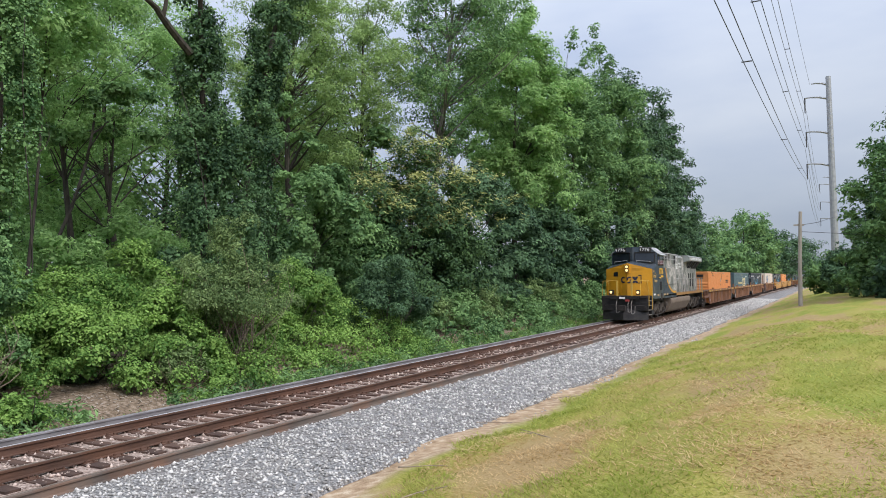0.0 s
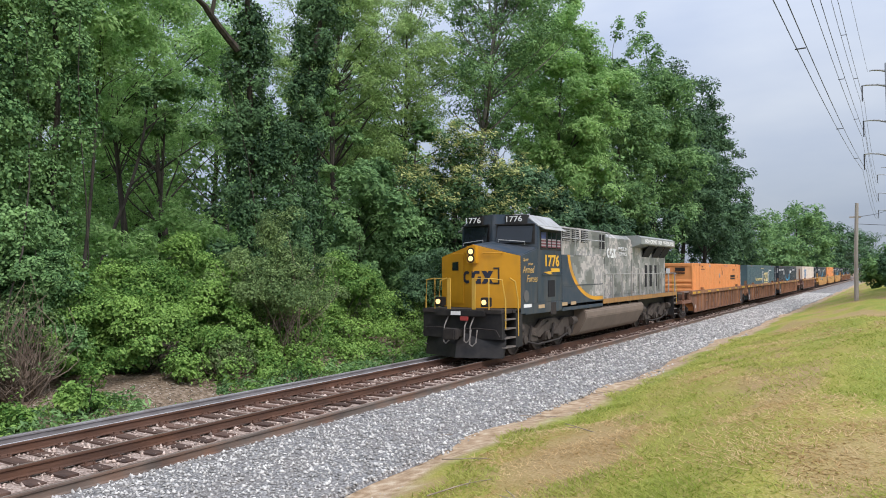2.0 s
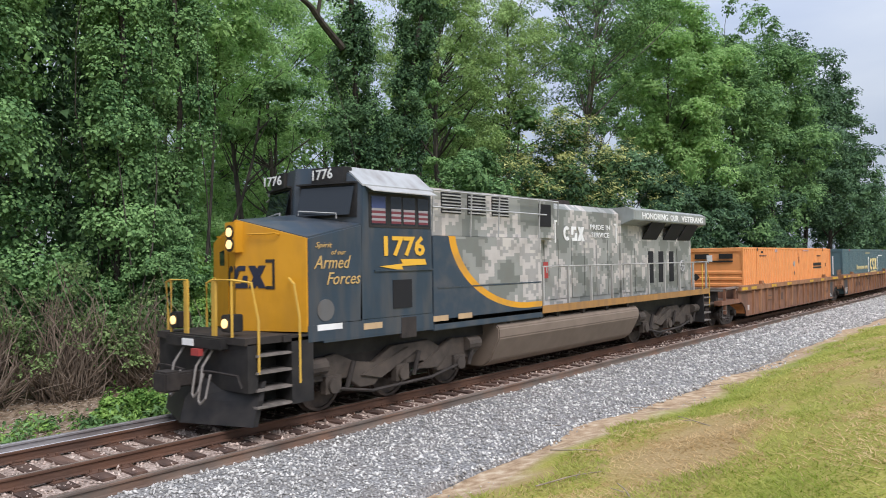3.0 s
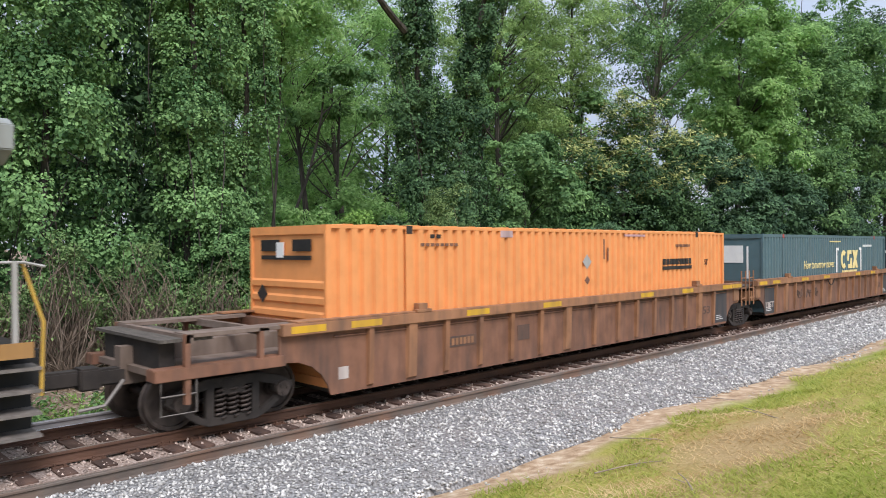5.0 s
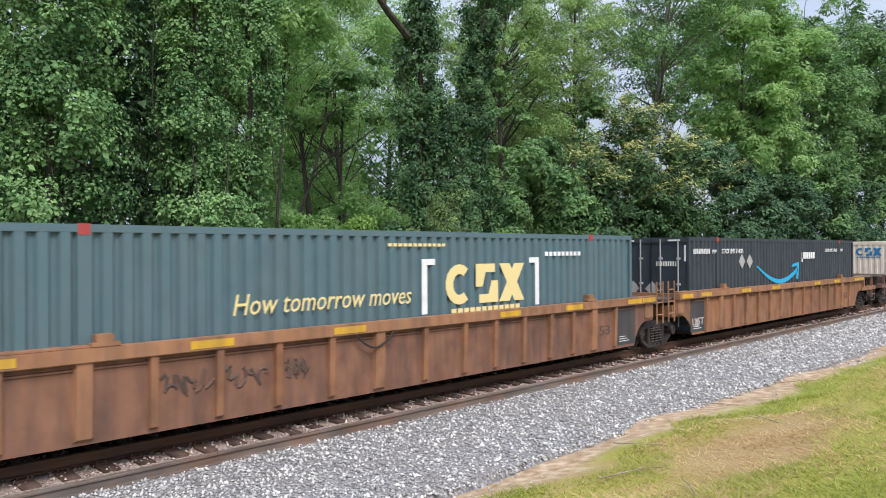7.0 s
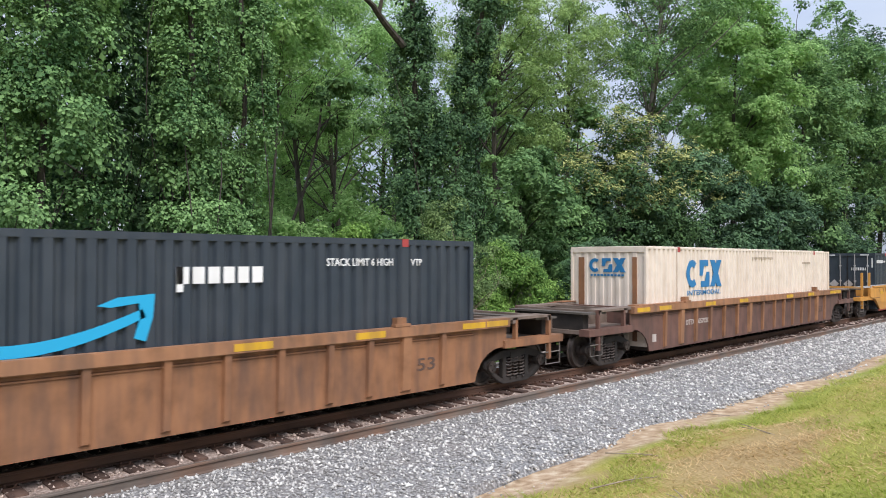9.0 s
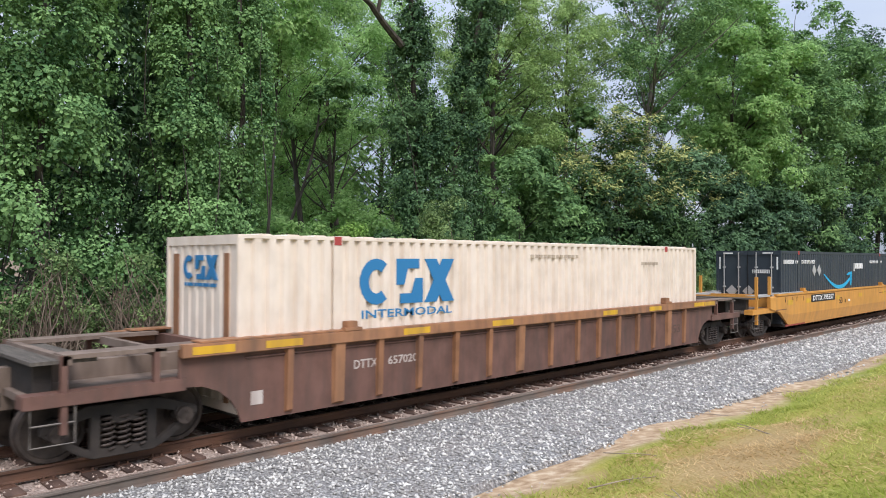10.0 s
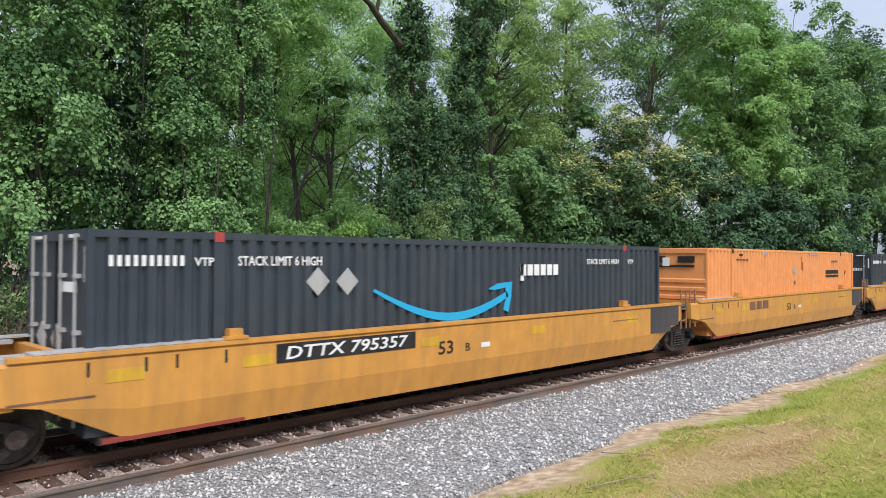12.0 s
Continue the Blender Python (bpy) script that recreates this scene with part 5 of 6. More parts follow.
def diamond(parent, x, y, z, s, material):
    sheet("placard", parent, material, x, [(y - s, z), (y, z - s), (y + s, z), (y, z + s)], label="diamond placard holder")


def build_containers():
    X = 1.3
    for name, off in (("shipping_container", 0.0), ("shipping_container", 105.3)):
        c = container(name, "orange corrugated steel shipping container with dark marks", ORANGE, off, "ribs", lock=GRIME)
        plate("name_panel", c, BLACK, X, 12.02, 13.82, 2.13, 2.23)
        bars("name_mark", c, BLACK, X, 12.02, 13.82, 2.28, 2.45, 9, 0.15)
        part("front_name_mark", Geo().box(-.85, .85, -.012, .0, 2.62, 2.7).box(-.85, -.2, -.012, 0, 2.78, 3.0).box(.25, .85, -.012, 0, 2.78, 3.0), BLACK, c)
        part("paper_label", Geo().box(-.3, -.05, -.014, 0, 2.66, 2.95), WHITE, c)
        bars("small_print", c, GRIME, X, 2.55, 2.9, 3.02, 3.1, 2, .3)
        bars("small_print", c, BROWN, X, 2.29, 3.38, 2.86, 2.92, 8, .3)
        plate("faded_decal", c, paint("faded_lilac", (0.5, 0.36, 0.36), 0.6), X, 4.71, 5.13, 3.05, 3.2)
        plate("faded_decal", c, paint("faded_strip", (0.5, 0.3, 0.3), 0.6), X, 9.9, 10.99, 3.1, 3.16)
        diamond(c, X, 8.09, 2.44, .19, ALLOY)
        diamond(c, X, 8.1, 1.97, .11, BROWN)
        bars("small_print", c, BROWN, X, 8.85, 8.95, 2.5, 3.02, 1, .4)
        bars("small_print", c, BROWN, X, 9.05, 9.12, 2.45, 2.8, 1, .4)
        bars("small_print", c, BROWN, X, 12.8, 13.73, 2.8, 2.88, 8, .3)
        letters("size_mark", "53'", c, GRIME, (X, 14.7, 2.22), .24, .19)
        part("front_placard", Geo().prism([(-1.0, 1.95), (-.82, 1.77), (-.64, 1.95), (-.82, 2.13)], -.012, 0, "y"), GRIME, c)
    c = container("shipping_container", "teal green corrugated container with white and yellow marks", TEAL, 19.46, "smooth", lock=RED)
    part("blank_panel", Geo().box(-.62, .55, .025, .036, 2.18, 2.83), WHITE, c, "blank white panel")
    bars("small_print", c, WHITE, .03, -.86, -.76, 1.3, 2.8, 1, .2, "front")
    bars("small_print", c, WHITE, .03, .68, .76, 1.6, 2.8, 1, .2, "front")
    letters("slogan", "How tomorrow moves", c, LETTER_YELLOW, (X, 4.19, 1.84), 3.8, .34, slant=0.25, bold=0.0)
    for a, d in ((8.27, 1), (12.01, -1)):
        sheet("bracket", c, WHITE, X, [(a, 1.6), (a + d * .14, 1.6), (a + d * .14, 2.58), (a + d * .36, 2.58), (a + d * .36, 2.7), (a, 2.7)])
    emblem(c, LETTER_YELLOW, X, 8.93, 1.74, 2.53, .84)
    bars("name_mark", c, LETTER_YELLOW, X, 9.1, 11.34, 1.57, 1.66, 12, .25)
    bars("small_print", c, LETTER_YELLOW, X, 7.4, 8.96, 2.95, 3.01, 12, .3)
    bars("small_print", c, WHITE, X, 12.25, 13.74, 2.73, 2.83, 9, .3)
    for off in (38.94, 85.9, 124.7, 148.0, 167.5):
        c = container("shipping_container", "dark navy corrugated container with a bright blue curved arrow", NAVY, off, "doors", lock=RED)
        arc, inn = [], []
        for k in range(15):
            t = k / 14
            arc.append((5.12 + 3.98 * t, 2.3 - .72 * math.sin(math.pi * (0.03 + .85 * t)) - .02 * t))
            inn.append((5.15 + 3.9 * t, 2.3 - .58 * math.sin(math.pi * (0.01 + .88 * t)) + .03 * t))
        sheet("curved_arrow", c, SKY_BLUE, X, arc + inn[::-1])
        sheet("arrow_head", c, SKY_BLUE, X, [(8.42, 2.2), (8.7, 2.31), (9.23, 2.35), (9.2, 2.0), (9.1, 1.66), (8.93, 1.72), (9.02, 2.0), (9.0, 2.22), (8.6, 2.17)])
        bars("name_mark", c, WHITE, X, 9.56, 11.08, 2.48, 2.74, 6, .25)
        plate("name_mark", c, WHITE, X, 9.56, 9.66, 2.36, 2.74)
        diamond(c, X, 3.86, 2.45, .25, ALLOY)
        diamond(c, X, 4.51, 2.44, .25, ALLOY)
        letters("stack_mark", "STACK LIMIT 6 HIGH", c, WHITE, (X, 2.31, 2.73), 1.63, .16)
        letters("stack_mark", "STACK LIMIT 6 HIGH", c, WHITE, (X, 12.3, 2.74), 1.55, .14)
        bars("small_print", c, WHITE, X, .3, 1.46, 2.73, 2.89, 10, .5)
        letters("serial", "VTP", c, WHITE, (X, 1.57, 2.73), .32, .13)
        letters("serial", "VTP", c, WHITE, (X, 14.32, 2.74), .3, .13)
        bars("small_print", c, WHITE, .02, .18, .9, 2.35, 2.5, 9, .5, "front")
        bars("small_print", c, WHITE, .02, .25, .6, 1.0, 1.3, 4, .3, "front")
        for xx in (-.66, 0.02):
            part("door_placard", Geo().prism([(xx - .24, 1.62), (xx, 1.38), (xx + .24, 1.62), (xx, 1.86)], .02, .036, "y"), ALLOY, c)
    c = container("shipping_container", "cream corrugated container with large blue marks", CREAM, 62.42, "corrugated", lock=RED)
    emblem(c, LETTER_BLUE, X, 2.48, 2.0, 2.51, .87)
    letters("intermodal", "INTERMODAL", c, LETTER_BLUE, (X, 2.53, 1.75), 2.4, .16)
    front_emblem(c, LETTER_BLUE, -.62, 2.5, 1.25, .42, lambda x: .014)
    bars("name_mark", c, LETTER_BLUE, .012, -.58, .6, 2.38, 2.44, 10, .3, "front")
    bars("small_print", c, paint("faded_print", (0.45, 0.37, 0.28), 0.6), X, 7.6, 9.6, 2.9, 2.98, 12, .3)
    bars("small_print", c, paint("faded_print", (0.45, 0.37, 0.28), 0.6), X, 12.7, 13.7, 2.72, 2.8, 8, .3)
    for yy, w in ((.9, .05), (1.12, .08)):
        part("rust_patch", Geo().box(.85 if w > .06 else -1.0, 1.0 if w > .06 else -.8, -.004, .014, .5, 2.95), BROWN2, c, "rust streak on the end wall")


# ---- well cars ----
def well_car(label, off, front_end, rear_end, yellow=False, number="", stencils=(), body=None):
    """One well unit. front_end, rear_end: True where the unit has a coupler deck, False at a shared truck."""
    r = thing("well_car", label, "railway wagon", "well cars of the train")
    L = 16.15
    body, sill = (YELLOW_CAR, YELLOW_CAR) if yellow else (body or BROWN, SILL)
    for s in (-1, 1):
        lo, hi = (lambda a, b: (min(s * a, s * b), max(s * a, s * b)))(1.33, 1.37)
        if yellow:
            prof = [(1.44, 1.5), (1.47, 1.45), (1.47, .72), (1.38, .26), (1.34, .26), (1.34, 1.5)]
            g = Geo()
            ys = [(-1.55, .78), (-.6, .62), (.6, .0), (L - .6, .0), (L + .6, .62), (L + 1.0, .78)]
            g.loft([[(s * x, y, max(z, .26 + cut)) for x, z in prof] for y, cut in ys])
            part("side_panel", g, body, r, "smooth yellow side with a bent lower skirt")
            part("lower_skirt", Geo().box(min(s * 1.372, s * 1.392), max(s * 1.372, s * 1.392), .2, 2.4, .262, .34), plain("dull_red", (0.25, 0.04, 0.025), .6), r)
        else:
            g = Geo().prism([(-1.0, .93), (-.62, .9), (-.36, .8), (-.16, .64), (-.03, .44), (.04, .25), (L - .04, .25), (L + .03, .44), (L + .16, .64), (L + .36, .8), (L + .62, .9), (L + 1.0, .93), (L + 1.0, 1.4), (-1.0, 1.4)], lo, hi)
            part("side_panel", g, body, r)
            for yy in (.9, 1.93, 2.88, 3.9, 4.94, 6.0, 7.08, 8.24, 9.37, 10.33, 11.3, 12.3, 13.2, 14.1, 15.1):
                wide = .13 if 1.9 < yy < 2.5 or 7 < yy < 7.2 or 13.9 < yy < 14.3 else .07
                g = Geo().add([(s * 1.37, yy - wide, .3), (s * 1.37, yy + wide, .3), (s * 1.43, yy + wide * .8, .34), (s * 1.43, yy - wide * .8, .34),
                               (s * 1.37, yy - wide, 1.37), (s * 1.37, yy + wide, 1.37), (s * 1.47, yy + wide * .8, 1.37), (s * 1.47, yy - wide * .8, 1.37)],
                              [(0, 1, 2, 3), (4, 5, 6, 7), (0, 1, 5, 4), (1, 2, 6, 5), (2, 3, 7, 6), (3, 0, 4, 7)])
                part("side_post", g, sill if wide > .1 else BROWN2, r)
        if not yellow:
            part("panel_lip", Geo().prism([(s * 1.365, 1.3), (s * 1.4, 1.29), (s * 1.4, 1.265), (s * 1.365, 1.25)], .1, L - .1, "y"), body, r)
        a, b = min(s * 1.31, s * 1.5), max(s * 1.31, s * 1.5)
        part("top_sill", Geo().box(a, b, -1.0, L + 1.0, 1.37 if not yellow else 1.49, 1.57), sill, r, bevel=.012)
        for yy in ((.2, 2.3, 6.2, 9.7, 14.0, 15.65) if yellow else (-.85, .4, 3.4, 6.0, 10.4, 12.8, 15.6, 16.35)):
            if yellow:
                part("reflector", Geo().box(min(s * 1.46, s * 1.476), max(s * 1.46, s * 1.476), yy, yy + .55, 1.12, 1.3), REFLECT, r, "yellow reflective plate")
            else:
                part("reflector", Geo().box(min(s * 1.49, s * 1.506), max(s * 1.49, s * 1.506), yy, yy + .7, 1.41, 1.53), REFLECT, r, "yellow reflective plate")
        for yy in (2.2, L - 2.2):
            part("container_guide", Geo().box(min(s * 1.3, s * 1.46), max(s * 1.3, s * 1.46), yy - .12, yy + .12, 1.57, 1.74).box(min(s * 1.36, s * 1.5), max(s * 1.36, s * 1.5), yy - .2, yy + .2, 1.57, 1.63), sill, r, bevel=.01)
        part("walkway_plate", Geo().box(min(s * 1.12, s * 1.46), max(s * 1.12, s * 1.46), -.7, 2.0, 1.575, 1.6), ALLOY if yellow else sill, r)
    for yy in (.3, 2.2, 5.5, L / 2, L - 5.5, L - 2.2, L - .3):
        part("cross_beam", Geo().box(-1.34, 1.34, yy - .12, yy + .12, .24, .35), GRIME, r)
    for rear, deck in ((False, front_end), (True, rear_end)):
        y = (lambda d: L + d) if rear else (lambda d: -d)
        box = lambda g, x0, x1, d0, d1, z0, z1: g.box(x0, x1, min(y(d0), y(d1)), max(y(d0), y(d1)), z0, z1)
        part("end_bulkhead", box(Geo(), -1.36, 1.36, .05, .2, .8, 1.5), body, r)
        if deck:
            for s in (-1, 1):
                part("end_sill", box(Geo(), min(s * 1.1, s * 1.42), max(s * 1.1, s * 1.42), .9, 3.1, .88, 1.06), body, r, bevel=.01)
                part("deck_rail", box(Geo(), min(s * .95, s * 1.4), max(s * .95, s * 1.4), .3, 2.6, 1.5, 1.56), WALKWAY if not yellow else ALLOY, r)
                for d in (1.3, 2.55):
                    part("stanchion", box(Geo(), min(s * 1.3, s * 1.4), max(s * 1.3, s * 1.4), d, d + .08, .5 if d > 2 else 1.0, 2.25 if yellow else 1.55), body, r)
                g = Geo()
                g.tube([(s * 1.38, y(3.0), .95), (s * 1.38, y(3.0), .38), (s * 1.38, y(2.45), .38), (s * 1.38, y(2.45), .95)], .015, 5)
                g.tube([(s * 1.38, y(3.0), .66), (s * 1.38, y(2.45), .66)], .014, 5)
                part("step", g, TREAD, r, "bent steel sill step")
            part("deck", box(Geo(), -1.1, 1.1, .3, 3.0, .92, 1.02), WALKWAY, r)
            part("deck_frame", box(box(box(Geo(), -.12, .12, .2, 3.1, .7, 1.3), -1.4, 1.4, 2.5, 2.62, 1.42, 1.54), -1.4, 1.4, 1.2, 1.3, 1.42, 1.54), WALKWAY if not yellow else sill, r)
            part("end_platform", box(Geo(), -1.32, 1.32, 2.15, 2.98, 1.44, 1.49), TIMBER, r, "dark worn plank platform")
            part("platform_support", box(Geo(), -1.1, 1.1, 2.66, 2.9, 1.02, 1.44), GRIME, r)
            part("coupler", box(box(Geo(), -.13, .13, 3.0, 3.75, .72, .98), -.2, .2, 3.4, 3.72, .68, 1.02), GRIME, r, bevel=.03)
            part("air_hose", Geo().tube([(.25, y(3.1), .8), (.3, y(3.4), .45), (.2, y(3.75), .4)], .03, 6), HOSE, r)
            car_truck(r, y(1.68))
        else:
            for s in (-1, 1):
                part("joint_arm", box(box(Geo(), min(s * .5, s * 1.3), max(s * .5, s * 1.3), .2, 1.1, .85, 1.2), min(s * 1.25, s * 1.4), max(s * 1.25, s * 1.4), .5, .95, .95, 1.5), sill, r, bevel=.015)
                part("joint_ladder", Geo().tube([(s * 1.4, y(1.15), .75), (s * 1.4, y(1.15), 1.95)], .025, 5).tube([(s * 1.4, y(1.5), .75), (s * 1.4, y(1.5), 1.95)], .025, 5)
                     .tube([(s * 1.4, y(1.15), 1.0), (s * 1.4, y(1.5), 1.0)], .02, 5).tube([(s * 1.4, y(1.15), 1.35), (s * 1.4, y(1.5), 1.35)], .02, 5).tube([(s * 1.4, y(1.15), 1.7), (s * 1.4, y(1.5), 1.7)], .02, 5), SILL, r)
            part("joint_deck", box(Geo(), -1.2, 1.2, .2, 1.5, 1.3, 1.4), GRIME_TAN, r)
            part("drawbar", box(Geo(), -.25, .25, .1, 1.66, .72, 1.0), GRIME, r)
            if not rear:
                car_truck(r, -1.66)
    if yellow:
        if number:
            plate("number_panel", r, BLACK, 1.472, 2.92, 6.05, 1.12, 1.44)
            letters("car_number", number, r, WHITE, (1.482, 3.1, 1.17), 2.75, .22, slant=.15)
        else:
            bars("car_mark", r, BROWN, 1.472, 3.05, 4.9, 1.08, 1.38, 3, .2)
        letters("size_mark", "53", r, BLACK, (1.474, 6.69, .92), .43, .27)
        letters("size_mark", "B", r, BLACK, (1.474, 7.5, .93), .13, .17)
        bars("small_print", r, WHITE, 1.472, 7.99, 8.3, .97, 1.07, 1, .1)
        for yy in (-.04, .75, 1.21, 2.0):
            plate("tick_mark", r, BLACK, 1.472, yy, yy + .04, 1.23, 1.43)
        bars("small_print", r, BROWN, 1.472, -1.0, .2, .95, .98, 1, .1)
        bars("small_print", r, BROWN, 1.472, 13.3, 14.6, 1.2, 1.23, 10, .3)
        part("end_stencil", Geo().box(1.462, 1.478, 15.3, 17.0, .9, 1.48).box(1.462, 1.478, 15.3, 16.5, .74, .9), GREY_PANEL, r, "dark grey end panel")
    else:
        for y0, y1, txt in stencils:
            part("stencil_panel", Geo().box(1.36, 1.378, y0, y1, .32, 1.34), GREY_PANEL, r, "dark grey stencil panel")
            if txt:
                letters("load_mark", txt, r, WORN_WHITE, (1.382, y0 + .1, .53), .76, .22)
            for k in range(3):
                plate("small_print", r, WHITE, 1.375, y0 + .15, y1 - .3 - .1 * k, .42 + .06 * k, .435 + .06 * k)
        letters("size_mark", "53", r, FADED, (1.374, 14.42, .66), .5, .25)
        if off == 0.0:
            plate("number_panel", r, FADED, 1.374, 2.98, 3.82, .78, 1.0, label="worn dark number panel")
            bars("car_mark", r, SILL, 1.384, 3.06, 3.76, .82, .96, 6, .35)
            plate("faded_stencil", r, FADED, 1.374, 5.2, 5.62, .72, 1.06)
        for y0, w, q in ((3.0, .85, 17), (4.02, .75, 11), (5.1, .45, 23)) if off == 19.46 else ():
            part("graffiti", Geo().tube([(1.362, y0 + w * k / 40 + .05 * math.sin(k * .9), .9 + .19 * math.sin(k * q / 20 + off) * math.cos(k * .21)) for k in range(41)], .034, 5), FADED, r, "faded dark scrawl on the side")
        if number:
            letters("car_mark", "DTTX", r, WORN_WHITE, (1.374, 2.3, .86), .55, .16)
            letters("car_number", number, r, WORN_WHITE, (1.374, 3.12, .86), .75, .16)
        plate("placard", r, WORN_WHITE, 1.372, .2, .42, .5, .72)
        if off == 19.46:
            part("chain", Geo().tube([(1.5, 6.47 + .9 * k / 8, 1.36 - .26 * math.sin(math.pi * k / 8)) for k in range(9)], .02, 5), GRIME, r)
    CARS.append((r, off))
    return r


def build_cars():
    D = ((-.08, .9, "125T"),)
    E = ((14.9, 15.9, ""),)
    brown = "rust-brown ribbed well car carrying a container"
    well_car(brown, 0.0, True, False, stencils=((15.2, 16.15, ""),))
    well_car(brown, 19.46, False, False, stencils=D + ((15.2, 16.15, ""),))
    well_car("orange-brown ribbed well car with sloping end", 38.94, False, True, stencils=D, body=BROWN2)
    well_car("dark brown ribbed single well car", 62.42, True, True, number="657020", body=paint("dark_brown_paint", (0.145, 0.075, 0.057), 0.7, (0.055, 0.042, 0.036), 0.6, mott=0.72))
    yl = "yellow smooth-sided well car with black stencilled numbers"
    well_car(yl, 85.9, True, False, True, "DTTX 795357")
    well_car(yl, 105.3, False, False, True)
    well_car(yl, 124.7, False, True, True)
    well_car(brown, 148.0, True, False)
    well_car(brown, 167.5, False, True)


# ---- locomotive ----
def loco_truck(parent, y):
    t = new("truck")
    t.parent = parent
    t.location = (0, y, 0)
    for s in (-1, 1):
        a, b = s * 1.02, s * 1.16
        g = Geo()
        g.prism([(-2.75, .8), (-2.6, 1.02), (-1.75, 1.12), (-1.3, .92), (-.75, .84), (-.25, 1.12), (.95, 1.14), (1.4, .9), (1.7, 1.1), (2.6, 1.06), (2.75, .8), (2.55, .62), (1.95, .6), (1.55, .42), (1.2, .42), (.7, .7), (-.4, .7), (-.75, .38), (-1.15, .38), (-1.5, .62), (-2.5, .64)], a, b)
        g.prism([(-1.15, .62), (-.6, .5), (.55, .98), (.2, 1.06)], a + s * .05, b + s * .05)
        g.prism([(.5, .55), (1.15, .5), (1.75, .98), (1.5, 1.05)], a + s * .05, b + s * .05)
        part("sideframe", g, LOCO_FRAME, t, bevel=.015)
        for q in (-1.9, 0, 1.9):
            part("journal_box", Geo().box(min(s * 1.08, s * 1.24), max(s * 1.08, s * 1.24), q - .2, q + .2, .38, .72).tube([(s * 1.1, q, .53), (s * 1.3, q, .53)], .15, 12), LOCO_FRAME, t, bevel=.01)
            part("shock_strut", Geo().tube([(s * 1.22, q + .35, .45), (s * 1.26, q + .5, .95)], .05, 8), GRIME, t)
        for q in (-2.55, 2.15):
            part("brake_cylinder", Geo().tube([(s * 1.2, q, .93), (s * 1.2, q + .45, .93)], .16, 12), LOCO_FRAME, t)
        part("brake_rigging", Geo().tube([(s * 1.26, -2.0, .5), (s * 1.26, -.9, .3), (s * 1.26, .9, .34), (s * 1.26, 1.8, .5)], .035, 6), GRIME, t)
    part("bolster", Geo().box(-1.0, 1.0, -2.3, 2.3, .55, 1.05), GRIME, t)
    for q in (-1.9, 0, 1.9):
        wheelset(parent, y + q, 0.53)


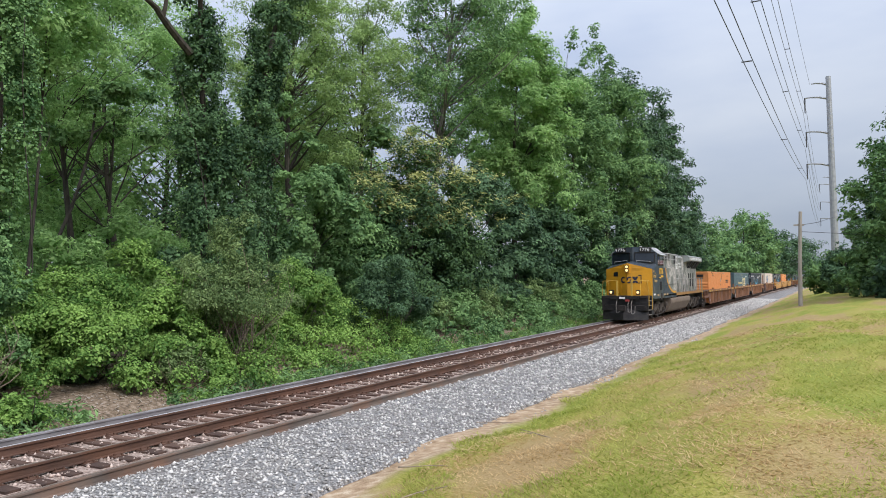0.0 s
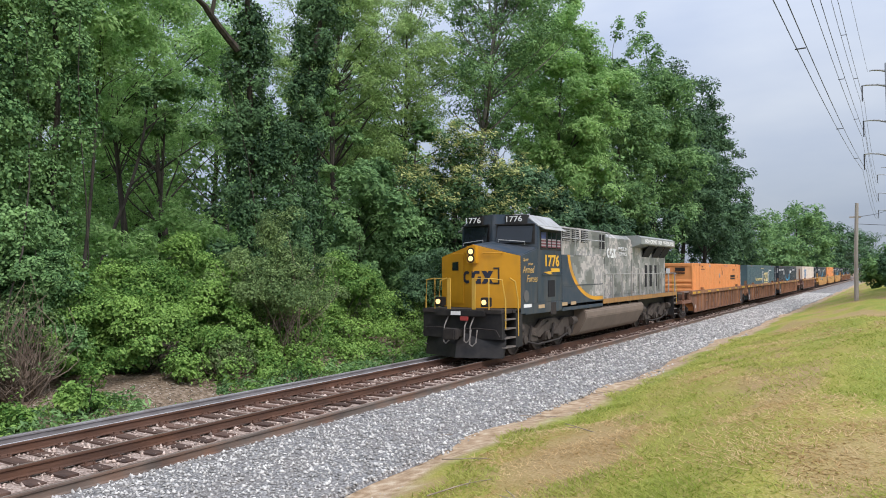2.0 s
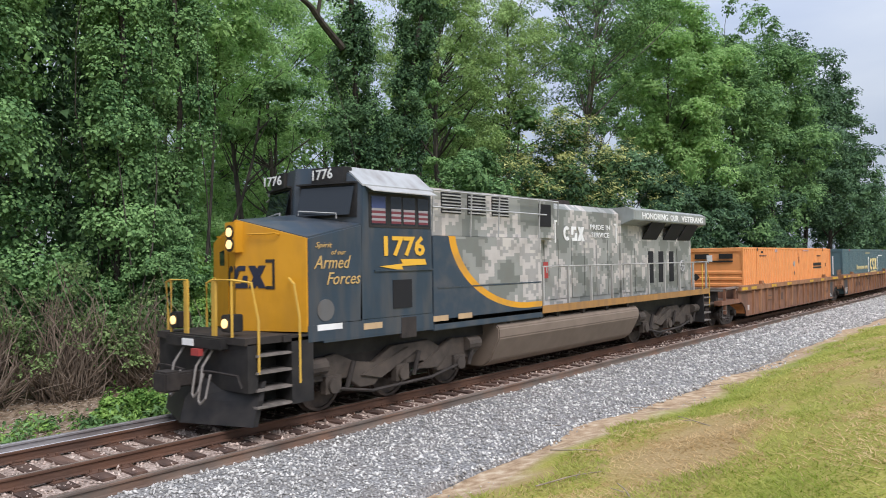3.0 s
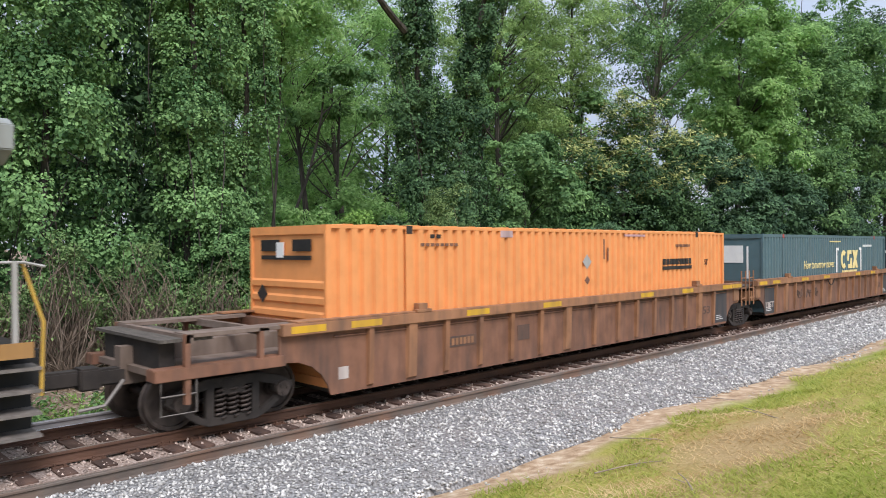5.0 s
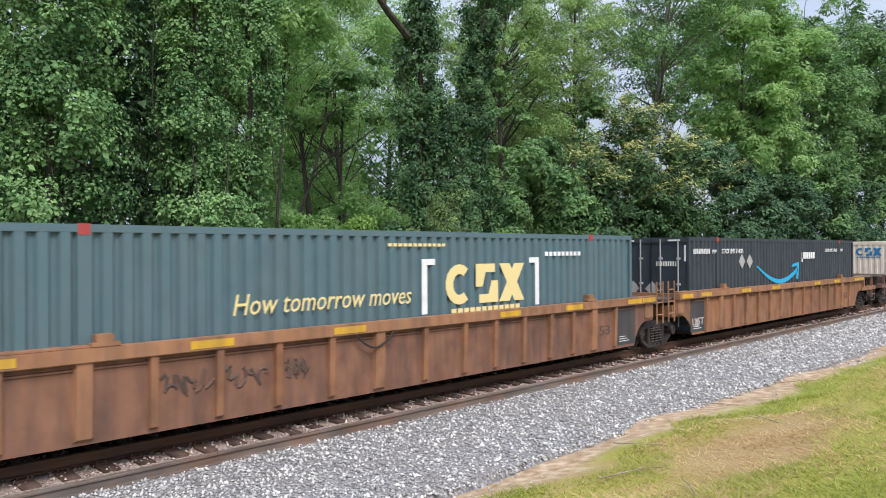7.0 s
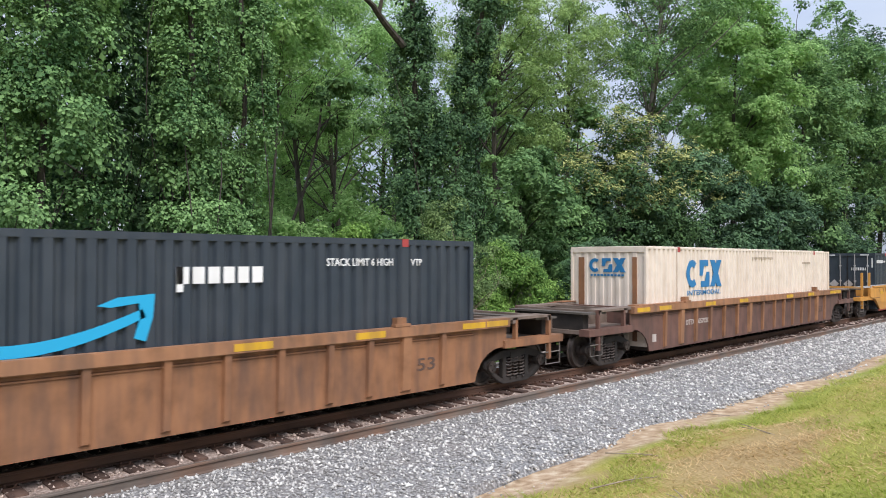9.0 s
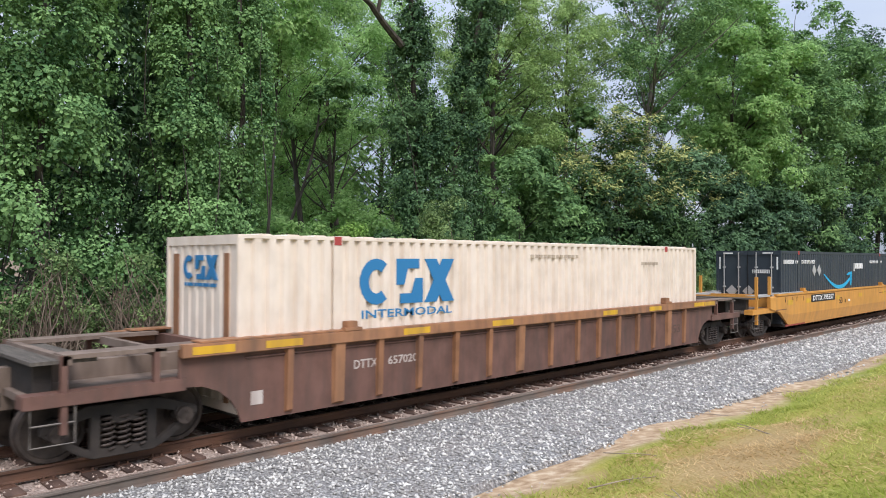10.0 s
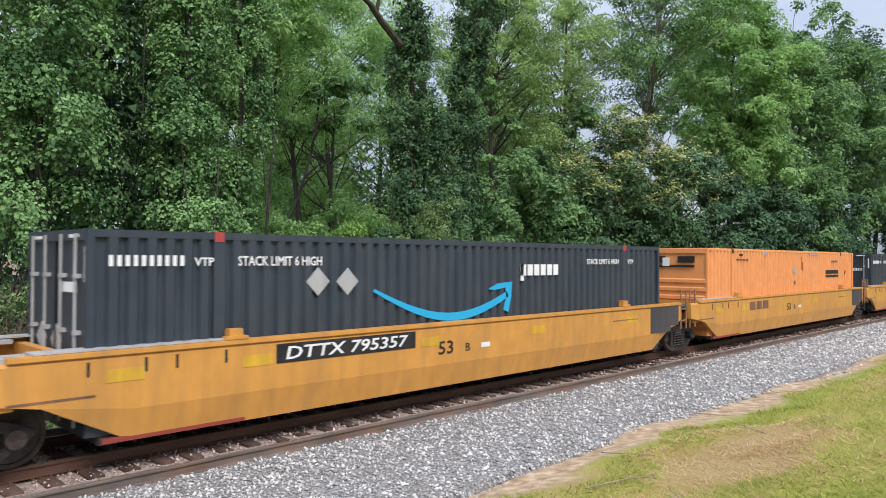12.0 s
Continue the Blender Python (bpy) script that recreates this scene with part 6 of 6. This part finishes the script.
def build_loco():
    r = thing("locomotive", "dark blue, yellow and grey camouflage diesel freight locomotive", "locomotive")
    camo, swoosh = camo_material(False), camo_material(True)
    # underframe, deck, tank
    part("underframe", Geo().box(-1.0, 1.0, .5, 21.4, 1.05, 1.5), BLACK, r)
    part("deck", Geo().box(-1.5, 1.5, 1.0, 21.2, 1.5, 1.6).box(-1.45, 1.45, .25, 1.2, 1.5, 1.62), GRIME, r)
    for s in (-1, 1):
        part("deck_stripe", Geo().box(min(s * 1.49, s * 1.52), max(s * 1.49, s * 1.52), 9.28, 21.2, 1.46, 1.66), paint("dusty_yellow_stripe", (0.36, 0.19, 0.06), .6), r, "dusty yellow deck edge")
        part("side_sill", Geo().box(min(s * 1.44, s * 1.505), max(s * 1.44, s * 1.505), 1.54, 4.95, 1.44, 1.74), BLUE, r)
    tank = [(-1.2, .42), (-.95, .26), (.95, .26), (1.2, .42), (1.5, .98), (1.5, 1.22), (1.38, 1.34), (-1.38, 1.34), (-1.5, 1.22), (-1.5, .98)]
    part("fuel_tank", Geo().prism(tank, 7.35, 15.0, "y"), TANK, r, "dusty grey fuel tank", bevel=.03)
    for yy in (7.9, 9.4, 10.2, 11.6, 13.0, 14.4):
        part("air_fitting", Geo().tube([(1.1, yy, 1.4), (1.42, yy, 1.4)], .09, 10), GRIME, r)
    loco_truck(r, 4.25)
    loco_truck(r, 17.95)
    # nose: two front panes that meet in the middle, sloping top
    v = [(-1.5, 1.53, 1.62), (0, 1.06, 1.62), (1.5, 1.53, 1.62), (1.5, 2.9, 1.62), (-1.5, 2.9, 1.62), (-1.5, 1.53, 3.33), (0, 1.06, 3.72), (1.5, 1.53, 3.33), (1.5, 2.9, 3.62), (-1.5, 2.9, 3.62), (0, 2.45, 3.86)]
    part("nose", Geo().add(v, [(0, 1, 6, 5), (1, 2, 7, 6), (2, 3, 8, 7), (4, 0, 5, 9), (5, 6, 10, 9), (6, 7, 8, 10), (3, 4, 9, 10, 8), (0, 4, 3, 2, 1)]), BLUE, r, "dark blue wide nose", bevel=.03)
    g = Geo()
    for s in (-1, 1):
        g.add([(0, 1.06 - .012, 1.63), (s * 1.49, 1.53 - .012, 1.63), (s * 1.49, 1.53 - .012, 3.32), (0, 1.06 - .012, 3.71), (0, 1.1, 1.63), (s * 1.49, 1.57, 1.63), (s * 1.49, 1.57, 3.32), (0, 1.1, 3.71)],
              [(0, 1, 2, 3), (4, 5, 6, 7), (0, 1, 5, 4), (1, 2, 6, 5), (2, 3, 7, 6), (3, 0, 4, 7)])
    part("nose_front", g, GOLD, r, "golden yellow nose front")
    yn = lambda x: 1.06 + .313 * abs(x)
    part("headlight_box", Geo().box(-.17, .17, .93, 1.2, 3.08, 3.66), GOLD, r, bevel=.015)
    for z in (3.24, 3.47):
        part("headlight", Geo().tube([(0, .925, z), (0, .9, z)], .085, 16), LAMP, r, "lit round headlight")
        part("headlight_rim", Geo().tube([(0, .94, z), (0, .915, z)], .135, 16), BLACK, r)
    for s, w in ((-1, .0), (1, .0)):
        part("grab_iron", Geo().tube([(s * .35, yn(.35) - .02, 3.4), (s * .35, yn(.35) - .1, 3.42), (s * .95, yn(.95) - .1, 3.42), (s * .95, yn(.95) - .02, 3.4)], .016, 5), GOLD, r)
    part("nose_door", Geo().add([(x, yn(x) - d, z) for d in (.02, .035) for x, z in ((-1.15, 1.75), (-.42, 1.75), (-.42, 3.3), (-1.15, 3.2))], [(0, 1, 2, 3), (4, 5, 6, 7), (0, 1, 5, 4), (1, 2, 6, 5), (2, 3, 7, 6), (3, 0, 4, 7)]), GOLD, r)
    part("door_window", Geo().add([(x, yn(x) - d, z) for d in (.03, .042) for x, z in ((-.95, 2.85), (-.65, 2.85), (-.65, 3.15), (-.95, 3.12))], [(0, 1, 2, 3), (4, 5, 6, 7), (0, 1, 5, 4), (1, 2, 6, 5), (2, 3, 7, 6), (3, 0, 4, 7)]), GLASS, r)
    front_emblem(r, plain("dark_blue_mark", (0.012, 0.016, 0.035), .5), -.44, 2.42, 1.1, .42, lambda x: yn(x) - .01, "dark mark on the nose")
    for x, d in ((-.62, 1), (.8, -1)):
        g = Geo()
        for a, b, z0, z1 in ((x, x + .05, 2.4, 2.95), (x, x + d * .14, 2.4, 2.46), (x, x + d * .14, 2.89, 2.95)):
            a, b = min(a, b), max(a, b)
            g.add([(q, yn(q) - e, z) for e in (.014, .022) for q, z in ((a, z0), (b, z0), (b, z1), (a, z1))], [(0, 1, 2, 3), (4, 5, 6, 7), (0, 1, 5, 4), (1, 2, 6, 5), (2, 3, 7, 6), (3, 0, 4, 7)])
        part("bracket_mark", g, BLACK, r)
    # cab
    v = []
    plan = [(-1.5, 2.8), (0, 2.33), (1.5, 2.8), (1.5, 4.95), (-1.5, 4.95)]
    v = [(x, y, 1.74) for x, y in plan] + [(x, y + (.12 if y < 4 else 0), 4.38) for x, y in plan]
    v += [(-1.0, 2.8, 4.76), (0, 2.5, 4.8), (1.0, 2.8, 4.76), (1.0, 4.95, 4.7), (-1.0, 4.95, 4.7)]
    part("cab", Geo().add(v, [(4, 3, 2, 1, 0), (0, 1, 6, 5), (1, 2, 7, 6), (2, 3, 8, 7), (3, 4, 9, 8), (4, 0, 5, 9), (5, 6, 11, 10), (6, 7, 12, 11), (7, 8, 13, 12), (8, 9, 14, 13), (9, 5, 10, 14), (10, 11, 12, 13, 14)]), BLUE, r, "dark blue cab", bevel=.02)
    part("cab_roof", Geo().loft([[(-1.52, y, 4.395), (-1.02, y, 4.785), (1.02, y, 4.785), (1.52, y, 4.395), (1.52, y, 4.36), (1.0, y, 4.75), (-1.0, y, 4.75), (-1.52, y, 4.36)] for y in (2.9, 4.99)]), paint("pale_roof_paint", (0.38, 0.39, 0.39), .5), r, "pale grey cab roof")
    part("cab_skirt", Geo().box(-1.5, 1.5, 1.9, 4.95, 1.4, 1.75), BLUE, r)
    fy = lambda x, z: 2.33 + .313 * abs(x) + .12 * (z - 1.74) / 2.64

    def front_panel(name, x0, x1, z0, z1, material, d0, d1, label=""):
        return part(name, Geo().add([(x, fy(x, z) - d, z) for d in (d0, d1) for x, z in ((x0, z0), (x1, z0), (x1, z1), (x0, z1))], [(0, 1, 2, 3), (4, 5, 6, 7), (0, 1, 5, 4), (1, 2, 6, 5), (2, 3, 7, 6), (3, 0, 4, 7)]), material, r, label)
    for s in (-1, 1):
        a, b = (min(s * .14, s * 1.4), max(s * .14, s * 1.4))
        front_panel("windshield_frame", a, b, 3.76, 4.42, BLACK, 0, .02)
        part("windshield", Geo().add([(x, fy(x, z) - d - (.14 if z < 4 else .012), z) for d in (0, .02) for x, z in ((a + .05, 3.8), (b - .05, 3.8), (b - .05, 4.38), (a + .05, 4.38))], [(0, 1, 2, 3), (4, 5, 6, 7), (0, 1, 5, 4), (1, 2, 6, 5), (2, 3, 7, 6), (3, 0, 4, 7)]), GLASS, r, "sloping windshield pane")
        front_panel("number_board", min(s * .45, s * 1.15), max(s * .45, s * 1.15), 4.46, 4.76, BLACK, -.15, .07)
        x0 = min(s * .5, s * 1.1)
        letters("board_number", "1776", r, WHITE, (x0, 2.33 + .313 * .5 + .12 - .1, 4.51), .6, .2, "front")
        front_panel("sun_visor", a, b, 4.42, 4.45, BLACK, 0, .12)
        part("wiper", Geo().tube([(s * .3, fy(.3, 3.8) - .06, 3.8), (s * .75, fy(.75, 4.0) - .05, 4.2)], .012, 4), ALLOY, r)
        part("nose_grab", Geo().tube([(s * .3, 2.3, 3.82), (s * .3, 2.3, 3.9), (s * 1.2, 2.5, 3.82), (s * 1.2, 2.5, 3.72)], .014, 4), ALLOY, r)
        # side windows with striped cloth behind the panes
        X = s * 1.5
        lo, hi = min(X - s * .02, X + s * .012), max(X - s * .02, X + s * .012)
        part("side_window_frame", Geo().box(lo, hi, 3.08, 4.88, 3.56, 4.24), BLACK, r)
        for y0, y1 in ((3.13, 3.55), (3.68, 4.0), (4.04, 4.42), (4.5, 4.83)):
            part("side_window", Geo().box(lo, hi + (.004 if s > 0 else 0), y0, y1, 3.61, 4.19), GLASS, r)
            if s > 0:
                for k in range(3):
                    part("flag_stripe", Geo().box(1.512, 1.519, y0 + .02, y1 - .02, 3.64 + .1 * k, 3.69 + .1 * k), plain("flag_red", (0.15, 0.03, 0.04), .5), r, "red stripe of a flag in the window")
                    part("flag_stripe", Geo().box(1.512, 1.518, y0 + .02, y1 - .02, 3.69 + .1 * k, 3.74 + .1 * k), plain("flag_white", (0.3, 0.28, 0.29), .5), r)
                if y0 < 3.3:
                    part("flag_field", Geo().box(1.512, 1.519, y0 + .02, y1 - .02, 3.94, 4.17), plain("flag_blue", (0.05, 0.07, 0.18), .5), r)
        part("awning", Geo().add([(s * 1.5, 3.0, 4.36), (s * 1.5, 4.9, 4.36), (s * 1.72, 4.9, 4.25), (s * 1.72, 3.0, 4.25), (s * 1.5, 3.0, 4.38), (s * 1.5, 4.9, 4.38), (s * 1.72, 4.9, 4.27), (s * 1.72, 3.0, 4.27)],
                                 [(0, 1, 2, 3), (4, 5, 6, 7), (0, 1, 5, 4), (1, 2, 6, 5), (2, 3, 7, 6), (3, 0, 4, 7)]), ALLOY, r, "pale sun awning over the side window")
        part("cab_ledge", Geo().box(min(s * 1.5, s * 1.53), max(s * 1.5, s * 1.53), 3.2, 4.95, 2.68, 2.71), BLUE, r)
        part("side_vent", Geo().box(min(s * 1.49, s * 1.515), max(s * 1.49, s * 1.515), 3.72, 4.28, 1.92, 2.5), DARK, r, "dark louvred vent")
        part("side_step_box", Geo().box(min(s * 1.42, s * 1.512), max(s * 1.42, s * 1.512), 3.95, 4.4, 1.3, 1.72), GRIME, r)
        part("mirror_disc", Geo().tube([(s * 1.5, 1.95, 2.0), (s * 1.516, 1.95, 2.0)], .2, 20), paint("worn_disc", (0.12, 0.12, 0.12), .4), r, "round worn emblem disc")
        for y0 in (2.9, 4.95, 5.8):
            part("reflector", Geo().box(min(s * 1.5, s * 1.51), max(s * 1.5, s * 1.51), y0, y0 + .5, 1.56, 1.68), paint("pale_reflector", (0.5, 0.35, 0.2), .5), r)
        part("warning_label", Geo().box(min(s * 1.5, s * 1.512), max(s * 1.5, s * 1.512), 1.75, 2.35, 1.63, 1.74), WHITE, r)
    letters("road_number", "1776", r, LETTER_GOLD, (1.512, 3.48, 2.98), 1.22, .42, bold=0.03)
    sheet("lightning_mark", r, LETTER_GOLD, 1.508, [(3.35, 2.78), (4.05, 2.68), (3.98, 2.78), (4.75, 2.8), (4.7, 2.92), (3.95, 2.92), (4.02, 2.83)])
    letters("motto", "Spirit", r, SCRIPT, (1.512, 1.72, 3.12), .4, .13, slant=.35, bold=0)
    letters("motto", "of our", r, SCRIPT, (1.512, 2.1, 3.02), .36, .09, slant=.35, bold=0)
    letters("motto", "Armed", r, SCRIPT, (1.512, 1.68, 2.76), .9, .24, slant=.35, bold=0)
    letters("motto", "Forces", r, SCRIPT, (1.512, 1.98, 2.46), .85, .23, slant=.35, bold=0)
    # auxiliary cabinet behind the cab
    part("cabinet", Geo().box(-1.5, 1.5, 4.97, 9.3, 1.36, 3.42), swoosh, r, "full-width cabinet, blue with a yellow curve into camouflage", bevel=.015)
    part("upper_cabinet", Geo().box(-1.3, 1.3, 4.99, 10.3, 3.4, 4.5), camo, r, bevel=.04)
    part("cabinet_line", Geo().box(1.5, 1.51, 5.1, 9.25, 2.27, 2.3), BLUE, r)
    for s in (-1, 1):
        for y0 in (5.5, 6.45, 7.4):
            part("louvre_frame", Geo().box(min(s * 1.28, s * 1.315), max(s * 1.28, s * 1.315), y0, y0 + .7, 3.95, 4.42), DARK, r)
            for k in range(6):
                part("louvre", Geo().box(min(s * 1.3, s * 1.33), max(s * 1.3, s * 1.33), y0 + .02, y0 + .68, 3.97 + .075 * k, 4.0 + .075 * k), ALLOY, r)
        g = Geo()
        g.tube([(s * 1.48, 5.0, 4.05), (s * 1.48, 9.6, 4.05)], .02, 5)
        g.tube([(s * 1.48, 5.0, 4.42), (s * 1.48, 10.2, 4.42), (s * 1.4, 10.3, 3.8)], .02, 5)
        for yy in (5.05, 6.4, 7.5, 9.3):
            g.tube([(s * 1.42, yy, 3.42), (s * 1.48, yy, 4.42)], .018, 4)
        part("roof_handrail", g, ALLOY, r)
        part("intake_opening", Geo().box(min(s * 1.28, s * 1.312), max(s * 1.28, s * 1.312), 9.5, 10.1, 3.75, 4.35), DARK, r)
    # engine hood with doors
    part("engine_hood", Geo().loft([[(-1.0, y, 1.6), (1.0, y, 1.6), (1.0, y, 4.3), (.8, y, 4.48), (-.8, y, 4.48), (-1.0, y, 4.3)] for y in (9.3, 14.7)]), camo, r, "camouflaged engine hood")
    for s in (-1, 1):
        for k, y0 in enumerate(np.arange(9.45, 14.4, .74)):
            part("hood_door", Geo().box(min(s * 1.0, s * 1.02), max(s * 1.0, s * 1.02), y0, y0 + .7, 1.75, 3.45), camo, r, bevel=.006)
            part("door_latch", Geo().box(min(s * 1.02, s * 1.04), max(s * 1.02, s * 1.04), y0 + .06, y0 + .1, 2.5, 2.66), ALLOY, r)
    part("exhaust_stack", Geo().box(-.45, .45, 11.5, 12.6, 4.48, 4.66), GRIME, r, bevel=.03)
    plate("red_label", r, RED, 1.02, 10.12, 10.36, 2.35, 2.8)
    for a, d in ((10.74, 1), (14.5, -1)):
        sheet("bracket", r, WHITE, 1.02, [(a, 3.34), (a + d * .06, 3.34), (a + d * .06, 3.92), (a + d * .18, 3.92), (a + d * .18, 3.98), (a, 3.98)])
    emblem(r, WHITE, 1.02, 11.22, 3.4, 1.2, .42)
    letters("pride", "PRIDE", r, WHITE, (1.022, 12.79, 3.76), .85, .15)
    letters("pride", "IN", r, WHITE, (1.022, 13.78, 3.76), .28, .15)
    letters("pride", "SERVICE", r, WHITE, (1.022, 12.85, 3.52), 1.15, .15)
    # radiator cab
    part("radiator_body", Geo().box(-1.05, 1.05, 14.7, 20.6, 1.6, 4.1), camo, r, bevel=.015)
    part("radiator", Geo().loft([[(-1.05, y, 3.95), (1.05, y, 3.95), (1.5, y, 4.1), (1.5, y, 4.42), (1.3, y, 4.52), (-1.3, y, 4.52), (-1.5, y, 4.42), (-1.5, y, 4.1)] for y in (14.75, 21.0)]), paint("grey_green_paint", (0.28, 0.3, 0.285), .5), r, "overhanging grey radiator housing", bevel=.015)
    for word, y0, w in (("HONORING", 15.4, 2.05), ("OUR", 17.65, .72), ("VETERANS", 18.62, 2.1)):
        letters("tribute", word, r, WHITE, (1.503, y0, 4.15), w, .21, bold=0.03)
    for s in (-1, 1):
        for y0 in (16.3, 18.0, 19.3):
            part("radiator_screen", Geo().add([(s * 1.06, y0, 3.5), (s * 1.06, y0 + 1.15, 3.5), (s * 1.42, y0 + 1.15, 4.06), (s * 1.42, y0, 4.06), (s * 1.04, y0, 3.52), (s * 1.04, y0 + 1.15, 3.52), (s * 1.40, y0 + 1.15, 4.08), (s * 1.40, y0, 4.08)],
                                              [(0, 1, 2, 3), (4, 5, 6, 7), (0, 1, 5, 4), (1, 2, 6, 5), (2, 3, 7, 6), (3, 0, 4, 7)]), DARK, r, "dark radiator intake screen")
        for y0 in (16.75, 17.6, 18.5):
            plate("tall_vent", r, DARK, s * 1.05 + (.0 if s > 0 else .0), y0, y0 + .42, 2.0, 3.1) if s > 0 else None
        for y0 in (14.85, 15.7, 19.2):
            part("access_door", Geo().box(min(s * 1.05, s * 1.075), max(s * 1.05, s * 1.075), y0, y0 + .75, 1.75, 3.2), camo, r, bevel=.006)
        g = Geo().tube([(s * 1.12, 19.55 + .2 * math.cos(k * .3927), 2.55 + .2 * math.sin(k * .3927)) for k in range(17)], .022, 6)
        for k in range(3):
            g.tube([(s * 1.12, 19.55, 2.55), (s * 1.12, 19.55 + .2 * math.cos(k * 2.094), 2.55 + .2 * math.sin(k * 2.094))], .016, 5)
        part("brake_wheel", g.tube([(s * 1.06, 19.55, 2.55), (s * 1.14, 19.55, 2.55)], .05, 8), ALLOY, r, "spoked hand brake wheel")
        # walkway handrails
        rail_m = paint("worn_silver_handrail", (0.42, 0.41, 0.38), .5)
        part("walkway_rail", Geo().tube([(s * 1.46, 9.35, 2.68), (s * 1.46, 21.1, 2.68), (s * 1.46, 21.35, 2.62)], .02, 5), rail_m, r)
        for yy in np.linspace(9.4, 21.0, 10):
            part("rail_post", Geo().box(min(s * 1.43, s * 1.49), max(s * 1.43, s * 1.49), yy - .03, yy + .03, 1.6, 2.7), rail_m, r)
        # corner steps, front and rear
        for f, y0, y1 in ((1, .45, 1.2), (-1, 20.6, 21.3)):
            for k in range(4):
                part("step_tread", Geo().box(min(s * 1.02, s * 1.5), max(s * 1.02, s * 1.5), y0, y1, .42 + .29 * k, .46 + .29 * k), TREAD, r, "worn metal step")
            part("step_side", Geo().box(min(s * 1.0, s * 1.5), max(s * 1.0, s * 1.5), (y1 if f > 0 else y0) - .03, (y1 if f > 0 else y0) + (.42 if f > 0 else .0) + .03, .4, 1.56), BLACK, r)
            part("step_back", Geo().box(min(s * .98, s * 1.04), max(s * .98, s * 1.04), y0, y1, .4, 1.56), BLACK, r)
        for pts in ([(1.48, .5, 1.0), (1.48, .5, 1.9), (1.4, .42, 2.55), (1.0, .3, 2.6)], [(1.5, 1.35, .75), (1.5, 1.35, 1.9), (1.42, 1.3, 2.5), (1.2, 1.36, 2.6)], [(1.46, 20.62, 1.0), (1.46, 20.62, 2.6)], [(1.46, 21.3, .95), (1.46, 21.33, 1.9), (1.4, 21.1, 2.68)]):
            part("handrail", Geo().tube([(s * a, b, c) for a, b, c in pts], .024, 6), RAIL_PAINT, r, "yellow handrail")
        part("front_rail", Geo().tube([(s * .42, .3, 1.62), (s * .42, .3, 2.6), (s * 1.0, .3, 2.6), (s * 1.0, .3, 1.62)], .024, 6).box(min(s * .4, s * .52), max(s * .4, s * .52), .28, .32, 1.62, 2.58), RAIL_PAINT, r, "yellow front railing")
        part("ditch_light_box", Geo().box(s * .85 - .13, s * .85 + .13, .26, .55, 1.7, 2.0), BLACK, r, bevel=.02)
        part("ditch_light", Geo().tube([(s * .85, .265, 1.85), (s * .85, .235, 1.85)], .08, 16), LAMP, r, "lit round ditch light")
        part("plow", Geo().add([(0, -.12, .12), (s * 1.42, .4, .12), (s * 1.45, .5, .55), (s * 1.4, .62, .86), (0, .25, .86), (0, -.02, .5), (0, .02, .12), (s * 1.42, .5, .12), (s * 1.45, .6, .55), (s * 1.4, .7, .86), (0, .35, .86), (0, .1, .5)],
                                [(0, 1, 2, 5), (5, 2, 3, 4), (6, 7, 8, 11), (11, 8, 9, 10), (0, 1, 7, 6), (1, 2, 8, 7), (2, 3, 9, 8), (3, 4, 10, 9), (4, 5, 11, 10), (5, 0, 6, 11)]), BLACK, r, "black snow plow blade")
        part("uncoupling_lever", Geo().tube([(s * .2, .1, 1.0), (s * .7, .05, 1.05), (s * 1.3, .2, 1.0), (s * 1.42, .2, .8)], .02, 5), GRIME, r)
    part("pilot", Geo().box(-1.45, 1.45, .3, .5, .7, 1.52), BLACK, r)
    part("anticlimber", Geo().box(-.9, .9, .12, .35, 1.4, 1.6), BLACK, r, bevel=.02)
    part("coupler", Geo().box(-.13, .13, -.45, .4, .75, 1.0).box(-.22, .22, -.5, -.2, .7, 1.05), GRIME, r, bevel=.03)
    part("rear_coupler", Geo().box(-.13, .13, 21.2, 22.2, .75, 1.0), GRIME, r, bevel=.03)
    for x0, x1, z in ((-.45, -.25, .55), (.3, .5, .6), (.5, .72, .5)):
        part("air_hose", Geo().tube([(x0, .25, 1.4), (x0 - .03, .05, 1.1), (x0, -.05, z + .05), ((x0 + x1) / 2, -.08, z), (x1, -.05, z + .1), (x1, .05, 1.0)], .022, 6), HOSE, r, "hanging grey air hose")
    part("hose_cap", Geo().box(.1, .35, .05, .14, 1.28, 1.4), RED, r)
    part("front_plate", Geo().box(-.28, .08, .1, .118, 1.44, 1.56), WHITE, r)
    part("roof_horn", Geo().tube([(.2, 4.2, 4.85), (.2, 3.8, 4.85)], .05, 8).box(.1, .3, 4.0, 4.1, 4.7, 4.85), ALLOY, r)
    CARS.append((r, -25.9))


def build_train():
    build_loco()
    build_cars()
    build_containers()


# ---- movement ----
RUN = [(0.0, 71.15), (1.5, 51.9), (2.5, 39.0), (3.2, 30.1), (4.8, 9.99), (6.5, -11.62), (7.2, -20.6), (9.5, -50.1), (10.5, -63.0), (12.0, -82.3)]


def run_at(t):
    return float(np.interp(t, [a for a, _ in RUN], [b for _, b in RUN]))


def motions():
    """The train rolls along the track towards -y; its wheels turn with it."""
    for ob, off in CARS:
        walk(ob, [(t, pose(-XC, s + off, 0)) for t, s in RUN])
    ticks = [k / FPS for k in range(12 * FPS + 1)]
    for ob, y, r in SPIN:
        walk(ob, [(t, pose(0, y, r, math.degrees((71.15 - run_at(t)) / r) % 360)) for t in ticks])
# ---- build ----
build_ground()
build_track()
build_rails()
build_poles()
build_wood()
build_train()
build_stones()
build_grass()
build_ties()
motions()
